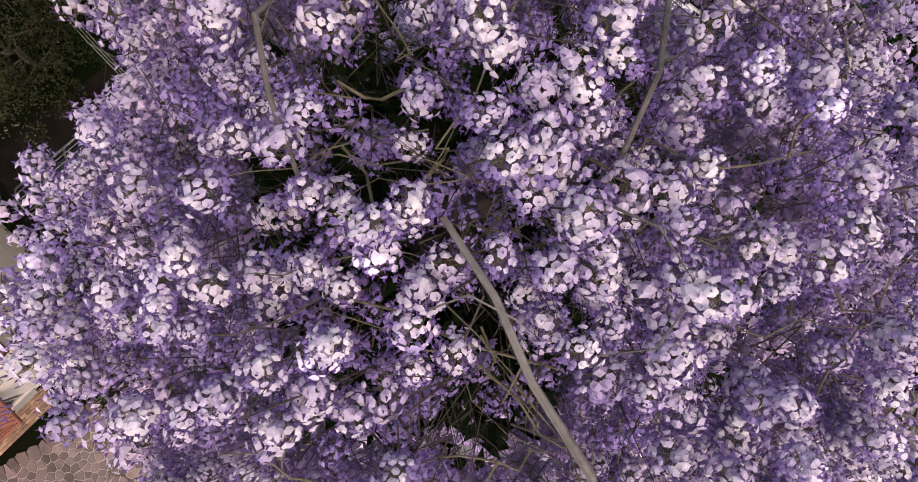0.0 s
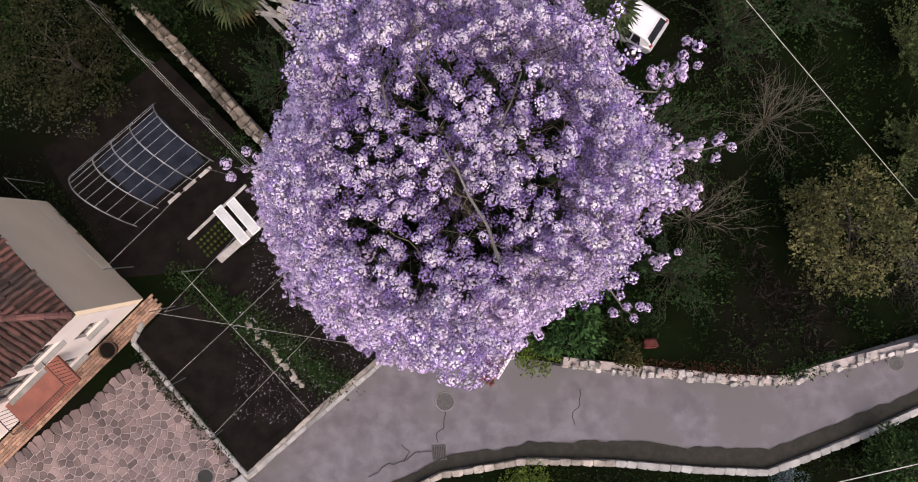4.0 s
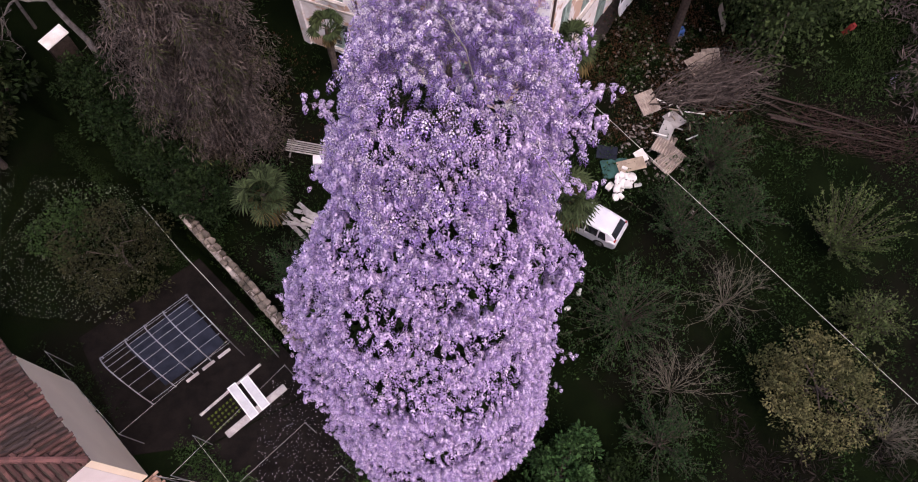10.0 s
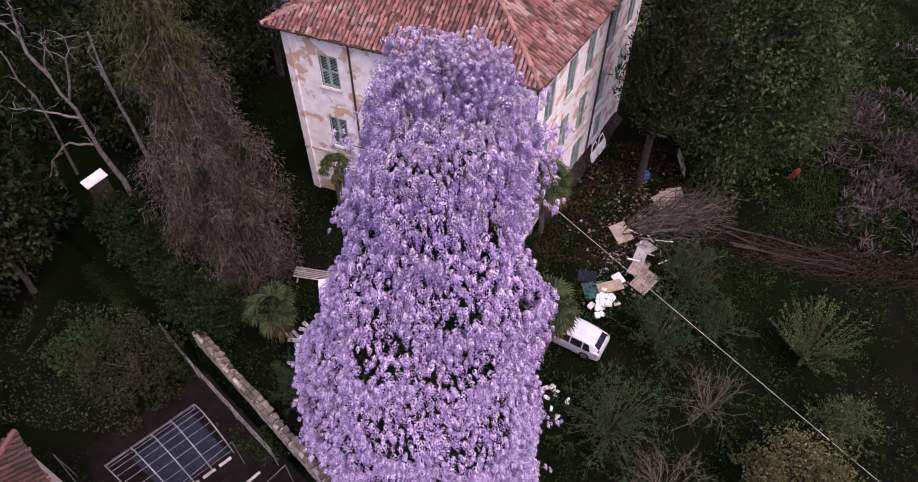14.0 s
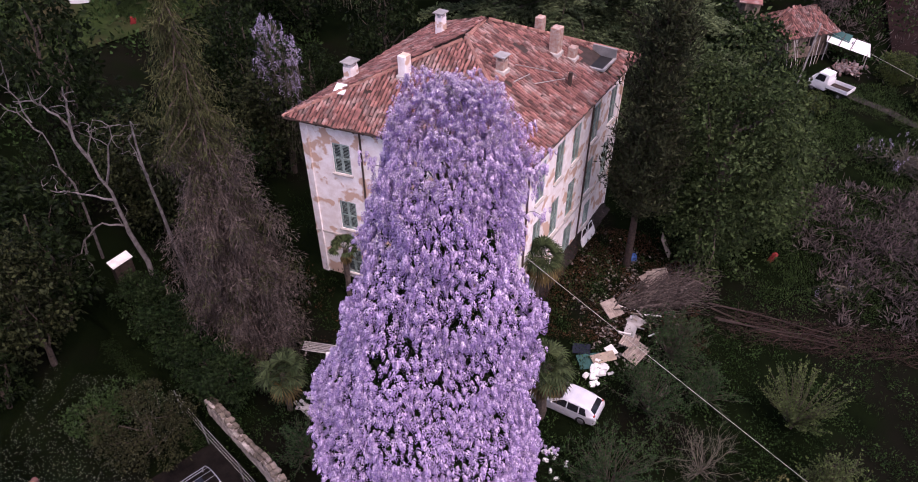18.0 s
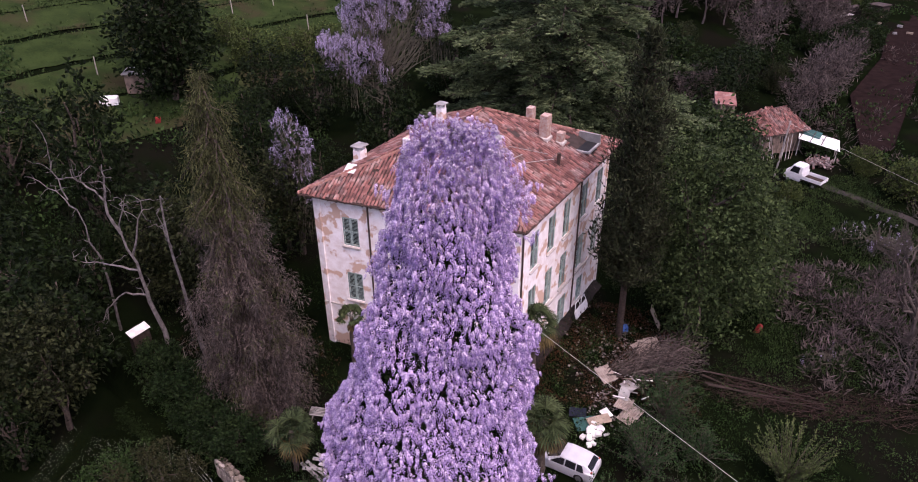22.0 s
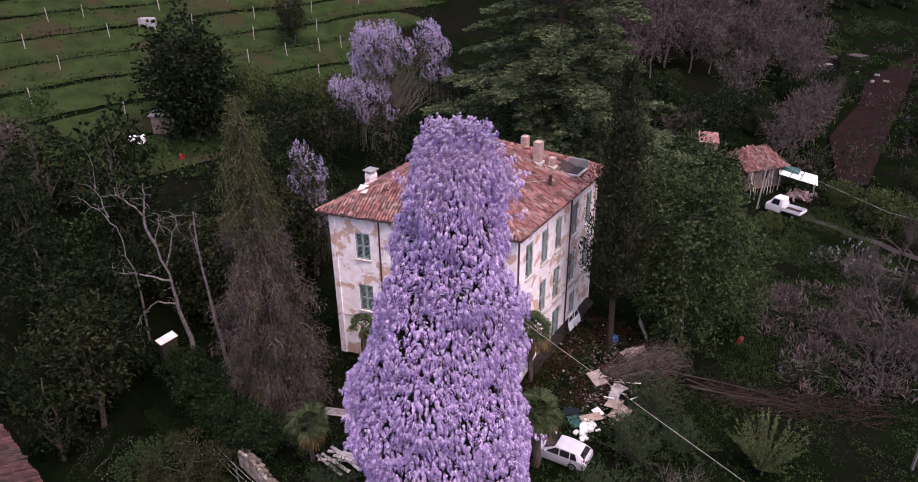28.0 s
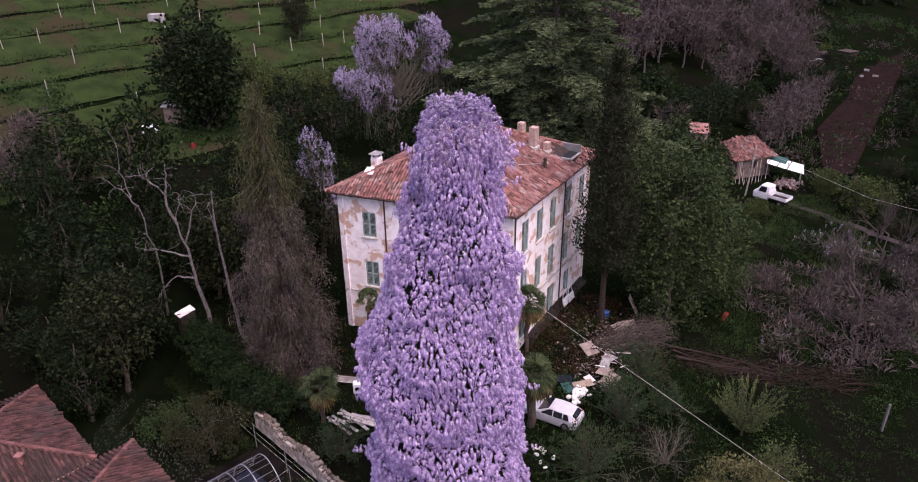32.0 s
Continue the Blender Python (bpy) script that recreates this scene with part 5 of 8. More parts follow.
row = empty("stone_edging", (-7, 6.8, GZ), "row of pale loose stones edging the raked seed bed", "edging")
for i in range(15):
    f = i / 14
    stones_on(row, "stone", GREY_BLOCKS, block((-8.8 + 2.75 * f + R.uniform(-0.1, 0.1), 8.2 - 2.4 * f + R.uniform(-0.1, 0.1), GZ + 0.13), (R.uniform(0.15, 0.34), R.uniform(0.12, 0.24), 0.13), R.uniform(0, 180), 8))
# roadside wall below the plot
low = empty("wall_plot", (-5.3, 4.4, -1.5), "old roadside retaining wall below the garden plot", "wall", kind="structure")
core = Geo()
for p, L, rz in along([-8.7, -7.9, -5.15, -2.9, -1.5], [0.45, 1.5, 4.85, 7.3, 8.2], 0.5, R):
    n = Vector((-math.sin(radians(rz)), math.cos(radians(rz)), 0))
    q = p + n * 0.1
    core.box((q.x, q.y, -0.95), (L + 0.02, 0.24, 1.3), rz)
    for k in range(3):
        stones_on(low, "stone", GREY_BLOCKS, block((p.x - n.x * 0.03, p.y - n.y * 0.03, -1.35 + 0.4 * k), (L * R.uniform(0.8, 0.97), 0.12, 0.36), rz, 3))
    stones_on(low, "coping_stone", GREY_BLOCKS, block((q.x, q.y, -0.25), (L * 0.97, 0.3, 0.12), rz, 2))
part("core", core, M_MORTAR, low)
part("pillar", Geo().box((-8.25, 1.25, -0.7), (0.75, 0.6, 1.2), 42, ch=0.03), M_CONCRETE, low, "grey concrete corner pillar")

# pieces of irregular stone paving
patio = empty("courtyard", (-14, 1.5, GZ), "crazy-paved courtyard of reddish porphyry slabs with pale joints", "paving", kind="structure")
court = [Vector(p) for p in ((-13.0, 5.75), (-8.6, 1.75), (-8.95, 0.75), (-12.2, -3.3), (-20.5, -3.5), (-19.2, -0.4))]
base = Geo().prism([(p.x, p.y) for p in reversed(court)], GZ - 0.1, GZ + 0.03)
part("bedding", base, M_MORTAR, patio)


def in_court(p):
    return all((b - a).cross(p - a) < 0.05 for a, b in zip(court, court[1:] + court[:1]))


rr = random.Random(21)
seeds = []
tries = 0
while len(seeds) < 620 and tries < 40000:
    tries += 1
    p = Vector((rr.uniform(-20.5, -8.5), rr.uniform(-3.6, 6)))
    if in_court(p) and all((p - q).length_squared > rr.uniform(0.2, 0.33) ** 2 for q in seeds):
        seeds.append(p)


def cell(p, others):
    poly = [p + Vector((math.cos(w), math.sin(w))) * 0.42 for w in np.linspace(0, 2 * math.pi, 9)[:-1]]
    for q in others:
        if q is p or (q - p).length_squared > 0.8:
            continue
        m, n = (p + q) / 2, (q - p).normalized()
        out = []
        for a, b in zip(poly, poly[1:] + poly[:1]):
            da, db = (a - m).dot(n) + 0.02, (b - m).dot(n) + 0.02
            if da <= 0:
                out.append(a)
            if (da < 0) != (db < 0):
                out.append(a + (b - a) * (da / (da - db)))
        poly = out
        if len(poly) < 3:
            return None
    return poly


seeds.sort(key=lambda p: (p - Vector((-9, 2.5))).length)
rest = Geo()
for i, p in enumerate(seeds):
    poly = cell(p, seeds)
    if not poly:
        continue
    poly = [q for q in poly]
    if i < 300:
        part("slab", Geo().prism([(q.x - p.x, q.y - p.y) for q in poly], 0, 0.03), M_PAVER, patio, local=True).location = (p.x + 14, p.y - 1.5, 0.025 + rr.uniform(0, 0.008))
    else:
        rest.prism([(q.x, q.y) for q in poly], GZ + 0.02, GZ + 0.055 + rr.uniform(0, 0.008))
part("slabs_far", rest, M_PAVER_J, patio)["kind"] = "stuff"

# brick strip along the neighbour's house
D1, D2 = Vector((-0.614, -0.789, 0)), Vector((-0.789, 0.614, 0))
HF = Vector((-13.62, 8.35, 0))
strip = empty("brick_path", (-15, 5, GZ), "narrow path of worn tan bricks along the house wall", "path", kind="structure")
brick = Geo().box((0, 0, 0), (0.24, 0.115, 0.05), ch=0.008).mesh("brick", M_BRICK)
for i in range(46):
    for j in range(6):
        p = HF + D1 * (-0.6 + i * 0.25 + (j % 2) * 0.125) - D2 * (0.15 + j * 0.135)
        ob = new("brick", brick)
        ob.parent = strip
        ob.matrix_parent_inverse = world_of(strip).inverted()
        ob.matrix_basis = pose(p.x, p.y, GZ + 0.035 + R.uniform(0, 0.008), 0, 0, math.degrees(math.atan2(D1.y, D1.x)) + R.uniform(-1.5, 1.5))

# ---- neighbour's house ----
home = empty("house", (-17, 6, GZ), "pale pink rendered house with red tiled hip roof and terracotta balcony", "house")
H1Z = 5.45
c0, c1, c2, c3 = HF, HF + D1 * 13, HF + D1 * 13 + D2 * 5.9, HF + D2 * 5.9
h_holes = [(10.2, 11.5, 3.75, 4.95), (11.4, 12.3, 1.7, 2.7), (8.1, 9.8, 2.9, 4.95), (5.4, 6.6, 3.75, 4.9), (9.0, 9.9, 0.0, 1.9)]
g, d, n = wall_openings(c1, c0, GZ - 0.2, H1Z, 0.35, h_holes)
part("wall", g, M_WHITEWALL, home)
for h in h_holes:
    mid = c1 + d * ((h[0] + h[1]) / 2)
    rz = math.degrees(math.atan2(d.y, d.x))
    w = part("window", Geo().box((mid.x + n.x * 0.2, mid.y + n.y * 0.2, (h[2] + h[3]) / 2), (h[1] - h[0], 0.03, h[3] - h[2]), rz), M_GLASS, home)
    fr = Geo()
    for e in (-0.48, 0, 0.48):
        q = mid + d * (e * (h[1] - h[0])) + n * 0.14
        fr.box((q.x, q.y, (h[2] + h[3]) / 2), (0.06, 0.06, h[3] - h[2]), rz)
    for z in (h[2] + 0.03, h[3] - 0.03):
        fr.box((mid.x + n.x * 0.14, mid.y + n.y * 0.14, z), (h[1] - h[0], 0.06, 0.06), rz)
    part("window_frame", fr, M_GREYWOOD, w)
    part("window_sill", Geo().box((mid.x - n.x * 0.05, mid.y - n.y * 0.05, h[2] - 0.04), (h[1] - h[0] + 0.2, 0.3, 0.06), rz, ch=0.01), M_CONCRETE, w)
for a, b, mt in ((c0, c3, M_BEIGEWALL), (c3, c2, M_BEIGEWALL), (c2, c1, M_BEIGEWALL)):
    g, _, _ = wall_openings(b, a, GZ - 0.2, H1Z, 0.0, [])
    dd_ = (a - b).normalized()
    q = (a + b) / 2 + Vector((dd_.y, -dd_.x, 0)) * -0.15
    part("wall", Geo().box((q.x, q.y, (GZ - 0.2 + H1Z) / 2), ((a - b).length - 0.02, 0.3, H1Z - GZ + 0.2), math.degrees(math.atan2(dd_.y, dd_.x))), mt, home)
ov = 0.45
e0, e1, e2, e3 = c0 - D1 * 0.4 - D2 * 0.15, c1 - D2 * 0.15, c2 + D2 * ov, c3 - D1 * ov + D2 * ov
for e in (e0, e1, e2, e3):
    e.z = H1Z + 0.04
r0 = HF + D1 * 2.95 + D2 * 2.95 + Vector((0, 0, H1Z + 1.35))
r1 = HF + D1 * 13 + D2 * 2.95 + Vector((0, 0, H1Z + 1.35))
hroof = part("roof", Geo().face(e0, e3, r0).face(e0, r0, r1, e1).face(e3, e2, r1, r0).face(e0, e1, e2, e3), M_UNDER, home)
tiled_roof(hroof, [(e0, e3, r0), (e1, e0, r0, r1), (e3, e2, r1, r0)], Vector((-13, 8, 6)), 300, 0.25, 0.38, mats=(M_TILE_DKP, M_TILE_DK))
for a, b in ((e0, r0), (r0, r1), (e3, r0)):
    ridge_line(hroof, a, b, me=RIDGE_DARK)
q = HF + D2 * 0.35 - D1 * 0.08
part("downpipe", Geo().tube([(q.x, q.y, GZ), (q.x, q.y, H1Z - 0.1)], 0.05, 8), M_IRON, home)
part("gutter", Geo().tube([e1 + Vector((0, 0, -0.03)), e0 + Vector((0, 0, -0.03)), e3 + Vector((0, 0, -0.03))], 0.07, 6), M_IRON, home)
# taller rear block, seen by its roof
b0 = Vector((-20.48, 11.55, 0))
bc = [b0, b0 + D1 * 11, b0 + D1 * 11 + D2 * 8.5, b0 + D2 * 8.5]
part("wall", Geo().prism([(p.x, p.y) for p in bc], GZ - 0.3, 4.83) if (bc[1] - bc[0]).cross(bc[2] - bc[0]).z > 0 else Geo().prism([(p.x, p.y) for p in reversed(bc)], GZ - 0.3, 4.83), M_BEIGEWALL, home)
be = [b0 - D1 * ov - D2 * 0.1, b0 + D1 * 11 - D2 * 0.1, b0 + D1 * 11 + D2 * 9, b0 - D1 * ov + D2 * 9]
for e in be:
    e.z = 4.85
s0, s1 = b0 + D1 * 4.2 + D2 * 4.3 + Vector((0, 0, 6.75)), b0 + D1 * 8 + D2 * 4.3 + Vector((0, 0, 6.75))
rear = part("roof", Geo().face(be[0], be[3], s0).face(be[0], s0, s1, be[1]).face(be[3], be[2], s1, s0).face(be[1], s1, be[2]), M_UNDER, home)
for a_, b_ in ((be[0], s0), (be[3], s0), (s0, s1)):
    ridge_line(rear, a_, b_, me=RIDGE_DARK)
tiled_roof(rear, [(be[0], be[3], s0), (be[1], be[0], s0, s1), (be[3], be[2], s1, s0)], Vector((-18, 12, 7)), 0, 0.25, 0.38, mats=(M_TILE_DKP, M_TILE_DK))
for k, (a, b) in enumerate(((5.0, 2.0), (2.6, 1.6))):
    p = b0 + D1 * a + D2 * b
    part("roof_vent", Geo().tube([(p.x, p.y, 5.1), (p.x, p.y, 6.05)], 0.14, 8).box((p.x, p.y, 6.1), (0.4, 0.4, 0.08)), M_TILE, home, "small terracotta roof vent")
# balcony with iron rail
bp = HF + D1 * 3.85 - D2 * 0.65
rzb = math.degrees(math.atan2(D1.y, D1.x))
balc = part("balcony", Geo().box((bp.x, bp.y, 2.75), (2.8, 1.3, 0.16), rzb, ch=0.02), M_TERRACOTTA, home, "terracotta-floored balcony with iron rail")
for e in (-1.34, 1.34):
    g = Geo()
    a, b = bp + D1 * e + D2 * 0.6, bp + D1 * e - D2 * 0.6
    part("side_rail", g.tube([(a.x, a.y, 3.75), (b.x, b.y, 3.75)], 0.02, 5), M_IRON, balc)
    for i in range(1, 8):
        q = a + (b - a) * i / 8
        part("baluster", Geo().tube([(q.x, q.y, 2.8), (q.x, q.y, 3.74)], 0.011, 4), M_IRON, balc)
a, b = bp + D1 * 1.34 - D2 * 0.6, bp - D1 * 1.34 - D2 * 0.6
part("front_rail", Geo().tube([(a.x, a.y, 3.75), (b.x, b.y, 3.75)], 0.02, 5), M_IRON, balc)
for i in range(21):
    q = a + (b - a) * i / 20
    part("baluster", Geo().tube([(q.x, q.y, 2.8), (q.x, q.y, 3.74)], 0.011, 4), M_IRON, balc)
pl = HF + D1 * 2.15 - D2 * 0.6
pot = empty("plant_pot", (pl.x, pl.y, GZ + 0.06), "round dark plant pot on the brick path", "pot")
part("pot", Geo().tube([(0, 0, 0), (0, 0, 0.4)], [0.28, 0.4], 16), M_IRON, pot, local=True)
part("soil", Geo().tube([(0, 0, 0.37), (0, 0, 0.405)], [0.34, 0.33], 16), M_SOIL, pot, local=True)

# ---- hoop greenhouse frame ----
ga, gb, gc, gd = Vector((-14.0, 17.0, GZ)), Vector((-11.2, 14.85, GZ)), Vector((-14.1, 11.65, GZ)), Vector((-17.1, 13.5, GZ))
hoop_house = empty("hoop_greenhouse", (-14, 14.3, GZ), "bare galvanised hoop greenhouse frame over black ground sheet", "greenhouse")


def arch(f, w):
    """A point of the hoop: f along the house, w across it."""
    a, b = ga + (gd - ga) * f, gb + (gc - gb) * f
    p = a + (b - a) * w
    return Vector((p.x, p.y, GZ + 0.1 + 1.9 * math.sin(math.pi * w) ** 0.75))


for i, f in enumerate((0, 0.28, 0.5, 0.72, 1)):
    part("hoop", Geo().tube([arch(f, k / 14) for k in range(15)], 0.028, 6), M_METAL, hoop_house)
for w in np.linspace(0.02, 0.98, 10):
    part("purlin", Geo().tube([arch(0, w), arch(1, w)], 0.009, 4), M_METAL, hoop_house)
poly_sheet("ground_sheet", [tuple((gd + (ga - gd) * 0.22 + (gc - gd) * 0.1).xy), tuple((gc + (gb - gc) * 0.22 + (gd - gc) * 0.1).xy), tuple((gb + (gc - gb) * 0.05 + (ga - gb) * 0.06).xy), tuple((ga + (gd - ga) * 0.05 + (gb - ga) * 0.06).xy)], GZ + 0.16, M_BLACKSHEET, "wrinkled black plastic ground sheet inside the hoop frame", "sheet", 0.2, 0.06)
edge = empty("edge_board", (-11.4, 14.4, GZ), "pale weathered boards edging the hoop frame", "board")
for i in range(3):
    a, b = gb + (gc - gb) * (0.05 + 0.2 * i), gb + (gc - gb) * (0.2 + 0.2 * i)
    part("board", Geo().box(((a.x + b.x) / 2 + 0.1, (a.y + b.y) / 2 - 0.1, GZ + 0.16), ((b - a).length, 0.14, 0.05), math.degrees(math.atan2(b.y - a.y, b.x - a.x))), M_GREYWOOD, edge)

# ---- cold frame lids and planks ----
def bar_thing(name, p, q, z, w, h, m, label, category, group=""):
    p, q = Vector((*p, 0)), Vector((*q, 0))
    t = thing(name, Geo().box(((p.x + q.x) / 2, (p.y + q.y) / 2, z), ((q - p).length, w, h), math.degrees(math.atan2(q.y - p.y, q.x - p.x)), ch=min(w, h) * 0.2), m, label, category, group)
    return t


bar_thing("plank", (-11.82, 11.4), (-9.66, 14.05), GZ + 0.12, 0.12, 0.08, M_GREYWOOD, "narrow grey plank lying on the garden soil", "plank")
bar_thing("plank", (-10.39, 10.68), (-8.27, 13.15), GZ + 0.12, 0.34, 0.08, M_GREYWOOD, "wide grey plank lying on the garden soil", "plank")
for p, q in (((-10.75, 12.9), (-9.3, 11.62)), ((-10.25, 13.3), (-8.9, 12.1))):
    c = (Vector(p) + Vector(q)) / 2
    dq = Vector(q) - Vector(p)
    t = empty("cold_frame_lid", (c.x, c.y, GZ + 0.2), "white framed glazed cold frame lid lying across two planks", "cold frame", "cold frame lids", rz=math.degrees(math.atan2(dq.y, dq.x)))
    L = dq.length
    for e in (-1, 1):
        part("rail", Geo().box((0, e * 0.2, 0), (L, 0.05, 0.05), ch=0.01), M_WHITE, t, local=True)
        part("end", Geo().box((e * (L / 2 - 0.03), 0, 0), (0.05, 0.35, 0.05), ch=0.01), M_WHITE, t, local=True)
    part("pane", Geo().box((0, 0, 0.0), (L - 0.1, 0.36, 0.01)), mat("milky_glass", (0.55, 0.54, 0.55), (0.45, 0.44, 0.45), 2, 0.25, fine=12), t, local=True)

# ---- wires on posts over the plots ----
M_POST = mat("post_metal", (0.20, 0.20, 0.20), (0.13, 0.13, 0.13), 5, 0.6, metal=0.4)
ends = [((-14.02, 9.91), (-10.53, 14.39)), ((-11.41, 8.57), (-7.82, 13.58)), ((-11.19, 5.46), (-6.43, 11.27)), ((-9.29, 3.46), (-4.61, 9.75)), ((-10.96, 10.22), (-5.02, 5.24)), ((-12.02, 8.48), (-3.17, 8.29)), ((-18.35, 12.96), (-14.02, 9.91))]
for a, b in ends:
    thing("garden_wire", Geo().tube([(*a, 2.3), ((a[0] + b[0]) / 2, (a[1] + b[1]) / 2, 2.25), (*b, 2.3)], 0.007, 4), M_WIRE, "thin pale wire stretched between posts over the garden", "wire", "garden wires")
for p in sorted({e for ab in ends for e in ab}):
    thing("garden_post", Geo().tube([(*p, GZ - 0.2), (*p, 2.32)], 0.022, 6), M_POST, "thin grey metal post holding garden wires", "post", "garden posts")
for (x, y) in ((-14.35, 18.73), (-11.6, 16.6), (-8.9, 14.5), (-16.6, 20.6)):
    thing("fence_post", Geo().tube([(x, y, GZ - 0.2), (x, y, 1.7)], 0.03, 6), M_POST, "thin metal fence post beside the ruined wall", "post", "fence posts")
for z in (0.5, 1.05, 1.6):
    thing("fence_wire", Geo().tube([(-16.6, 20.6, z), (-14.35, 18.73, z), (-11.6, 16.6, z), (-8.9, 14.5, z)], 0.007, 3), M_WIRE, "thin fence wire along the garden edge", "wire", "fence wires")

# ---- ruined garden wall ----
M_RUIN = mat("mossy_rubble", (0.17, 0.135, 0.11), (0.075, 0.065, 0.048), 3, 0.95, bump=0.8, fine=20, random_tint=0.45, spec=0.1)
RUIN_BLOCKS = [stone_shape(R, M_RUIN) for _ in range(5)]
ruin = empty("rubble_wall", (-9.2, 16.2, -0.3), "ruined rubble stone wall with crumbling top", "wall")
core = Geo()
for p, L, rz in along([-15.0, -12.4, -6.1, -4.6], [20.9, 18.8, 13.6, 12.4], 0.4, R):
    h = 1.25 + 0.25 * math.sin(p.x * 1.7)
    core.box((p.x, p.y, -0.4 + h / 2 - 0.1), (L + 0.02, 0.34, h - 0.1), rz)
    n = Vector((-math.sin(radians(rz)), math.cos(radians(rz)), 0))
    for k in range(3):
        stones_on(ruin, "stone", GREY_BLOCKS, block((p.x - n.x * 0.15, p.y - n.y * 0.15, -0.3 + h * (k + 0.5) / 3), (L * R.uniform(0.8, 1.0), 0.2, h / 3 * 0.95), rz + R.uniform(-4, 4), 5))
    for e in (-0.13, 0.13):
        stones_on(ruin, "stone", RUIN_BLOCKS, block((p.x + n.x * e, p.y + n.y * e, -0.42 + h + R.uniform(-0.05, 0.08)), (L * R.uniform(0.7, 1.0), R.uniform(0.2, 0.32), R.uniform(0.14, 0.24)), rz + R.uniform(-20, 20), 12))
part("core", core, M_MORTAR, ruin)

# ---- gate house roof by the lane ----
M_TILE_G, M_TILE_GP = (mat(n_, (0.21, 0.07, 0.060), (0.12, 0.045, 0.040), 2.5, 0.88, bump=0.4, fine=30, col3=(0.15, 0.075, 0.065), **kw) for n_, kw in (("gate_tile", {"island": 0.45}), ("gate_tile_single", {"random_tint": 0.45})))
gate = empty("gate_house", (1.0, 8.6, -1.5), "small roadside gate house with weathered red tiled roof", "gate house")
q0, q1 = Vector((-0.45, 8.7, 0.55)), Vector((1.85, 7.05, 0.55))
s0, s1 = Vector((0.62, 9.55, 1.35)), Vector((2.3, 8.6, 1.35))
t0, t1 = Vector((1.25, 10.25, 0.75)), Vector((2.85, 9.35, 0.75))
groof = part("roof", Geo().face(q0, q1, s1, s0).face(s0, s1, t1, t0).face(q0, s0, t0).face(q1, t1, s1).face(q0, t0, t1, q1), M_UNDER, gate)
tiled_roof(groof, [(q0, q1, s1, s0), (t1, t0, s0, s1)], Vector((1, 8, 1)), 300, 0.155, 0.24, size=0.66, mats=(M_TILE_GP, M_TILE_G))
ridge_line(groof, s0, s1, 0.6)
for a, b in ((q0, t0), (q1, t1)):
    a2, b2 = a + (b - a) * 0.15, a + (b - a) * 0.9
    part("side_wall", Geo().box(((a2.x + b2.x) / 2, (a2.y + b2.y) / 2, -0.55), ((b2 - a2).xy.length, 0.3, 2.1), math.degrees(math.atan2(b2.y - a2.y, b2.x - a2.x))), M_PLASTER, gate)
m0, m1 = q0 + (t0 - q0) * 0.5, q1 + (t1 - q1) * 0.5
part("gate_leaf", Geo().box(((m0.x + m1.x) / 2, (m0.y + m1.y) / 2, -0.65), ((m1 - m0).xy.length * 0.9, 0.06, 1.7), math.degrees(math.atan2(m1.y - m0.y, m1.x - m0.x))), M_IRON, gate)

# ---- silver car ----
def car_body(L, W, H, prof, n=13):
    """A rounded body lofted through cross sections; prof gives (x, half width, sill z, belt z, roof z, roof half width)."""
    v, q = [], []
    m = 10
    for x, w, z0, zb, zr, wr in prof:
        ring = [(w * 0.96, z0), (w, z0 + 0.12), (w, zb - 0.08), (w * 0.97, zb), (wr, zr - 0.03), (wr * 0.85, zr)]
        ring = ring[:5] + [ring[5]]
        pts = [(x, -a, z) for a, z in ring] + [(x, a, z) for a, z in reversed(ring)]
        v += pts
    k = 12
    for i in range(len(prof) - 1):
        for j in range(k):
            q.append((i * k + j, (i + 1) * k + j, (i + 1) * k + (j + 1) % k, i * k + (j + 1) % k))
    t = []
    for base in (0, (len(prof) - 1) * k):
        t += [(base, base + j, base + j + 1) for j in range(1, k - 1)]
    g = Geo()
    g.v, g.q, g.t = v, q, t
    return g


CAR = (5.15, 23.45)
cz = gz(*CAR)
car = empty("car", (*CAR, cz), "dusty silver hatchback car parked among the undergrowth", "car", rz=-25)
prof = [(-2.05, 0.55, 0.40, 0.56, 0.60, 0.45), (-1.98, 0.74, 0.28, 0.64, 0.68, 0.62), (-1.6, 0.82, 0.2, 0.73, 0.80, 0.70), (-1.0, 0.84, 0.18, 0.80, 0.88, 0.74), (-0.85, 0.85, 0.18, 0.82, 0.90, 0.75), (-0.05, 0.85, 0.18, 0.83, 1.26, 0.62), (0.3, 0.85, 0.18, 0.84, 1.31, 0.63), (0.9, 0.85, 0.18, 0.86, 1.31, 0.62), (1.5, 0.83, 0.2, 0.88, 1.24, 0.60), (1.95, 0.79, 0.26, 0.86, 0.96, 0.64), (2.05, 0.72, 0.4, 0.72, 0.80, 0.58)]
part("body", car_body(3.96, 1.68, 1.45, prof), M_CARPAINT, car, local=True, smooth=False)
g = Geo().face((-0.82, -0.72, 0.93), (-0.82, 0.72, 0.93), (-0.08, 0.60, 1.262), (-0.08, -0.60, 1.262))
part("windscreen", g, M_GLASS, car, local=True)
part("rear_window", Geo().face((1.60, -0.52, 1.19), (1.60, 0.52, 1.19), (1.90, 0.58, 1.00), (1.90, -0.58, 1.00)), M_GLASS, car, local=True)
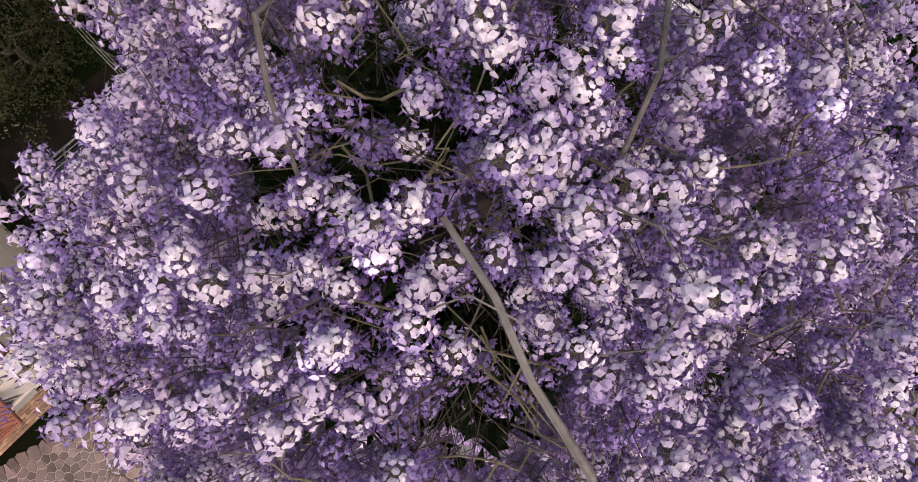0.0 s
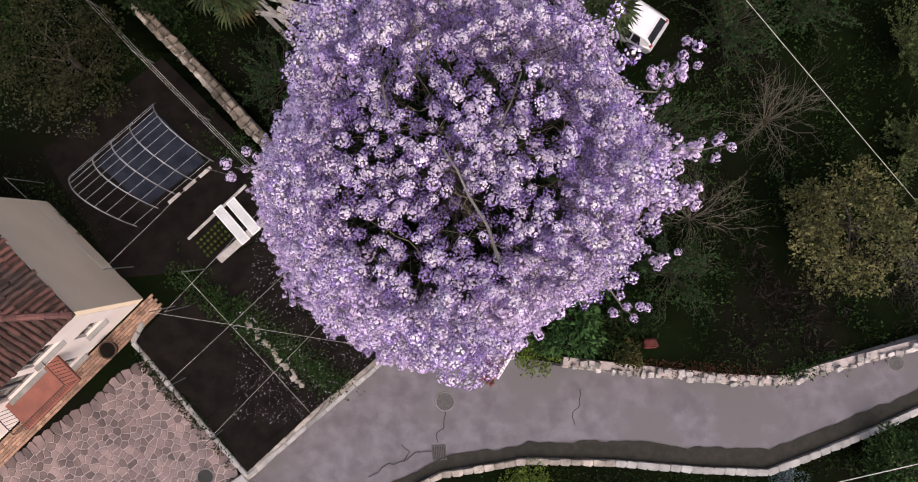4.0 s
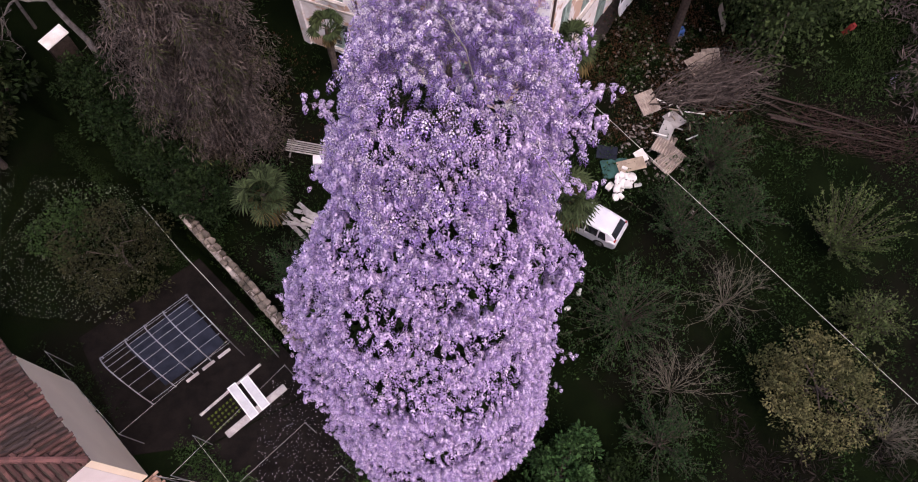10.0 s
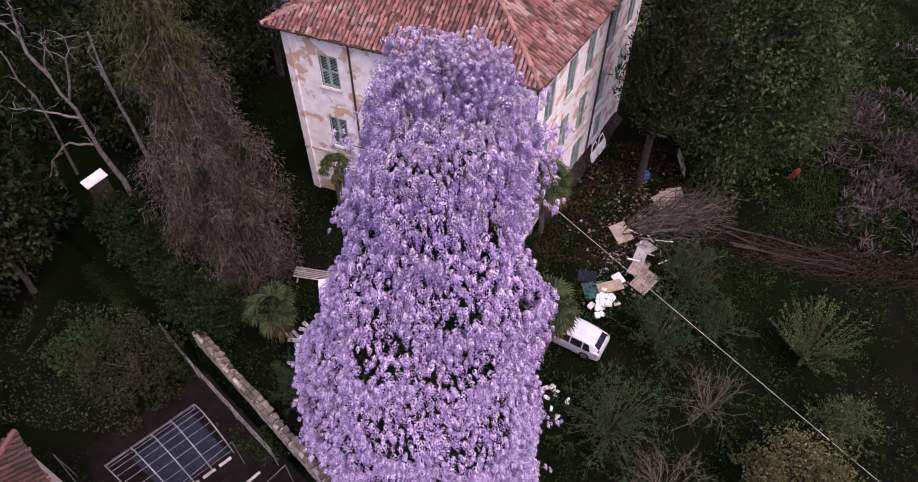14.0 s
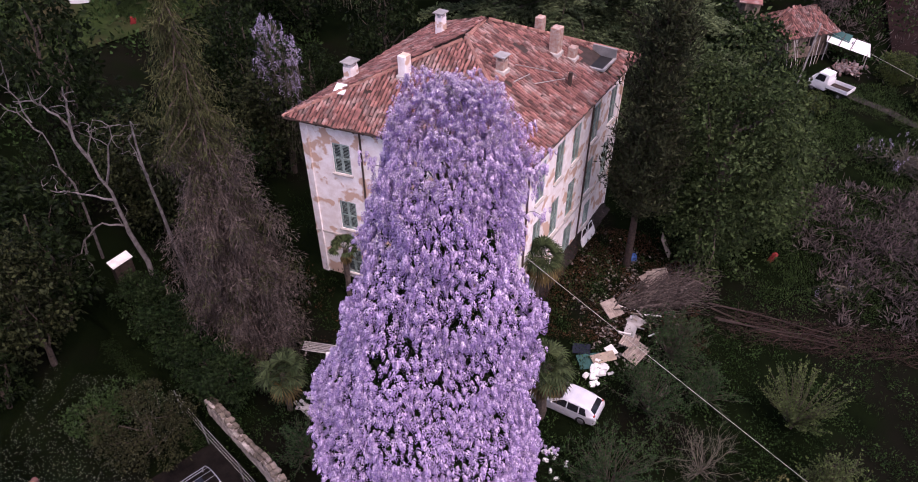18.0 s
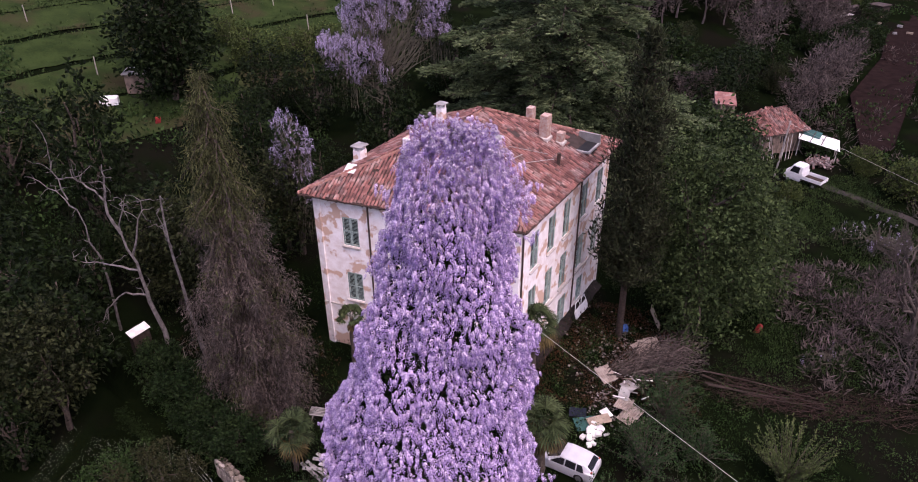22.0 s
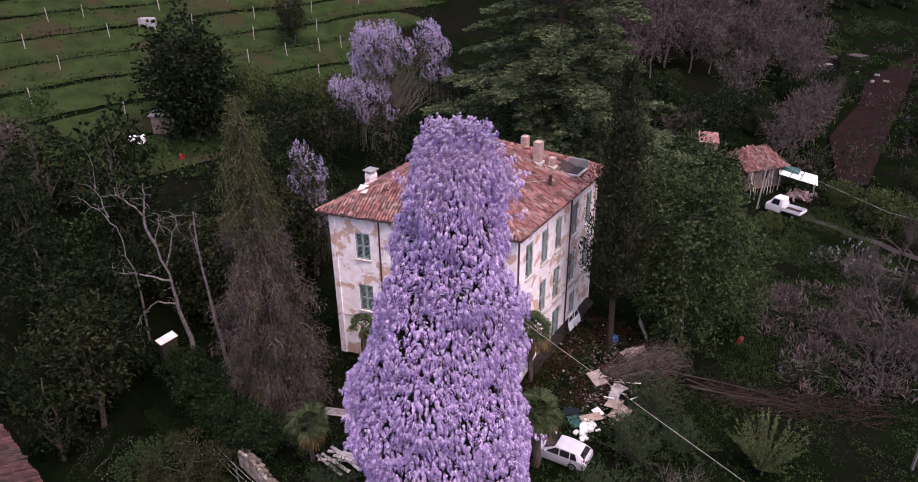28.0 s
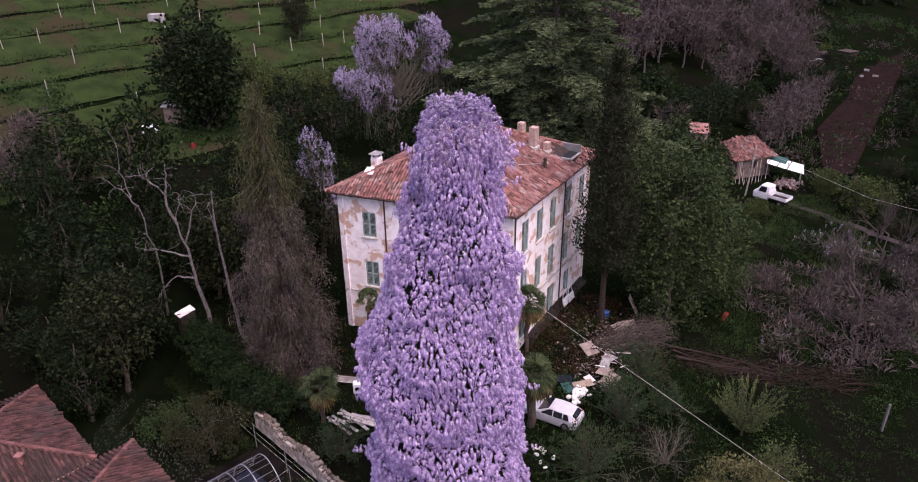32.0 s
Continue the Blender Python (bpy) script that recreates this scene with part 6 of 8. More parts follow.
for s in (-1, 1):
    for x0, x1, u0, u1 in ((-0.62, 0.26, 0.0, 0.26), (0.33, 0.98, 0.33, 0.95), (1.05, 1.5, 1.02, 1.32)):
        part("side_window", Geo().face((x0, s * 0.845, 0.86), (x1, s * 0.84, 0.87), (u1, s * 0.665, 1.235), (u0, s * 0.665, 1.235)), M_GLASS, car, local=True)
    part("wing_mirror", Geo().box((-0.6, s * 0.93, 0.98), (0.12, 0.18, 0.12), ch=0.03), M_CARPAINT, car, local=True)
    part("headlight", Geo().box((-1.86, s * 0.56, 0.64), (0.14, 0.3, 0.14), ch=0.03), M_WHITEJUNK, car, local=True)
    part("tail_light", Geo().box((1.9, s * 0.62, 0.85), (0.1, 0.16, 0.28), ch=0.02), M_RED, car, local=True)
    for x in (-1.25, 1.22):
        w = part("wheel", Geo().tube([(x, s * 0.66, 0.30), (x, s * 0.85, 0.30)], 0.30, 20), M_RUBBER, car, local=True)
        part("rim", Geo().tube([(x, s * 0.84, 0.30), (x, s * 0.865, 0.30)], 0.19, 14), M_METAL, w, local=True)
part("bumper", Geo().box((1.97, 0, 0.42), (0.1, 1.4, 0.26), ch=0.03), M_RUBBER, car, local=True)
part("bumper", Geo().box((-1.98, 0, 0.38), (0.08, 1.25, 0.2), ch=0.03), M_CARPAINT, car, local=True)


# ---- heap of rubbish beside the car ----
def on(x, y, z=0.0):
    return (x, y, gz(x, y) + z)


def sheet(name, x, y, w, l, rz, tilt, m, label, category, waves=0, lift=0.15, group="", thick=0.02):
    """A stiff sheet lying on rubble; waves: corrugations across it."""
    g = Geo()
    n = max(2, waves * 4)
    for s, z in ((1, 0.0), (-1, -thick)):
        for i in range(n):
            x0, x1 = -w / 2 + w * i / n, -w / 2 + w * (i + 1) / n
            a0, a1 = (0.03 * math.sin(2 * math.pi * waves * k / n) if waves else 0.0 for k in (i, i + 1))
            p = [(x0, -l / 2, a0 + z), (x1, -l / 2, a1 + z), (x1, l / 2, a1 + z), (x0, l / 2, a0 + z)]
            g.face(*(p if s > 0 else p[::-1]))
    t = thing(name, g, m, label, category, group)
    t.matrix_world = pose(*on(x, y, lift), tilt, R.uniform(-6, 6), rz)
    return t


M_CORR = mat("fibre_cement", (0.40, 0.33, 0.28), (0.24, 0.19, 0.16), 3, 0.9, bump=0.3)
sheet("corrugated_sheet", 8.2, 30.7, 1.1, 1.3, 30, 14, M_CORR, "tan corrugated roofing sheet lying on the rubbish heap", "sheet", 7, 0.45, "corrugated sheets")
sheet("corrugated_sheet", 9.2, 28.4, 1.0, 1.6, -25, -12, M_CORR, "tan corrugated roofing sheet lying on the rubbish heap", "sheet", 7, 0.4, "corrugated sheets")
sheet("corrugated_sheet", 9.5, 27.5, 1.1, 1.5, -40, 12, M_CORR, "long dirty corrugated sheet leaning off the heap", "sheet", 7, 0.35, "corrugated sheets")
sheet("cardboard_sheet", 7.5, 27.0, 0.7, 1.5, -70, 4, M_BOARD, "flattened brown board on the rubbish heap", "board", 0, 0.25)
sheet("black_panel", 6.2, 27.7, 1.1, 0.8, -5, 3, M_BLACKSHEET, "flat black panel lying in the grass", "panel", 0, 0.2)
sheet("tarpaulin", 6.7, 26.8, 1.5, 1.1, 15, 3, M_TEAL, "crumpled dark green tarpaulin under the rubbish", "tarpaulin", 3, 0.14)
sheet("grey_panel", 9.7, 29.9, 0.8, 1.1, 40, -10, M_GREYWOOD, "grey wooden panel on the rubbish heap", "panel", 0, 0.35)
sheet("grey_panel", 9.3, 29.2, 0.7, 1.0, -20, 16, M_CONCRETE, "light grey panel on the rubbish heap", "panel", 0, 0.4)
sheet("white_board", 8.0, 27.6, 0.6, 0.7, 35, 10, M_WHITEJUNK, "white board on the rubbish heap", "panel", 0, 0.3)
foam = [stone_shape(R, M_WHITEJUNK) for _ in range(4)]
for i in range(26):
    x, y = 7.15 + R.gauss(0, 0.38), 25.75 + R.gauss(0, 0.42)
    s = R.uniform(0.25, 0.55)
    ob = tagged(new("foam_block", R.choice(foam)), "broken white foam block in a heap beside the car", "rubbish", "white foam blocks")
    ob.matrix_world = pose(*on(x, y, 0.12 + 0.25 * R.random()), R.uniform(-30, 30), R.uniform(-30, 30), R.uniform(0, 180)) @ Matrix.Diagonal((s, s * R.uniform(0.5, 1), s * R.uniform(0.2, 0.45), 1))
for i in range(12):
    x, y = R.uniform(8.4, 10.6), R.uniform(28.5, 31)
    bar_thing("batten", (x, y), (x + R.uniform(-1.2, 1.2), y + R.uniform(-0.6, 0.6)), gz(x, y) + R.uniform(0.2, 0.5), 0.07, 0.05, R.choice([M_GREYWOOD, M_BOARD, M_WHITEJUNK]), "loose weathered batten on the rubbish heap", "batten", "loose battens")
debris_m = mat("mixed_debris", (0.22, 0.19, 0.175), (0.06, 0.045, 0.040), 6, 0.9, bump=0.4, island=0.6, fine=9)
dv = []
drng = np.random.default_rng(9)
cubv = np.array([(a, b, c) for c in (-0.5, 0.5) for a, b in ((-0.5, -0.5), (0.5, -0.5), (0.5, 0.5), (-0.5, 0.5))]) * np.array([1, 0.7, 0.25])
cubf = np.array([(3, 2, 1, 0), (4, 5, 6, 7), (0, 1, 5, 4), (1, 2, 6, 5), (2, 3, 7, 6), (3, 0, 4, 7)])
cen = np.concatenate([drng.normal((8.3, 28.8), (1.0, 1.4), (170, 2)), drng.normal((10.6, 33.6), (1.4, 1.8), (420, 2)), drng.normal((7.2, 34.5), (1.6, 2.6), (260, 2)), drng.normal((8.4, 29.2), (1.5, 2.0), (260, 2))])
cen = np.column_stack([cen, ground_z(cen[:, 0], cen[:, 1]) + 0.08])
up = unit(drng, len(cen)) * 0.5 + np.array([0, 0, 1.0])
thing("debris", np_mesh("debris", *scatter(cubv, cubf, cen, up, 0.04 + 0.18 * drng.random(len(cen)) ** 2.4, drng), debris_m), None, "scattered broken rubbish and rubble on the ground", "rubbish", kind="stuff")
machine = empty("washing_machine", on(-9.0, 25.0), "old white washing machine with dark round door", "washing machine", rz=12)
part("body", Geo().box((0, 0, 0.42), (0.58, 0.55, 0.84), ch=0.03), M_WHITE, machine, local=True)
part("door", Geo().tube([(0, -0.285, 0.45), (0, -0.30, 0.45)], 0.17, 16), M_GLASS, machine, local=True)
for i in range(11):
    s = R.uniform(0.15, 0.38)
    ob = tagged(new("foam_block", R.choice(foam)), "broken white foam block at the foot of the wisteria", "rubbish", "white foam blocks")
    x, y = 4.2 + R.gauss(0, 0.4), 19.6 + R.gauss(0, 0.35)
    ob.matrix_world = pose(*on(x, y, 0.08), R.uniform(-25, 25), R.uniform(-25, 25), R.uniform(0, 180)) @ Matrix.Diagonal((s, s * R.uniform(0.5, 1), s * 0.3, 1))
bag = thing("blue_bag", stone_shape(R, M_BLUE), None, "small blue plastic bag on the rubble", "bag")
bag.matrix_world = pose(*on(10.0, 35.9, 0.25), 0, 0, 20) @ Matrix.Diagonal((0.5, 0.45, 0.5, 1))
for i, (x, y, rz) in enumerate(((11.4, 33.4, 20), (11.0, 33.0, 35), (11.8, 33.8, 10), (12.4, 37.0, 75))):
    sheet("corrugated_sheet", x, y, 1.0, 1.8, rz, 12 if i < 3 else 62, M_CORR, "grey corrugated sheet in the yard behind the heap", "sheet", 6, 0.5 if i < 3 else 0.9, "corrugated sheets")

# bank of rubble and earth along the villa's foot
bank = Geo()
dd = (VC - VB).normalized()
nn = Vector((dd.y, -dd.x, 0))
prev = None
for i in range(31):
    line = []
    for k, (o_, h_) in enumerate(((-0.1, 0.42), (0.15, 0.34), (0.35, 0.22), (0.6, 0.08), (0.9, -0.15))):
        q = VB + dd * (2.5 + 11.6 * i / 30) + nn * (o_ + 0.15 * noise.noise((i * 0.4, k, 0)))
        line.append((q.x, q.y, gz(q.x, q.y) + h_ * (0.85 + 0.35 * noise.noise((i * 0.5, k * 0.7, 3)))))
    if prev:
        for k in range(4):
            bank.face(prev[k], prev[k + 1], line[k + 1], line[k])
    prev = line
thing("rubble_bank", bank, mat("litter_earth", (0.028, 0.020, 0.017), (0.012, 0.009, 0.008), 4, 0.95, bump=1.0, fine=16, col3=(0.06, 0.05, 0.045), stain=(1.2, 0.60, 0.66)), "bank of earth and rubble along the foot of the villa", "earth bank", kind="structure")
# white car doors leaning on the villa wall
for (x, y, rz) in ((6.75, 37.0, 64), (7.25, 38.0, 64)):
    t = empty("salvaged_door", on(x, y, 0.12), "white scrap car door leaning against the villa wall", "car door", "scrap car doors", rz=rz)
    g = Geo()
    g.prism([(-0.55, -0.06), (0.5, -0.06), (0.5, 0.06), (-0.55, 0.06)], 0, 0.62)
    tilt = pose(0, 0, 0, -16)
    g.v = [tuple(tilt @ Vector(v)) for v in g.v]
    part("panel", g, M_WHITE, t, local=True)
    fr = Geo().tube([tilt @ Vector(p) for p in ((-0.52, 0, 0.6), (-0.2, 0, 1.12), (0.35, 0, 1.15), (0.48, 0, 0.6))], 0.035, 6)
    part("window_frame", fr, M_WHITE, t, local=True)

# ---- palms ----
def palm(at, h, n, label, seed, r=1.15, dry=12, trunk=0.16):
    rng = np.random.default_rng(seed)
    t = empty("fan_palm", on(*at), label, "palm", "fan palms")
    part("trunk", Geo().tube(limb_path(rng, (0, 0, -0.3), (0.1, 0, h), 0.05, 6), [trunk * k for k in (1.1, 1, 1.1, 1.25, 1.3, 0.8)], 9), M_BARK, t, local=True)

    def fronds(k, lo, hi, name, m):
        for i in range(k):
            w = rng.uniform(0, 2 * math.pi)
            el = rng.uniform(lo, hi)
            d = np.array([math.cos(w) * math.cos(el), math.sin(w) * math.cos(el), math.sin(el)])
            side = np.array([-math.sin(w), math.cos(w), 0])
            up_ = np.cross(d, side) * -1
            L = r * rng.uniform(0.8, 1.1)
            o = np.array([0.1, 0, h]) + d * 0.1
            g = Geo().tube([tuple(o), tuple(o + d * L * 0.5)], [0.018, 0.012], 3, False)
            c = o + d * L * 0.5
            for a in np.linspace(-1.9, 1.9, 15):
                e = d * math.cos(a) + side * math.sin(a) + np.array([0, 0, -0.18])
                s = np.cross(e, up_)
                s /= np.linalg.norm(s)
                tip = c + e * L * 0.55 * (1 - 0.12 * abs(a)) + np.array([0, 0, -0.12 * L])
                midp = c + e * L * 0.33
                g.face(tuple(c), tuple(midp + s * 0.05), tuple(tip), tuple(midp - s * 0.05))
            part(name, g, m, t, local=True)

    fronds(n, -0.25, 1.3, "frond", M_L_PALM)
    fronds(dry, -1.3, -0.5, "dry_frond", M_L_PALMDRY)
    return t


palm((-10.6, 21.4), 3.2, 24, "fan palm with green fronds beside the wisteria", 1, 1.5)
palm((3.3, 30.6), 4.5, 34, "fan palm with yellowing skirt beside the villa wall", 2, 1.55, 22)
palm((3.6, 22.5), 4.3, 36, "tall shaggy fan palm with dry skirt beside the car", 3, 1.6, 40, 0.28)
palm((-9.1, 30.6), 4.0, 18, "young fan palm against the villa facade", 4, 1.0, 4)

# ---- wood piles left of the wisteria ----
for i in range(9):
    x, y, rz = -9.3 + 0.22 * i + R.uniform(-0.1, 0.1), 21.5 + R.uniform(-0.3, 0.3), -22 + R.uniform(-24, 24)
    dx, dy = 1.3 * math.cos(radians(rz)), 1.3 * math.sin(radians(rz))
    bar_thing("old_plank", (x - dx, y - dy + 0.16 * (i % 5) - 0.3), (x + dx, y + dy + 0.16 * (i % 5) - 0.3), gz(x, y) + 0.15 + 0.06 * (i // 2), 0.22, 0.05, M_GREYWOOD, "bleached old plank in a loose stack", "plank", "stacked planks")
for i in range(6):
    y = 25.4 + 0.13 * i
    bar_thing("slat", (-11.0, y + 0.2), (-8.6, y), gz(-10, 25.5) + 0.35, 0.07, 0.05, M_GREYWOOD, "pale slat of a fallen wooden rack", "slat", "fallen rack slats")
for x in (-10.7, -9.0):
    bar_thing("rack_beam", (x, 25.2), (x, 26.4), gz(-10, 25.5) + 0.26, 0.08, 0.08, M_GREYWOOD, "cross beam under the fallen wooden rack", "beam", "rack beams")

# ---- overhead cables ----
thing("cable", Geo().tube([Vector((11.36, 20.77, 4.32)) + Vector((0.807, -0.499, -0.316)) * s + Vector((0, 0, 0.0005 * (s - 4) ** 2)) for s in np.linspace(-11.5, 21, 14)], 0.011, 5), M_WIRE, "pale overhead cable slanting from the villa across the meadow", "cable")
thing("cable", Geo().tube([(4, 1.3, 3.2), (9.63, 3.46, 3.0), (18.72, 6.89, 3.0), (30, 11.2, 3.3)], 0.022, 5), M_WIRE, "pale overhead cable crossing the lower lane wall", "cable")

# ---- shrubs by the lane and in the meadow ----
leafy_tree("laurel_bush", (4.4, 10.7), 3.2, 2.1, leafmat("leaf_laurel", (0.030, 0.070, 0.022), (0.048, 0.095, 0.030)), "glossy green laurel bush behind the roadside wall", 90, 60, 0.22, 11, 0.08, low=0.02, clump_r=0.4, category="bush")
leafy_tree("green_bush", (6.6, 10.6), 2.2, 1.4, M_L_DARK, "dark green bush behind the roadside wall", 60, 50, 0.18, 12, 0.06, low=0.02, clump_r=0.4, category="bush")
leafy_tree("yellow_bush", (3.5, 8.7), 1.5, 0.95, M_L_LIME, "yellow-green bush hanging over the lane", 50, 60, 0.12, 13, 0.04, low=0.02, clump_r=0.3, category="bush")
leafy_tree("yellow_bush", (7.6, 9.0), 1.2, 0.7, M_L_OLIVE, "small yellowish bush on the wall top", 30, 50, 0.12, 14, 0.04, low=0.02, clump_r=0.25, category="bush")
leafy_tree("golden_tree", (15.6, 15.6), 4.6, 2.8, leafmat("leaf_golden", (0.155, 0.142, 0.062), (0.070, 0.075, 0.030)), "small tree with yellow-green spring leaves", 210, 60, 0.15, 18, 0.12, low=0.1, clump_r=0.42)
leafy_tree("yellow_bush", (4.3, 2.4), 1.9, 1.2, M_L_LIME, "yellow-green bush below the parapet", 60, 60, 0.13, 20, 0.05, low=0.02, clump_r=0.32, category="bush")
leafy_tree("green_bush", (20.7, 5.6), 3.0, 2.0, M_L_MID, "dense green bush below the parapet", 90, 60, 0.18, 21, 0.06, low=0.02, clump_r=0.4, category="bush")
leafy_tree("blue_bush", (16.2, 4.2), 1.1, 0.7, leafmat("leaf_blue", (0.10, 0.13, 0.14), (0.07, 0.09, 0.10)), "small blue-grey shrub below the parapet", 40, 40, 0.12, 22, 0.04, low=0.02, clump_r=0.25, category="bush")


M_L_YOUNG = leafmat("leaf_young", (0.10, 0.125, 0.045), (0.065, 0.09, 0.032))


def wand_bush(at, h, r, n, label, seed, m):
    """A young tree of upright wands set with small leaves."""
    rng = np.random.default_rng(seed)
    t = empty("young_tree", on(*at), label, "tree")
    g, spots, ways = Geo(), [], []
    for i in range(n):
        w = rng.uniform(0, 2 * math.pi)
        e = np.array([math.cos(w) * r * rng.uniform(0.3, 1), math.sin(w) * r * rng.uniform(0.3, 1), h * rng.uniform(0.5, 1)])
        path = limb_path(rng, (0, 0, 0.4), e, 0.06, 5)
        g.tube(path, [0.03, 0.024, 0.018, 0.012, 0.005], 4, False)
        for k in range(110):
            f = rng.uniform(0.2, 1.02)
            spots.append(np.array([0, 0, 0.4]) + (e - np.array([0, 0, 0.4])) * f + rng.normal(0, 0.055, 3))
            ways.append(e / np.linalg.norm(e) + rng.normal(0, 0.5, 3))
    part("trunk", Geo().tube([(0, 0, -0.2), (0, 0, 0.5)], [0.09, 0.07], 7), M_BARK, t, local=True)
    part("wand_growth", g, M_BARK, t, local=True)["kind"] = "stuff"
    part("foliage", np_mesh("foliage", *scatter(LEAF_V, LEAF_F, np.array(spots), np.array(ways), rng.uniform(0.08, 0.15, len(spots)), rng), m), None, t, local=True)["kind"] = "stuff"


def twig_bush(at, r, h, n, label, seed):
    """A leafless shrub: arching stems from one base, each with side twigs."""
    rng = np.random.default_rng(seed)
    t = empty("bare_shrub", on(*at), label, "bush", "bare shrubs")
    stems, twigs = Geo(), Geo()
    for i in range(n):
        w, q = rng.uniform(0, 2 * math.pi), rng.uniform(0.35, 1.0)
        e = np.array([math.cos(w) * r * q, math.sin(w) * r * q, h * rng.uniform(0.35, 1.0) * (1.15 - 0.6 * q)])
        bend = np.array([rng.normal(0, 0.5), rng.normal(0, 0.5), 0.4 * h])
        path = [tuple(e * s + bend * s * (1 - s) * 2 + rng.normal(0, 0.06, 3) * (s > 0)) for s in np.linspace(0, 1, 7)]
        k = rng.uniform(0.4, 1.0)
        stems.tube(path, [k * d for d in (0.024, 0.020, 0.017, 0.013, 0.010, 0.007, 0.003)], 4, False)
        for j in range(9):
            a = np.array(path[rng.integers(2, 6)])
            b = a + rng.normal(0, 0.35, 3) + e / np.linalg.norm(e) * rng.uniform(0.2, 0.6)
            twigs.tube(limb_path(rng, a, b, 0.04, 4), [0.008, 0.006, 0.004, 0.002], 3, False)
    part("stem_growth", stems, M_TWIG, t, local=True)["kind"] = "stuff"
    part("twig_growth", twigs, M_TWIG, t, local=True)["kind"] = "stuff"


def frond_bush(name, at, h, r, n, label, seed, m, leaf=0.12, twigs=9, per=9, category="bush"):
    """A spreading bush: arching stems from the ground, side twigs, and leaves along the twigs."""
    rng = np.random.default_rng(seed)
    t = empty(name, on(*at), label, category)
    g, spots, ways = Geo(), [], []
    for i in range(n):
        w, q = rng.uniform(0, 2 * math.pi), rng.uniform(0.25, 1.0)
        e = np.array([math.cos(w) * r * q, math.sin(w) * r * q, h * (1.08 - 0.75 * q ** 1.6) * rng.uniform(0.65, 1.1)])
        pts = [np.array([e[0] * x, e[1] * x, e[2] * (1.6 * x - 0.6 * x * x)]) + rng.normal(0, 0.05, 3) * (x > 0) for x in np.linspace(0, 1, 6)]
        g.tube([tuple(p) for p in pts], [0.03, 0.025, 0.02, 0.014, 0.009, 0.004], 4, False)
        for j in range(twigs):
            a = pts[rng.integers(2, 6)]
            d = e / np.linalg.norm(e) * 0.8 + rng.normal(0, 0.55, 3)
            d /= np.linalg.norm(d)
            l = rng.uniform(0.3, 0.85)
            g.tube([tuple(a), tuple(a + d * l)], [0.008, 0.003], 3, False)
            x = rng.uniform(0.1, 1.05, per)[:, None]
            spots.append(a + d * l * x + rng.normal(0, 0.05, (per, 3)))
            ways.append(d + rng.normal(0, 0.7, (per, 3)))
    spots, ways = np.concatenate(spots), np.concatenate(ways)
    part("stem_growth", g, M_BARK, t, local=True)["kind"] = "stuff"
    part("foliage", np_mesh("foliage", *scatter(LEAF_V, LEAF_F, spots, ways, rng.uniform(0.6, 1.3, len(spots)) * leaf, rng), m), None, t, local=True)["kind"] = "stuff"
    return t


M_L_BUSH = leafmat("leaf_bush", (0.020, 0.046, 0.016), (0.033, 0.064, 0.022))
frond_bush("green_bush", (7.2, 18.2), 3.6, 3.0, 70, "spreading green bush in the meadow", 15, M_L_BUSH)
frond_bush("green_bush", (9.8, 23.4), 3.2, 2.6, 60, "dark green bush beside the car", 16, M_L_BUSH)
frond_bush("green_bush", (11.6, 27.6), 3.4, 2.5, 60, "dark leafy bush behind the rubbish heap", 17, M_L_BUSH)
frond_bush("green_bush", (13.4, 24.8), 2.0, 1.8, 34, "low dark bush in the meadow", 18, M_L_BUSH)
frond_bush("green_bush", (19.2, 19.6), 2.6, 1.6, 40, "small green tree at the meadow's edge", 19, M_L_YOUNG, 0.14, 9, 10)
frond_bush("green_bush", (9.0, 12.6), 2.2, 2.0, 40, "straggling green bush behind the roadside wall", 24, M_L_BUSH)
frond_bush("bramble_bush", (-8.6, 18.6), 1.9, 1.9, 40, "tangled green brambles behind the ruined wall", 25, M_L_BUSH)
frond_bush("bramble_bush", (-11.6, 22.8), 1.6, 1.6, 34, "tangled green brambles beside the wood stack", 26, M_L_BUSH)
wand_bush((18.2, 23.8), 4.2, 2.9, 64, "young tree with upright light green wands", 31, M_L_YOUNG)
twig_bush((12.2, 19.8), 2.9, 2.4, 36, "leafless tangled grey shrub in the meadow", 32)
twig_bush((9.6, 15.2), 2.9, 2.4, 36, "leafless tangled grey shrub in the meadow", 33)
twig_bush((19.8, 14.2), 2.0, 2.0, 36, "leafless grey shrub near the lane's bend", 34)


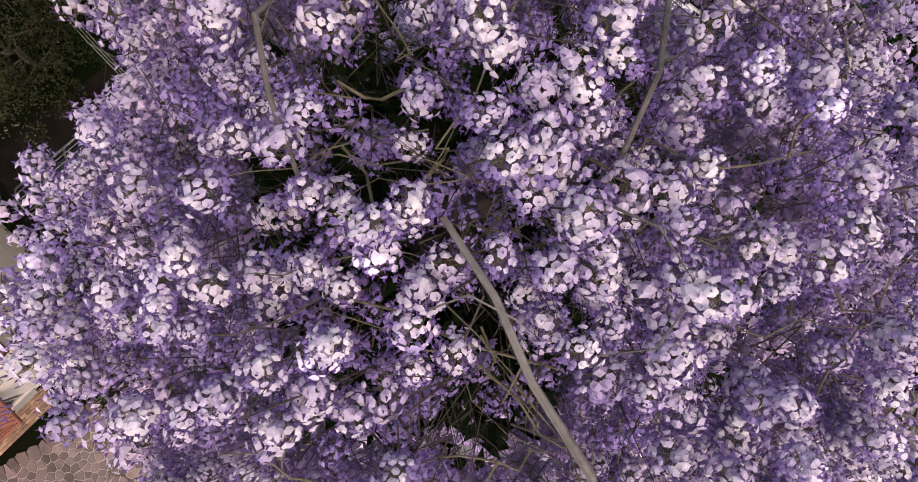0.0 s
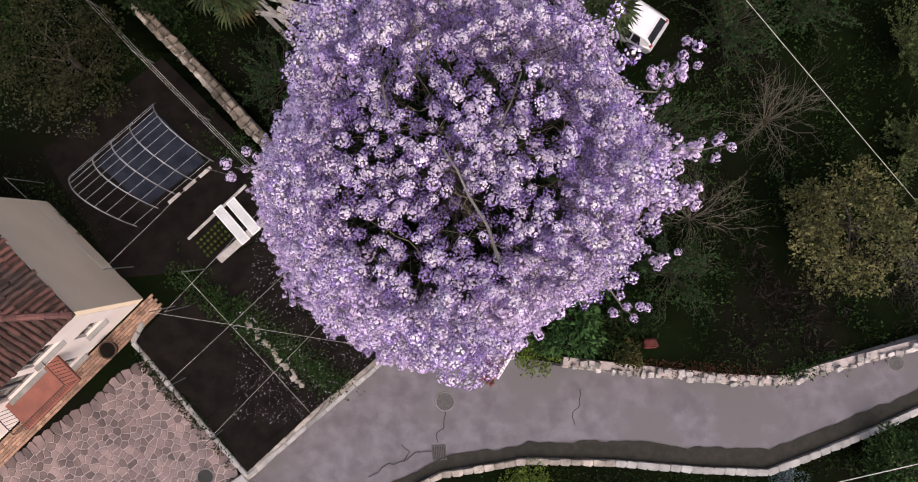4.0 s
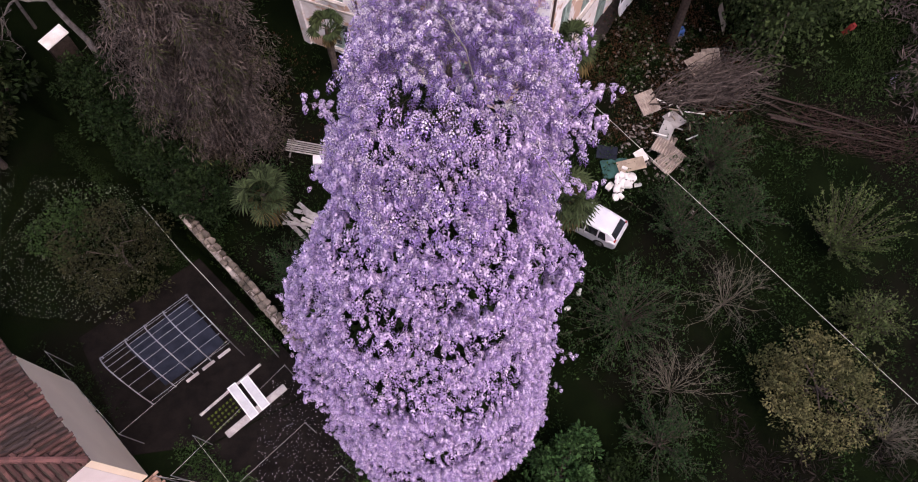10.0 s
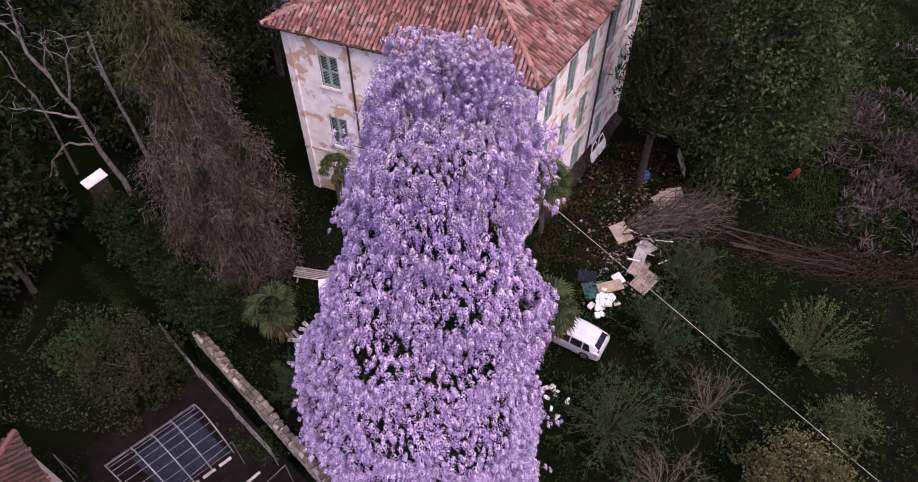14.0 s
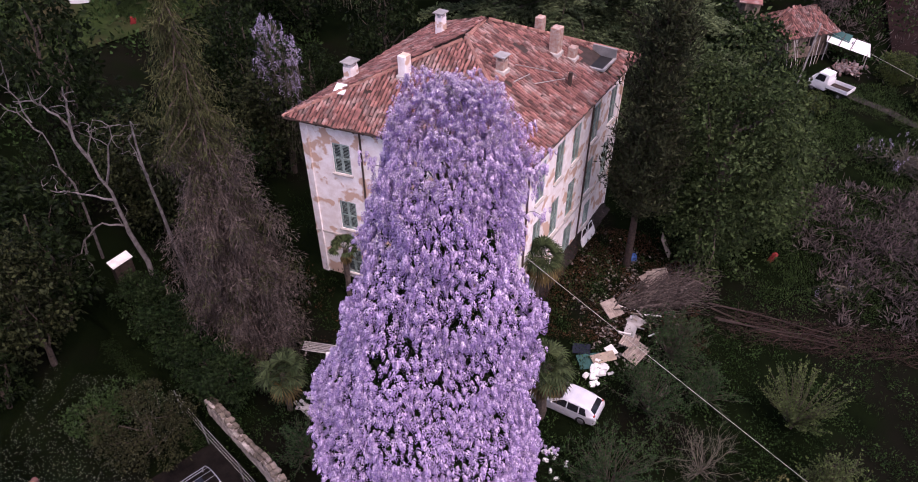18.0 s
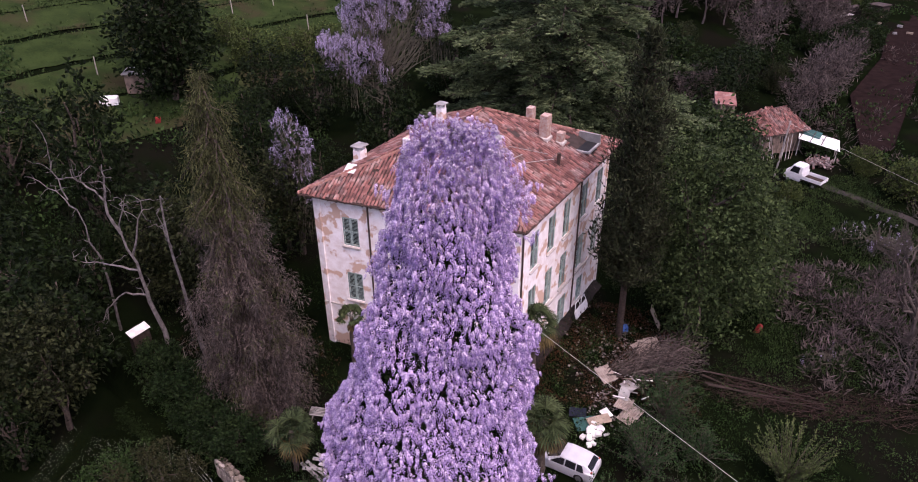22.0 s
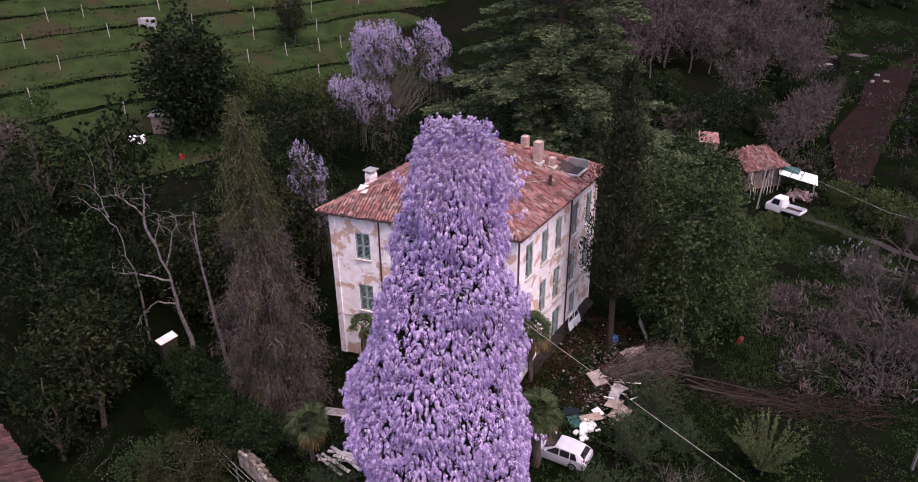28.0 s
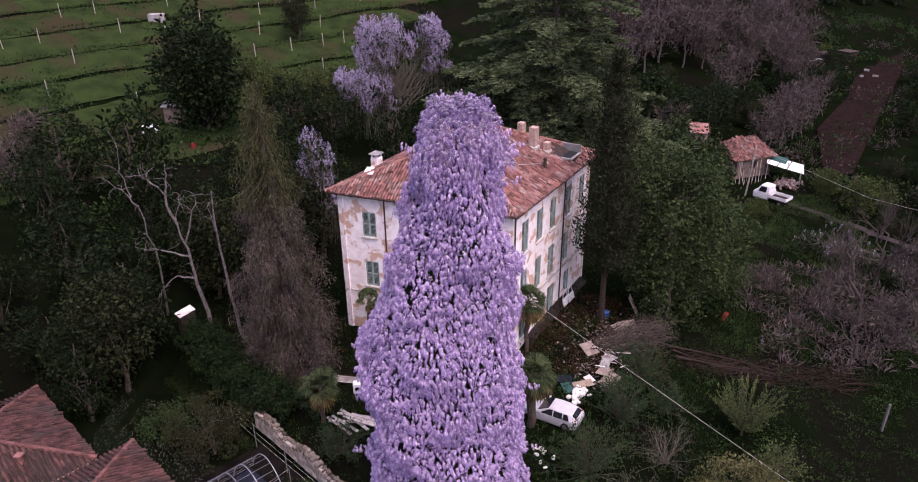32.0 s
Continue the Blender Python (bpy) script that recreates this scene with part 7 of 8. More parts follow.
def limbed_tree(at, limbs, label, seed):
    """A dead tree of given main limbs (points relative to its foot, radius at the start) with fine broken twigs."""
    rng = np.random.default_rng(seed)
    t = empty("dead_tree", on(*at), label, "tree", "dead trees")
    for n_, (pts, r) in enumerate(limbs):
        path = []
        for a, b in zip(pts[:-1], pts[1:]):
            path += limb_path(rng, a, b, 0.07, 4)[:-1]
        path.append(pts[-1])
        part("limb" if n_ else "trunk", Geo().tube(path, list(np.linspace(r * 0.8, r * 0.25, len(path))), 7), M_PALEBARK, t, local=True)
        g = Geo()
        for i in range(7 if n_ else 3):
            p = np.array(path[rng.integers(len(path) // 2, len(path))])
            q = p + rng.normal(0, 0.55, 3) + np.array([0, 0, 0.25])
            g.tube(limb_path(rng, p, q, 0.10, 5), [0.03, 0.024, 0.018, 0.012, 0.006], 4, False)
        part("twig_growth", g, M_PALEBARK, t, local=True)["kind"] = "stuff"


limbed_tree((-20.9, 28.6), [([(0, 0, -0.2), (-0.5, 0, 4.0), (-0.8, 0, 6.9), (-1.3, 0, 10.0)], 0.24), ([(-1.3, 0, 10.0), (-1.75, 0, 12.2), (-1.5, 0, 13.4), (-1.3, 0, 14.6)], 0.13), ([(-1.7, 0, 12.2), (-2.6, 0, 13.1), (-3.3, 0, 13.7), (-4.4, 0, 13.6)], 0.09), ([(-1.0, 0, 8.4), (-0.3, 0.2, 10.4), (0.3, 0.3, 12.2)], 0.10), ([(-0.8, 0, 7.4), (-2.4, -0.3, 7.9), (-4.6, -0.5, 8.3)], 0.10), ([(-0.7, -0.1, 5.6), (-1.8, -0.5, 6.0), (-3.2, -0.8, 4.8), (-4.1, -1.0, 2.9)], 0.09), ([(-3.2, -0.8, 4.8), (-3.4, -0.9, 3.6), (-3.3, -0.9, 2.4)], 0.05), ([(-1.3, 0, 10.0), (-0.9, 0.2, 11.6), (-1.0, 0.2, 12.4)], 0.06)], "dead tree with bleached bare limbs", 35)
limbed_tree((-18.9, 29.2), [([(0, 0, -0.2), (-0.5, 0, 4.0), (-0.7, 0, 8.0), (-0.6, 0, 12.6)], 0.19), ([(-0.65, 0, 9.0), (-1.1, 0, 11.4)], 0.07)], "slim grey bare trunk beside the dead tree", 36)
limbed_tree((-25.6, 30.5), [([(0, 0, -0.2), (0.2, 0, 6), (-0.4, 0, 9.5)], 0.13), ([(-0.4, 0, 9.5), (-1.4, 0, 10.8), (-2.6, 0, 11.6)], 0.07), ([(-0.8, 0, 10.2), (-1.3, 0, 12.2), (-1.0, 0, 14.0)], 0.06)], "bare grey tree with crooked limbs before the dark wood", 37)
branch_tree("bare_tree", (31.5, 38.5), 9.0, 0.75, "leafless many-branched grey-brown tree", 37, M_BARETREE, 6, 0.22, fan=3)
branch_tree("bare_tree", (29.0, 33.0), 7.0, 0.8, "leafless bramble-grown tree at the meadow's edge", 38, M_BARETREE, 6, 0.16, fan=3)
branch_tree("bare_tree", (36.5, 46.0), 9.0, 0.75, "leafless grey-brown tree by the far meadow", 39, M_BARETREE, 6, 0.2, fan=3)

# left of the wisteria: flowering bush, hedge on the bank, dark wood
leafy_tree("flowering_bush", (-16.9, 17.9), 4.2, 2.6, leafmat("leaf_flowering", (0.036, 0.036, 0.016), (0.022, 0.024, 0.010)), "rounded bush with small pale blossoms beside the garden fence", 130, 60, 0.15, 51, 0.1, low=0.03, clump_r=0.42)
leafy_tree("green_bush", (-20.6, 19.4), 2.2, 1.9, M_L_MID, "low green bush in the blossom-strewn meadow", 70, 50, 0.15, 52, 0.05, low=0.02, clump_r=0.4, category="bush")
hedge_spots = [(-19.3, 25.6), (-17.4, 24.2), (-15.7, 23.0), (-14.1, 21.9), (-21.2, 27.1)]
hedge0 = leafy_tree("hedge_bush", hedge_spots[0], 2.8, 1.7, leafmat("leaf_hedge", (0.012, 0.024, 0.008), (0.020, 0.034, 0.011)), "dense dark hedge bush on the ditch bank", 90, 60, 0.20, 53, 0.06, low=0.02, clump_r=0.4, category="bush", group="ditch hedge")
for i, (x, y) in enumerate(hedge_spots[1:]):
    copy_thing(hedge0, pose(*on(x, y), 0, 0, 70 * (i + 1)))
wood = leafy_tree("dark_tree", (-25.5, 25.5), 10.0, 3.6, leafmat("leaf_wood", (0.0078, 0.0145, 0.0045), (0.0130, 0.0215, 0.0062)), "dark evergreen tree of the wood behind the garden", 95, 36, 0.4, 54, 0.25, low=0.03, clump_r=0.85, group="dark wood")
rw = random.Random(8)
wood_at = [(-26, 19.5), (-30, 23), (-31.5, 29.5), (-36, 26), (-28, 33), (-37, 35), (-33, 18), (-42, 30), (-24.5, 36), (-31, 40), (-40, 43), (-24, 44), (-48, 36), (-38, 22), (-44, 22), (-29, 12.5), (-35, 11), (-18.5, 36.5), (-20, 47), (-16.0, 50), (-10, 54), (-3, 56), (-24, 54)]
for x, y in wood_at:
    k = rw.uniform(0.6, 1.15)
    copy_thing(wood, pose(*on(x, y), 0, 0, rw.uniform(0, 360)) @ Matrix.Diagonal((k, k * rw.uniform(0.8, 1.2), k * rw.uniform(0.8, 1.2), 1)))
lime_tree = leafy_tree("olive_tree", (-25.0, 22.5), 9.5, 2.6, leafmat("leaf_oliveg", (0.029, 0.034, 0.013), (0.017, 0.022, 0.009)), "olive-green leafy tree in front of the dark wood", 170, 42, 0.30, 55, 0.2, low=0.1, clump_r=0.75, group="olive trees")
for x, y, k in ((-18.6, 33.0, 1.1), (-22.5, 33.5, 1.0), (-17.0, 42.0, 1.0)):
    copy_thing(lime_tree, pose(*on(x, y), 0, 0, 90 * k) @ Matrix.Diagonal((k, k, k, 1)))

# ---- other wisterias ----
def wisteria_tree(at, h, r, n, label, seed, m, body):
    """A small tree hung with flower clusters over a tangle of stems."""
    rng = np.random.default_rng(seed)
    t = empty("wisteria", on(*at), label, "tree")
    g = Geo().tube([(0, 0, -0.3), (0.2, 0, h * 0.5), (0, 0, h * 0.9)], [0.25, 0.18, 0.05], 7)
    part("trunk", g, M_BARK, t, local=True)
    g = Geo()
    spots = []
    for lobe in body:
        c, rr_ = np.array(lobe[:3]), lobe[3]
        for i in range(int(n * rr_ ** 2)):
            d = unit(rng, 1)[0]
            d[2] = d[2] * 0.9 + 0.1
            spots.append(c + d * rr_ * rng.uniform(0.5, 1.1) * np.array([1, 1, 1.25]))
        for i in range(14):
            g.tube(limb_path(rng, (0, 0, h * rng.uniform(0.2, 0.6)), c + unit(rng, 1)[0] * rr_ * 0.8, 0.3, 5), [0.07, 0.05, 0.04, 0.03, 0.01], 4, False)
            e = c + unit(rng, 1)[0] * rr_ * 0.8
            for _ in range(3):
                e = c + unit(rng, 1)[0] * rr_ * 0.8
                g.tube([tuple(e), tuple(e + np.array([rng.normal() * 0.3, rng.normal() * 0.3, -min(rng.uniform(1.5, 5), e[2] * 0.7)]))], [0.022, 0.008], 3, False)
    part("stem_tangle", g, M_TWIG, t, local=True)["kind"] = "stuff"
    # dark leaves added within the lobes, standing for the shade inside
    core = np.concatenate([np.array(q[:3]) + np.array([0, 0, -0.4 * q[3]]) + unit(rng, 14) * q[3] * 0.75 for q in body])
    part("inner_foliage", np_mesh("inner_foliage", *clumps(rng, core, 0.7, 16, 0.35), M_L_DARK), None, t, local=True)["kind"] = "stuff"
    spots = np.array(spots)
    spots = spots[np.sin(2.3 * spots[:, 0] + 1.1 * spots[:, 2] + seed) * np.sin(2.1 * spots[:, 1] - 1.4 * spots[:, 2]) < 0.25]
    d = np.stack([0.2 * rng.normal(size=len(spots)), 0.2 * rng.normal(size=len(spots)), -np.ones(len(spots))], 1)
    part("bloom", np_mesh("bloom", *scatter(*raceme(random.Random(77), 0.34, 12, False)[:2], spots, d, rng.uniform(0.8, 1.5, len(spots)), rng), m), None, t, local=True)["kind"] = "stuff"
    return t


gz3 = gz(-13, 62)
wisteria_tree((-12.5, 62), 20 - gz3, 4, 330, "pale purple wisteria hanging over a tree behind the villa", 61, M_PETAL_OLD, [(-1.9, 0, 18.9 - gz3, 1.6), (0.4, 0, 19.2 - gz3, 1.5), (-2.4, 0, 16.8 - gz3, 1.5), (-0.2, 0, 16.8 - gz3, 1.5), (2.2, 0, 17.8 - gz3, 1.2), (4.6, 0.5, 19.4 - gz3, 1.4), (5.8, 0.5, 17.8 - gz3, 1.2), (4.6, 0.5, 16.0 - gz3, 1.2), (6.2, 0.5, 15.2 - gz3, 0.9), (-5.0, -0.6, 14.0 - gz3, 1.2), (-3.2, -0.8, 13.6 - gz3, 1.5), (-1.0, -0.6, 13.6 - gz3, 1.4), (-4.4, -0.6, 12.0 - gz3, 1.1), (-2.2, -0.8, 11.6 - gz3, 1.2), (0.4, -0.4, 11.4 - gz3, 0.9)])
gz2 = gz(-16, 42)
wisteria_tree((-15.8, 42), 14 - gz2, 2, 150, "small wisteria with faded lilac flowers behind the villa corner", 62, M_PETAL_OLD, [(-0.2, 0, 13.2 - gz2, 1.0), (0.7, 0, 11.8 - gz2, 1.1), (-0.5, 0, 11.0 - gz2, 1.1), (0.4, 0, 9.6 - gz2, 1.2), (-0.4, 0, 8.4 - gz2, 1.0), (1.0, 0, 7.6 - gz2, 0.9)])
wisteria_tree((34.5, 52.0), 3.0, 1, 16, "low sprawling wisteria shrub with purple flowers in the far meadow", 63, M_PETAL_OLD, [(0, 0, 1.6, 1.8), (2.5, -1.5, 1.4, 1.4), (-2.0, 1.5, 1.2, 1.2), (4.5, -4, 1.6, 1.2)])
wisteria_tree((25.5, 36.0), 1.6, 1, 14, "fallen wisteria stems with a few flowers on the meadow", 64, M_PETAL_OLD, [(0, 0, 0.7, 0.9), (-2.2, -0.8, 0.5, 0.8)])

# ---- brush pile and logs ----
brush = Geo()
brng = np.random.default_rng(71)
for i in range(230):
    a = np.array([8.9, 30.9, 0.3]) + brng.normal(0, (0.6, 0.45, 0.2))
    b = np.array([brng.uniform(12.0, 15.5), brng.uniform(31.2, 34.6), brng.uniform(0.2, 1.9)])
    a = a + (b - a) * brng.uniform(0, 0.6)
    brush.tube(limb_path(brng, a, b, 0.3, 7), list(np.linspace(brng.uniform(0.015, 0.05), 0.006, 7)), 5, False)
thing("brush_pile", brush, M_BRUSH, "long heap of cut grey branches lying in the yard", "brush pile", kind="stuff")
for i in range(4):
    a = (15.0 + R.uniform(-0.5, 0.5), 31.8 + R.uniform(-0.8, 0.8), gz(15, 31.8) + 0.3)
    b = (23.5 + R.uniform(-1.5, 1), 31.0 + R.uniform(-0.8, 0.8), gz(23, 31) + 0.35)
    thing("felled_trunk", Geo().tube(limb_path(brng, a, b, 0.1, 6), list(np.linspace(0.07, 0.03, 6)), 7), M_LOG, "felled slim trunk lying on the meadow", "log", "felled trunks")
brush = Geo()
for i in range(700):
    a = np.array([brng.uniform(15.5, 29), brng.uniform(29.8, 32.3), 0.0])
    a[2] = gz(a[0], a[1]) + brng.uniform(0, 0.3)
    b = a + np.array([brng.normal(0, 1.3), brng.normal(0, 0.5), brng.uniform(0.1, 0.7)])
    brush.tube(limb_path(brng, a, b, 0.1, 4), list(np.linspace(0.02, 0.004, 4)), 3, False)
thing("bramble_heap", brush, mat("bramble_cane", (0.052, 0.032, 0.027), (0.020, 0.013, 0.011), 5, 0.95, island=0.5, spec=0.1), "reddish-brown heap of dead brambles and branches", "brush pile", kind="stuff")

# ---- rough grass and weeds ----
grng = np.random.default_rng(81)


def cover(name, n, box, keep, per, radius, size, m, label, height=0.12, tv=LEAF_V, up=0.5):
    """Low leafy plants over a stretch of ground, in uneven patches."""
    x, y = grng.uniform(box[0], box[1], n), grng.uniform(box[2], box[3], n)
    wall_line = 11.5 + (x + 4.0) * -0.777
    ok = (np.interp(x, UP_X, UP_Y) + 0.6 < y) & ~((x < -1.2) & (y < wall_line + 0.3)) & keep(x, y)
    x, y = x[ok], y[ok]
    k = grng.uniform(0.5, 1.5, len(x))
    p = np.column_stack([x, y, ground_z(x, y) + height * k])
    v, f = clumps(grng, p, radius * k, per, size, -up, 0.7, 0.3, tv)
    return thing(name, np_mesh(name, v, f, m), None, label, "grass", kind="stuff")


def patchy(a, b, c, low):
    return lambda x, y: np.sin(x * a + c) * np.sin(y * b) + 0.5 * np.sin(x * 2.1 * a + y * 1.7 * b + c) > low


BLADE_V = np.array([(0, 0, 0), (0.10, 0.03, 0.5), (0, 0.14, 1.0), (-0.10, 0.03, 0.5)])
cover("meadow_grass", 8500, (-24, 36, 8, 48), patchy(0.7, 0.6, 1, -0.6), 10, 0.3, 0.24, M_L_GRASS, "rough dark green grass and weeds of the meadow", tv=BLADE_V, up=1.2)
cover("weed_cover", 4200, (2, 36, 9, 36), patchy(0.9, 0.8, 2, 0.0), 11, 0.34, 0.15, M_L_MID, "broad-leaved green weeds spread over the meadow", 0.16)
cover("weed_cover", 900, (-24, -9, 14, 26), patchy(1.1, 0.9, 0, 0.0), 11, 0.34, 0.14, M_L_MID, "green weeds in the small meadow behind the fence", 0.16)
cover("bright_grass", 11500, (15, 40, 34, 68), patchy(0.5, 0.4, 2.2, -0.45), 9, 0.4, 0.24, leafmat("leaf_bright_grass", (0.048, 0.078, 0.024), (0.030, 0.050, 0.017)), "fresh green grass on the slope beside the evergreen trees", tv=BLADE_V, up=1.2)
cover("dead_stalks", 1000, (23, 37, 32, 48), patchy(0.9, 0.8, 0.4, -0.1), 14, 0.7, 0.6, leafmat("dry_stalk", (0.13, 0.10, 0.094), (0.075, 0.058, 0.054)), "dry mauve-brown brambles and stalks on the meadow", 0.5, NEEDLE_V, 0.8)
cover("dry_leaves", 4200, (3, 14, 28.5, 39), patchy(1.3, 1.2, 0.7, -0.5), 9, 0.35, 0.10, M_L_RUST, "reddish-brown dead leaves and litter in the yard", 0.05)
cover("dry_leaves", 500, (-22, -9, 26, 33), patchy(1.3, 1.2, 0.2, 0.0), 8, 0.35, 0.12, M_L_RUST, "reddish-brown dead leaves under the spruce", 0.05)
M_L_DRYST = leafmat("dark_dry_stalk", (0.030, 0.022, 0.019), (0.018, 0.014, 0.012))
cover("dry_stalks", 500, (12, 26, 9.5, 15), patchy(0.9, 1.2, 0.7, 0.0), 9, 0.45, 0.5, M_L_DRYST, "dry brown stalks along the meadow above the lane", 0.15, NEEDLE_V, 0.4)


def weed_strip(a, b, width, k, name, label, m, size=0.12, height=0.25):
    rng = np.random.default_rng(k)
    a, b = np.array(a), np.array(b)
    c = a + (b - a) * rng.random((k, 1)) + rng.normal(0, width, (k, 2))
    c3 = np.column_stack([c, ground_z(c[:, 0], c[:, 1]) + 0.1])
    return thing(name, np_mesh(name, *clumps(rng, c3, 0.18, 14, size, 0.0, 0.8), m), None, label, "weeds", kind="stuff")


weed_strip((-12.2, 9.9), (-8.9, 8.2), 0.35, 200, "weed_strip", "bright green weeds along the garden path", M_L_MID)
weed_strip((-9.2, 8.4), (-4.6, 5.9), 0.33, 520, "weed_strip", "bright green weeds with white blossoms across the plot", M_L_MID)
weed_strip((-13.4, 6.3), (-8.6, 2.1), 0.14, 120, "weed_strip", "green weeds along the courtyard kerb", M_L_DARK)
weed_strip((-9.0, 15.2), (-11.5, 15.9), 0.5, 90, "weed_strip", "green weeds beside the hoop frame", M_L_MID)
weed_strip((-2.6, 8.6), (-5.0, 11.0), 0.4, 130, "weed_strip", "pale green weeds under the wisteria", M_L_MID)
weed_strip((14.5, 8.9), (18.0, 10.0), 0.22, 150, "ivy_cover", "green ivy hanging over the roadside wall", M_L_MID, 0.12)
weed_strip((8.5, 8.6), (14.5, 8.9), 0.14, 120, "ivy_cover", "dry reddish ivy on the roadside wall", M_L_RUST, 0.09)
weed_strip((-23.6, 25.2), (-14.6, 18.5), 0.22, 420, "weed_strip", "dull weeds along the ditch's garden edge", M_L_DARK, 0.10)
weed_strip((-21.8, 26.2), (-13.2, 19.8), 0.2, 380, "weed_strip", "dull green weeds along the ditch bank", M_L_MID, 0.10)
weed_strip((-20, 13), (-16.2, 11.2), 0.6, 110, "weed_strip", "dark weeds behind the neighbour's house", M_L_DARK)
for x0, x1 in ((-2, 4), (4, 9), (9, 15), (15, 22)):
    weed_strip((x0, float(np.interp(x0, LO_X, LO_Y)) - 1.4), (x1, float(np.interp(x1, LO_X, LO_Y)) - 1.4), 0.35, 110, "weed_strip", "dark green weeds below the parapet", M_L_DARK)
# fallen petals, blossoms and pebbles
frng = np.random.default_rng(91)


def flecks(n, box, size, m, name, label, z=0.06, weight=None):
    x, y = frng.uniform(box[0], box[1], n), frng.uniform(box[2], box[3], n)
    if weight is not None:
        s = weight(x, y)
        x, y = x[s], y[s]
    p = np.column_stack([x, y, ground_z(x, y) + z])
    w = np.column_stack([frng.normal(0, 1, len(x)), frng.normal(0, 1, len(x)), frng.uniform(0.0, 0.6, len(x))])
    return thing(name, np_mesh(name, *scatter(LEAF_V, LEAF_F, p, w, frng.uniform(0.5, 1.4, len(x)) * size, frng), m), None, label, "petals", kind="stuff")


M_BLOSSOM = mat("meadow_blossom", (0.50, 0.52, 0.42), (0.26, 0.30, 0.20), 5, 0.7, island=0.5)
M_FLECK = mat("pale_petal", (0.62, 0.56, 0.62), (0.45, 0.40, 0.44), 5, 0.7, island=0.4)
flecks(2600, (-9, -2.5, 4, 13.5), 0.045, M_FLECK, "fallen_petals", "pale fallen petals strewn over the garden soil", 0.1, lambda x, y: (y > 7.4 + (x + 2.75) * 1.11) & (y < 11.5 + (x + 4) * -0.777))
flecks(3600, (-25, -16.5, 15, 22.5), 0.045, M_BLOSSOM, "white_blossoms", "small white blossoms over the meadow", 0.35)
flecks(420, (-20, -14.5, 15.5, 20.5), 0.035, M_BLOSSOM, "white_blossoms", "small white blossoms on the flowering bush", 2.6, lambda x, y: (x + 16.9) ** 2 + (y - 17.9) ** 2 < 5)
flecks(500, (-9.4, -4.6, 5.4, 8.8), 0.06, M_FLECK, "white_blossoms", "white blossoms in the weed strip", 0.3, lambda x, y: np.abs(y - 8.4 + (x + 9.2) * 0.54) < 0.5)
for i in range(4):
    for j in range(9):
        x, y = -11.1 + 0.17 * i + 0.13 * j - 0.3, 11.9 - 0.16 * i + 0.16 * j - 0.6
        v = np.array([(0, 0, 0)] + [(0.09 * q * math.cos(k * 0.524), 0.09 * q * math.sin(k * 0.524), 0.03 + 0.05 * (k % 2)) for k, q in zip(range(12), (1, 0.5) * 6)])
        f = np.array([(0, k + 1, (k + 1) % 12 + 1) for k in range(12)])
        if i == 0 and j == 0:
            seed_me = np_mesh("seedling", v, f, M_L_LIME)
        tagged(new("seedling", seed_me), "small yellow-green lettuce seedling in rows", "seedling", "lettuce seedlings").matrix_world = pose(x, y, GZ + 0.06, 0, 0, R.uniform(0, 360))

# ---- far: cottage, truck, sheds, terraces, woods ----
M_OLDWALL = mat("old_timber_wall", (0.22, 0.16, 0.125), (0.10, 0.075, 0.06), 2, 0.95, bump=0.5, fine=14)
cot = empty("cottage", on(32.4, 77.0), "small old cottage with red tiled roof beyond the meadow", "cottage")
ct = gz(32.4, 77.0)
k0, k1, k2, k3 = Vector((28.3, 79.6, 1.0)), Vector((30.4, 73.2, 1.0)), Vector((36.4, 76.0, 1.0)), Vector((34.3, 82.4, 1.0))
kr0, kr1 = (k0 + k1) / 2 + Vector((1.6, 0.8, 1.9)), (k2 + k3) / 2 + Vector((-1.6, -0.8, 1.9))
inn = [k + ((k0 + k1 + k2 + k3) / 4 - k) * 0.14 for k in (k0, k1, k2, k3)]
for a, b in zip(inn, inn[1:] + inn[:1]):
    dq = b - a
    holes = [(dq.length * 0.4, dq.length * 0.4 + 1.0, ct + 1.0, ct + 2.0)]
    g, d, n = wall_openings(a, b, ct - 0.5, 1.0, 0.3, holes)
    part("wall", g, M_OLDWALL, cot)
    mid = a + d * (dq.length * 0.4 + 0.5) + n * 0.2
    part("window", Geo().box((mid.x, mid.y, ct + 1.5), (1.0, 0.04, 1.0), math.degrees(math.atan2(d.y, d.x))), M_DARK, cot)
crf = part("roof", Geo().face(k0, k1, kr0).face(k1, k2, kr1, kr0).face(k2, k3, kr1).face(k3, k0, kr0, kr1), M_UNDER, cot)
tiled_roof(crf, [(k0, k1, kr0), (k1, k2, kr1, kr0), (k2, k3, kr1), (k3, k0, kr0, kr1)], Vector((30, 70, 0)), 0, 0.26, 0.42)
for i in range(14):
    x, y = 30.2 + 0.28 * i, 72.6 + 0.1 * i
    thing("leaning_pole", Geo().tube([(x, y - R.uniform(0.2, 1.2), gz(x, y) - 0.1), (x + R.uniform(-0.6, 0.6), y + 0.6, R.uniform(0.2, 1.2))], 0.035, 5), R.choice([M_OLDWALL, M_LOG, M_OLDWALL, M_GREYWOOD]), "grey pole leaning on the cottage wall", "pole", "leaning poles")

# pick-up truck
tz = gz(33.2, 66.9)
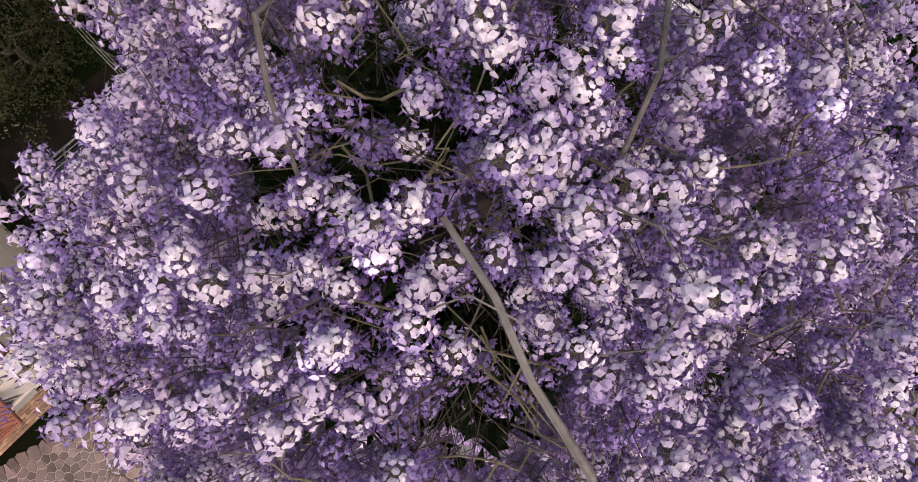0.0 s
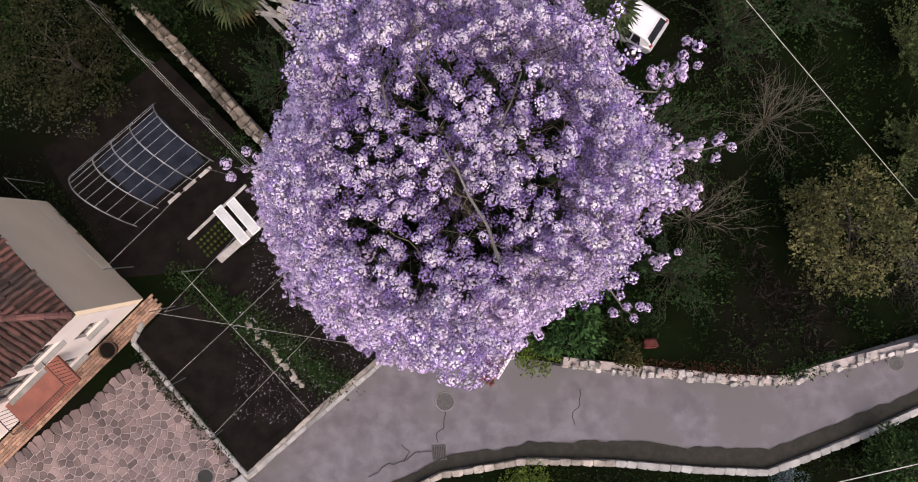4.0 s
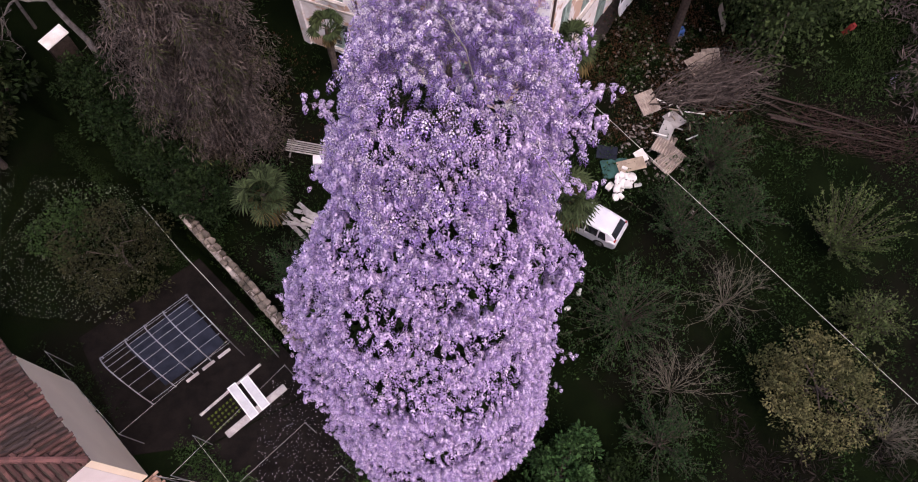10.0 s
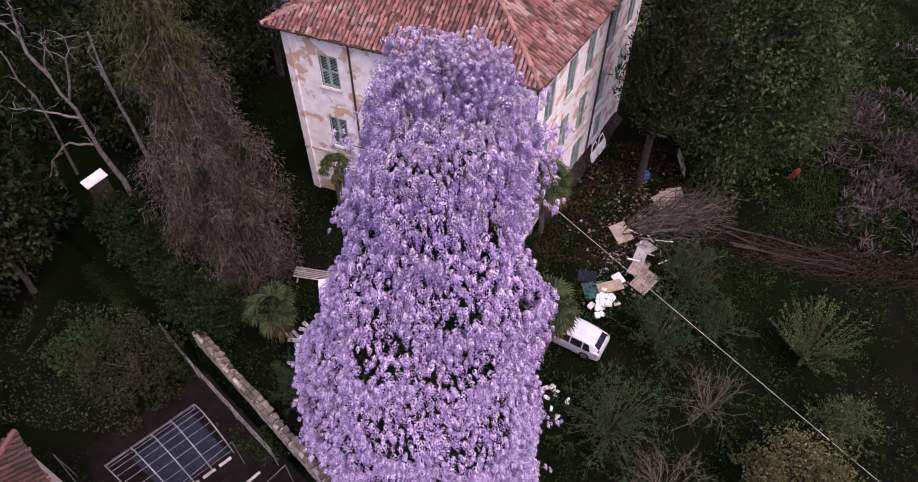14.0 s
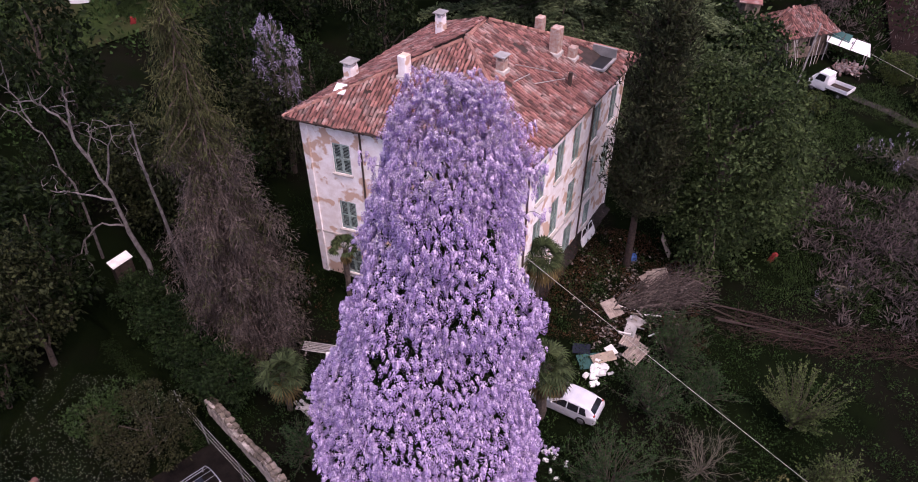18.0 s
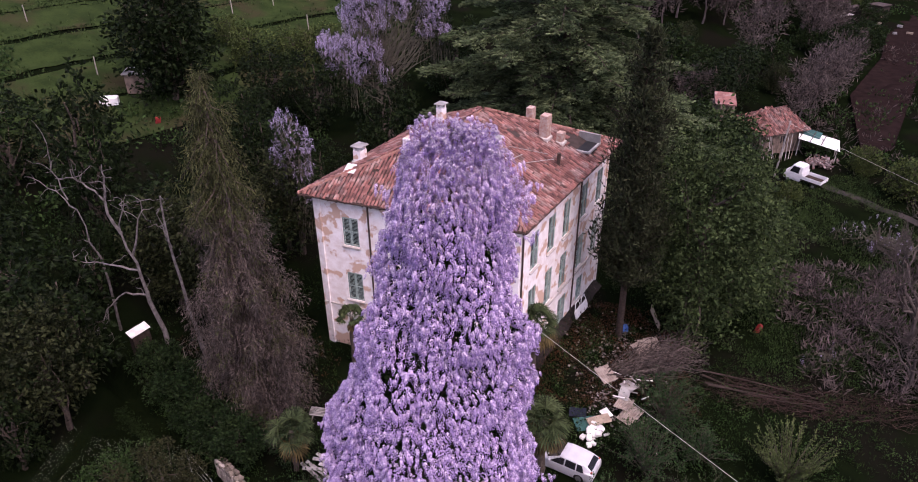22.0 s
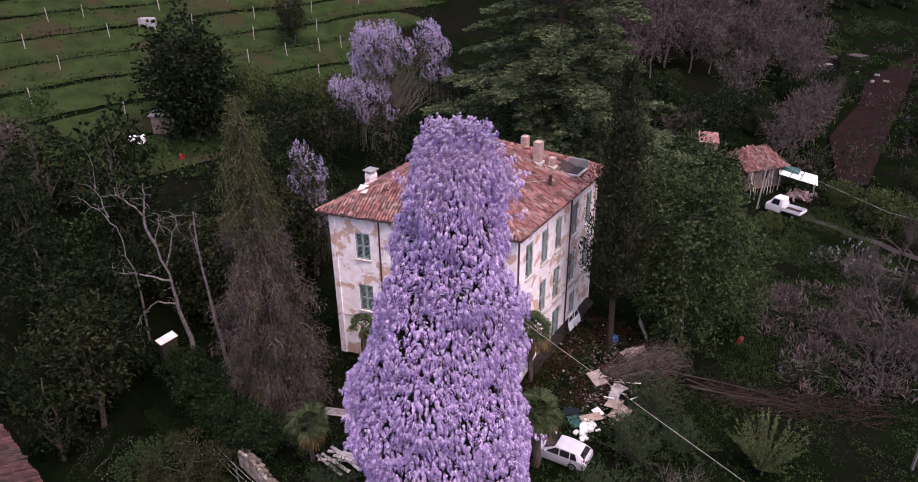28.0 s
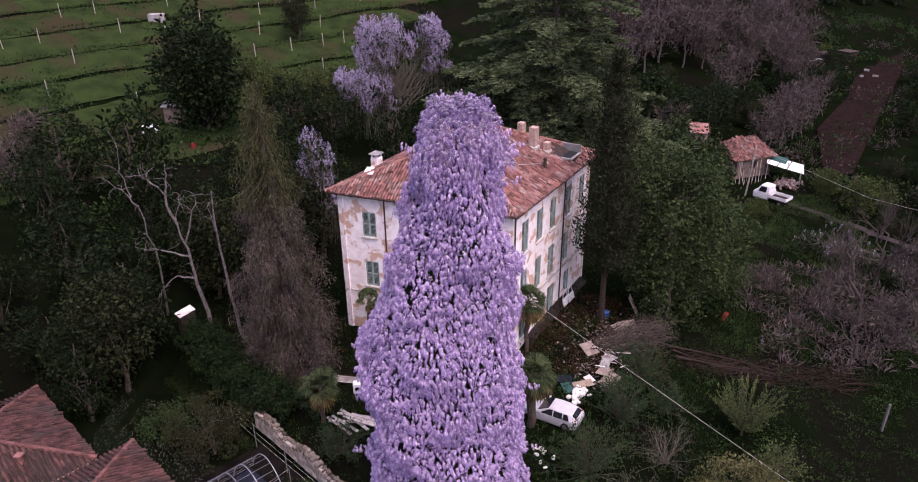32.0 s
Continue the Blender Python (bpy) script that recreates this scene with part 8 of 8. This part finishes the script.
truck = empty("pickup_truck", (33.2, 66.9, tz), "small white pick-up truck with open load bed", "truck", rz=-45)
truck.matrix_world = pose(33.2, 66.9, tz, 0, 0, -45) @ Matrix.Scale(1.15, 4)
g = Geo()
cab = [(-1.75, 0.6, 0.35, 0.85, 0.9, 0.55), (-1.65, 0.74, 0.3, 0.95, 1.05, 0.66), (-1.35, 0.76, 0.3, 1.0, 1.25, 0.66), (-1.0, 0.76, 0.3, 1.05, 1.78, 0.62), (-0.2, 0.76, 0.3, 1.05, 1.8, 0.62), (-0.05, 0.75, 0.35, 1.05, 1.72, 0.62)]
part("cab", car_body(1, 1, 1, cab), M_WHITE, truck, local=True)
part("windscreen", Geo().face((-1.33, -0.62, 1.27), (-1.33, 0.62, 1.27), (-1.03, 0.6, 1.74), (-1.03, -0.6, 1.74)), M_GLASS, truck, local=True)
for s in (-1, 1):
    part("side_window", Geo().face((-1.15, s * 0.755, 1.1), (-0.3, s * 0.755, 1.1), (-0.3, s * 0.65, 1.66), (-0.95, s * 0.65, 1.66)), M_GLASS, truck, local=True)
    part("bed_side", Geo().box((0.95, s * 0.74, 0.82), (1.9, 0.04, 0.32)), M_WHITE, truck, local=True)
    for x in (-1.2, 1.25):
        w = part("wheel", Geo().tube([(x, s * 0.55, 0.27), (x, s * 0.74, 0.27)], 0.27, 16), M_RUBBER, truck, local=True)
        part("rim", Geo().tube([(x, s * 0.73, 0.27), (x, s * 0.755, 0.27)], 0.15, 10), M_METAL, w, local=True)
part("bed", Geo().box((0.95, 0, 0.62), (1.95, 1.5, 0.08)), M_LOG, truck, local=True)
part("tailgate", Geo().box((1.9, 0, 0.82), (0.04, 1.48, 0.32)), M_WHITE, truck, local=True)
part("headboard", Geo().box((0.02, 0, 0.95), (0.04, 1.48, 0.55)), M_WHITE, truck, local=True)

# canopy shelter with clutter
shel = empty("canopy_shelter", on(37.0, 73.5), "open shelter with white and green sheet roof", "shelter")
part("sheet", Geo().face((34.6, 74.4, 0.5), (38.4, 71.6, 0.1), (39.4, 74.6, 0.3), (35.6, 77.2, 0.7)), M_WHITEJUNK, shel)
part("green_sheet", Geo().face((35.0, 76.0, 0.62), (37.0, 74.4, 0.42), (38.0, 76.2, 0.55), (36.0, 77.6, 0.75)), M_TEAL, shel)
for x, y in ((34.8, 74.5), (38.2, 71.9), (39.2, 74.5), (35.7, 77.0)):
    part("post", Geo().tube([(x, y, gz(x, y) - 0.2), (x, y, 0.3)], 0.06, 6), M_GREYWOOD, shel)
for i in range(3):
    part("roof_beam", Geo().tube([(34.7 + i, 74.4 - 0.75 * i, 0.56 - 0.1 * i), (36.2 + i, 77.0 - 0.75 * i, 0.76 - 0.1 * i)], 0.05, 5), M_IRON, shel)
cen = drng.normal((36.4, 71.4), (0.8, 0.7), (110, 2))
cen = np.column_stack([cen, ground_z(cen[:, 0], cen[:, 1]) + drng.uniform(0.1, 0.7, 110)])
thing("scrap_heap", np_mesh("scrap_heap", *scatter(cubv, cubf, cen, unit(drng, 110), drng.uniform(0.2, 0.5, 110), drng), mat("scrap", (0.26, 0.22, 0.21), (0.13, 0.06, 0.05), 2, 0.8, island=0.6)), None, "heap of pale and rusty scrap under the shelter", "rubbish", kind="stuff")
thing("utility_pole", Geo().tube([(30.6, 68.5, gz(30.6, 68.5) - 0.3), (30.9, 68.5, 4.8)], [0.11, 0.08], 8), M_GREYWOOD, "weathered wooden utility pole beside the truck", "pole")
thing("cable", Geo().tube([(30.9, 68.5, 4.5), (40, 58, 2.6), (52, 46, 3.0)], 0.014, 4), M_WIRE, "thin dark cable from the utility pole", "cable")
pth = Geo()
for i in range(24):
    a = [(33.5 + 0.5 * k + 0.15 * math.sin(k), 67.5 - 0.62 * k) for k in (i, i + 1)]
    pth.face(*[(x + s * 0.45, y + s * 0.32, gz(x, y) + 0.1) for (x, y), s in ((a[0], -1), (a[1], -1), (a[1], 1), (a[0], 1))])
thing("dirt_path", pth, mat("trodden_earth", (0.040, 0.031, 0.027), (0.022, 0.018, 0.015), 1, 0.95, bump=0.6), "trodden earth path beside the truck", "path", kind="structure")
second = empty("outbuilding", on(25.5, 75), "small outbuilding with tiled roof behind the trees", "outbuilding")
part("wall", Geo().box((25.4, 75.4, 2.0), (1.9, 2.2, 5.0), 20), M_OLDWALL, second)
part("roof", Geo().prism([(24.2, 74.2), (26.5, 73.6), (27.0, 76.6), (24.7, 77.2)], 4.5, [4.6, 4.6, 5.1, 5.1]), M_TILE, second)
for (x, y, w, l, h, m_) in ((60.5, 133.5, 3.6, 2.4, 2.0, M_GREYWOOD), (71.5, 143.0, 3, 2.6, 2.2, M_UNDER), (66, 139, 3, 3, 2.2, M_UNDER)):
    hz = gz(x, y)
    t = empty("field_hut", (x, y, hz), "low field hut with pale sheet roof", "hut", "field huts", rz=35)
    part("wall", Geo().box((0, 0, h / 2 - 0.2), (w, l, h)), M_LOG, t, local=True)
    part("roof", Geo().box((0, 0, h + 0.1), (w + 0.3, l + 0.5, 0.12)), m_, t, local=True)
for i in range(10):
    x, y = R.uniform(60, 74), R.uniform(132, 146)
    thing("junk_sheet", Geo().box((x, y, gz(x, y) + 0.5), (R.uniform(0.5, 1.5), R.uniform(0.3, 0.8), 0.4), R.uniform(0, 180)), R.choice([M_CONCRETE, M_BOARD, M_TILE]), "scattered pale junk beside the field huts", "junk", "field junk")
shed = empty("garden_shed", on(-23.2, 28.9), "small dark shed with white sheet roof under the dead tree", "shed", rz=57)
sz = gz(-23.1, 28.6)
part("wall", Geo().box((0, 0, (3.3 - sz) / 2 - 0.1), (1.2, 0.6, 3.25 - sz)), M_LOG, shed, local=True)
t = part("roof", Geo().box(None, (1.4, 0.7, 0.05), m=pose(0, 0, 3.38 - sz, 14, -5, 0)), M_WHITEJUNK, shed, local=True)
t["label"] = "white corrugated shed roof"
hut = empty("hillside_hut", on(-37.5, 61.0), "ruined brick hut on the hillside below a dark tree", "hut", rz=12)
part("wall", Geo().box((0, 0, 0.9), (2.4, 2.2, 2.2)), M_OLDWALL, hut, local=True)
part("roof", Geo().box((-0.2, 0, 2.05), (2.4, 2.5, 0.12)), M_GREYWOOD, hut, local=True)
part("wall", Geo().box((4.6, 0.4, 0.7), (1.6, 1.8, 1.6)), M_OLDWALL, hut, local=True)
wb = thing("white_tub", Geo().box((0, 0, 0.4), (1.7, 0.9, 0.8), 0, ch=0.1), M_WHITE, "white tub standing on the hillside", "tub")
wb.matrix_world = pose(*on(-38.8, 56.8), 0, 0, 20)
tr = thing("water_trough", Geo().box((0, 0, 0.6), (2.2, 1.4, 1.2), 0, ch=0.1), M_CONCRETE, "grey water trough on the vineyard terrace", "trough")
tr.matrix_world = pose(*on(-52, 88), 0, 0, 10)
M_REDSHEET = mat("red_sheet", (0.30, 0.03, 0.025), (0.16, 0.02, 0.018), 3, 0.9)
for (x, y) in ((20.7, 38.7), (-33.5, 55.5)):
    c = thing("red_sheet", stone_shape(R, M_REDSHEET), None, "crumpled red plastic sheet in the grass", "sheet", "red sheets")
    c.matrix_world = pose(*on(x, y, 0.35), 10, 15, 40) @ Matrix.Diagonal((0.5, 0.3, 0.8, 1))
rc = thing("red_barrow", stone_shape(R, mat("rusty_red", (0.10, 0.018, 0.015), (0.05, 0.014, 0.012), 5, 0.9)), None, "red garden cart behind the roadside wall", "cart")
rc.matrix_world = pose(*on(8.5, 9.6, 0.3), 0, 0, 15) @ Matrix.Diagonal((0.6, 0.4, 0.35, 1))

# vineyard posts on the terraces
M_VINEPOST = mat("pale_post", (0.42, 0.37, 0.33), (0.30, 0.26, 0.23), 3, 0.9)
post = Geo().tube([(0, 0, -0.3), (0, 0, 2.0)], 0.06, 5).mesh("vine_post", M_VINEPOST)
vrng = random.Random(4)
count = 0
for row in range(9):
    s = 68.5 + 7.0 * row
    for i in range(34):
        y = 40 + 4.2 * i + vrng.uniform(-0.6, 0.6)
        x = (0.6 * y - s) / 0.75
        if -110 < x < -14 and y < 170 and vrng.random() < 0.6 and count < 170:
            ob = tagged(new("vine_post", post), "thin pale vineyard post on the grassy terrace", "post", "vineyard posts")
            ob.matrix_world = pose(*on(x, y), vrng.uniform(-4, 4), vrng.uniform(-4, 4), 0)
            count += 1
# turf of the single terraces, bare banks between them
M_TURF = mat("terrace_turf", (0.029, 0.045, 0.014), (0.016, 0.026, 0.009), 0.5, 0.95, bump=0.8, fine=5, col3=(0.034, 0.030, 0.016), spec=0.0)
for row in range(13):
    g = Geo()
    rows = []
    for y in np.arange(38, 175, 1.25):
        wob = 0.9 * math.sin(0.09 * y + row) + 0.5 * noise.noise((y * 0.13, row * 3.0, 0))
        line = []
        for e in np.linspace(0, 1, 6):
            s_ = 57.6 + 7.0 * row + wob * (1 - e) * 0.6 + e * (6.0 + 0.8 * noise.noise((y * 0.2, row * 5.0, 2)))
            x = (0.6 * y - s_) / 0.75
            line.append((x, y, gz(x, y) + 0.14))
        rows.append(line)
    for p, q in zip(rows[:-1], rows[1:]):
        if -125 < p[0][0] < -13:
            for k in range(5):
                g.face(p[k + 1], p[k], q[k], q[k + 1])
    if g.q:
        thing("terrace_turf", g, M_TURF, "grassy strip of a vineyard terrace on the hillside", "terrace", "vineyard terraces", kind="structure")
hill_grass = np.random.default_rng(3)
n = 90000
s_, y_ = hill_grass.uniform(58, 135, n), hill_grass.uniform(40, 160, n)
x_ = (0.6 * y_ - s_) / 0.75
ph = (s_ / 7.0 + 0.12 * np.sin(0.09 * y_)) % 1.0
ok = (x_ < -14) & (x_ > -110) & (hill_grass.random(n) < np.where(ph < 0.62, 0.9, 0.12)) & (np.sin(0.23 * x_) * np.sin(0.31 * y_ + 1) < 0.7)
pp = np.column_stack([x_[ok], y_[ok], ground_z(x_[ok], y_[ok]) + 0.1])
thing("terrace_grass", np_mesh("terrace_grass", *scatter(LEAF_V, LEAF_F, pp, np.column_stack([hill_grass.normal(0, 0.5, len(pp)), hill_grass.normal(0, 0.5, len(pp)), np.ones(len(pp))]), hill_grass.uniform(0.14, 0.40, len(pp)), hill_grass), M_L_TERR), None, "bright green grass on the vineyard terraces", "grass", kind="stuff")
big = copy_thing(wood, pose(*on(-34.0, 60.5), 0, 0, 40) @ Matrix.Diagonal((1.5, 1.5, 1.15, 1)))
tagged(big, "large dark round tree above the hillside hut")
for x, y, k in ((-35.2, 61.8, 1.35), (-33.0, 61.6, 1.25)):
    copy_thing(wood, pose(*on(x, y), 0, 0, 130 * k) @ Matrix.Diagonal((k, k, k, 1)))
small = copy_thing(lime_tree, pose(*on(-32, 92), 0, 0, 10) @ Matrix.Diagonal((0.9, 0.9, 0.75, 1)))
tagged(small, "small tree on the vineyard terrace")
small = copy_thing(lime_tree, pose(*on(-68, 96), 0, 0, 60) @ Matrix.Diagonal((1.3, 1.3, 0.8, 1)))
yel = leafy_tree("yellow_shrub", (-25, 72), 4.5, 2.8, leafmat("leaf_shrub", (0.060, 0.078, 0.022), (0.040, 0.056, 0.017)), "yellow-green shrub at the foot of the terraces", 90, 40, 0.3, 65, 0.1, low=0.02, clump_r=0.7, group="yellow shrubs", category="bush")
for x, y, k in ((-29, 70, 1.0), (-21, 75, 1.1), (-16, 78, 1.2), (-33, 74, 0.8), (42.5, 63, 1.0), (47, 55, 0.8), (2, 84, 1.2), (30, 62, 0.55)):
    copy_thing(yel, pose(*on(x, y), 0, 0, 50 * k) @ Matrix.Diagonal((k, k, k, 1)))
for x, y, k in ((-19, 60, 1.0), (-24, 62, 0.9), (-6, 72, 1.1), (20, 58, 0.9), (25, 64, 0.8), (22, 50, 0.7), (26.5, 84, 1.0), (31, 90, 1.0), (70, 66, 0.8), (53, 112, 0.9), (24.5, 53, 0.55)):
    copy_thing(wood, pose(*on(x, y), 0, 0, 77 * k + x) @ Matrix.Diagonal((k, k, k * 0.85, 1)))
def on_field(x, y, pad=2.5):
    """Whether a place lies on the ploughed field."""
    w = float(np.interp(y, [72, 77, 107, 138, 187], [4, 6, 4.5, 5, 6]))
    mid_x = float(np.interp(y, [72, 77, 97, 116, 138, 187], [42, 46, 55, 66, 78, 102]))
    return 70 < y < 188 and abs(x - mid_x) < w + pad


# leafless brown woods
def bare_crown(name, at, h, r, label, seed, m, group, n=66, per=22, size=1.0):
    """A leafless tree: trunk, forking limbs and a haze of fine twigs."""
    rng = np.random.default_rng(seed)
    t = branch_tree(name, at, h * 0.85, 0.7, label, seed, M_HAZE, 3, 0.18, fan=3, group=group)
    cc = inside(rng, n, r, r, h * 0.36, 0.3) + np.array([0, 0, h * 0.6])
    v, f = clumps(rng, cc, r * 0.24, per, size, -0.5, 1.0, 0.1, NEEDLE_V)
    part("twig_haze", np_mesh("twig_haze", v, f, m), None, t, local=True)["kind"] = "stuff"
    return t


bare = bare_crown("bare_wood_tree", (24, 112), 11, 4.2, "leafless mauve-brown tree of the far wood", 91, M_L_BARE, "bare wood")
brw = random.Random(12)
put = 0
while put < 78:
    x, y = brw.uniform(16, 72), brw.uniform(96, 185)
    if y < 92 + 0.3 * x or x > 31 + 0.42 * (y - 70) and y < 178 or on_field(x, y, 0.5):
        continue
    k = brw.uniform(0.7, 1.25)
    copy_thing(bare, pose(*on(x, y), 0, 0, brw.uniform(0, 360)) @ Matrix.Diagonal((k, k, k, 1)))
    put += 1
for x, y, k in ((-45, 46, 0.6), (-50, 44, 0.7), (-43, 40, 0.6), (-47, 39, 0.6), (41, 88, 0.85), (38, 84, 0.7), (44, 92, 0.8), (47, 97, 0.8), (33, 35, 0.5), (37, 39, 0.55), (39, 45, 0.5), (24, 84, 0.6), (51, 58, 0.4)):
    copy_thing(bare, pose(*on(x, y), 0, 0, 31 * k + y) @ Matrix.Diagonal((k, k, k, 1)))
far_thicket = leafy_tree("thicket_tree", (22, 92), 8, 3.3, M_L_DARK, "dark evergreen thicket beyond the meadow", 70, 24, 0.58, 95, 0.2, low=0.02, clump_r=0.9, group="far thicket")
# evergreen and olive thickets between the bare trees
for x, y, k in ((72, 104, 0.7), (78, 110, 0.7), (90, 128, 0.9), (96, 136, 0.8), (68, 98, 0.7), (73, 92, 0.8), (80, 100, 0.9), (86, 108, 0.9), (70, 86, 0.8), (58, 112, 0.6), (62, 122, 0.7), (70, 130, 0.6), (78, 146, 0.7), (84, 158, 0.8), (60, 128, 0.45), (64.5, 132, 0.4), (70, 138, 0.45), (23.5, 70, 1.0), (25.6, 71, 0.95), (21, 74, 1.0), (28, 96, 0.75), (34, 99, 0.8), (40, 104, 0.75), (46, 80, 0.8), (54, 98, 0.8), (58, 102, 0.75), (62, 104, 0.6), (44.5, 71.5, 0.5), (41, 79, 0.75), (52, 66, 0.7), (57, 72, 0.8), (60, 78, 0.9), (64, 84, 0.8), (47, 52, 0.5), (55, 54, 0.6), (50, 62, 0.55), (66, 120, 0.7), (80, 128, 0.8), (76, 190, 1.2), (88, 196, 1.2), (100, 205, 1.2), (66, 186, 1.1), (112, 212, 1.2), (84, 118, 0.7)):
    if on_field(x, y):
        continue
    copy_thing(far_thicket, pose(*on(x, y), 0, 0, 53 * k + x) @ Matrix.Diagonal((k, k, k * 0.85, 1)))
for x, y, k in ((38, 96, 0.6), (50, 74, 0.45), (26, 104, 0.7), (18, 88, 0.7), (54, 60, 0.5), (46, 66, 0.4), (42.5, 58, 0.35)):
    copy_thing(lime_tree, pose(*on(x, y), 0, 0, 20 * k + x) @ Matrix.Diagonal((k, k, k * 0.8, 1)))
srw = random.Random(31)
put = 0
while put < 46:
    x, y = srw.uniform(38, 92), srw.uniform(58, 150)
    if on_field(x, y, 3.0) or x < 33 + 0.1 * y:
        continue
    k = srw.uniform(0.35, 0.75)
    copy_thing((bare, far_thicket, yel)[put % 3], pose(*on(x, y), 0, 0, srw.uniform(0, 360)) @ Matrix.Diagonal((k, k, k * srw.uniform(0.8, 1.1), 1)))
    put += 1
cover("scrub", 900, (36, 110, 60, 190), patchy(0.11, 0.13, 0.5, 0.0), 40, 1.3, 0.42, M_L_MID, "rough green scrub round the far fields", 0.4)
cover("scrub", 700, (36, 110, 60, 190), patchy(0.12, 0.1, 2.5, 0.0), 34, 1.4, 0.7, M_L_BARE, "dry brown scrub round the far fields", 0.5, NEEDLE_V)
cover("scrub", 500, (-60, -18, 34, 62), patchy(0.2, 0.23, 0.5, -0.1), 18, 0.9, 0.4, M_L_MID, "rough green scrub on the lower hillside", 0.4)
# ploughed field on the right
for piece in ([(42.0, 73.5), (46.5, 76.0), (63, 106.0), (61.5, 116), (49, 96)], [(63, 106), (81, 138), (104, 186), (96, 188), (61.5, 116)]):
    poly_sheet("ploughed_field", piece, -1.2, M_BROWNFIELD, "reddish-brown ploughed field beyond the trees", "field", 1.5, 0.25)
M_GREYPOST = mat("old_concrete", (0.17, 0.155, 0.15), (0.11, 0.10, 0.095), 4, 0.95, bump=0.4)
thing("concrete_post", Geo().box((28.6, 25.9, gz(28.6, 25.9) + 1.1), (0.16, 0.16, 2.5), 20, ch=0.02), M_GREYPOST, "pale concrete post standing at the meadow's edge", "post")
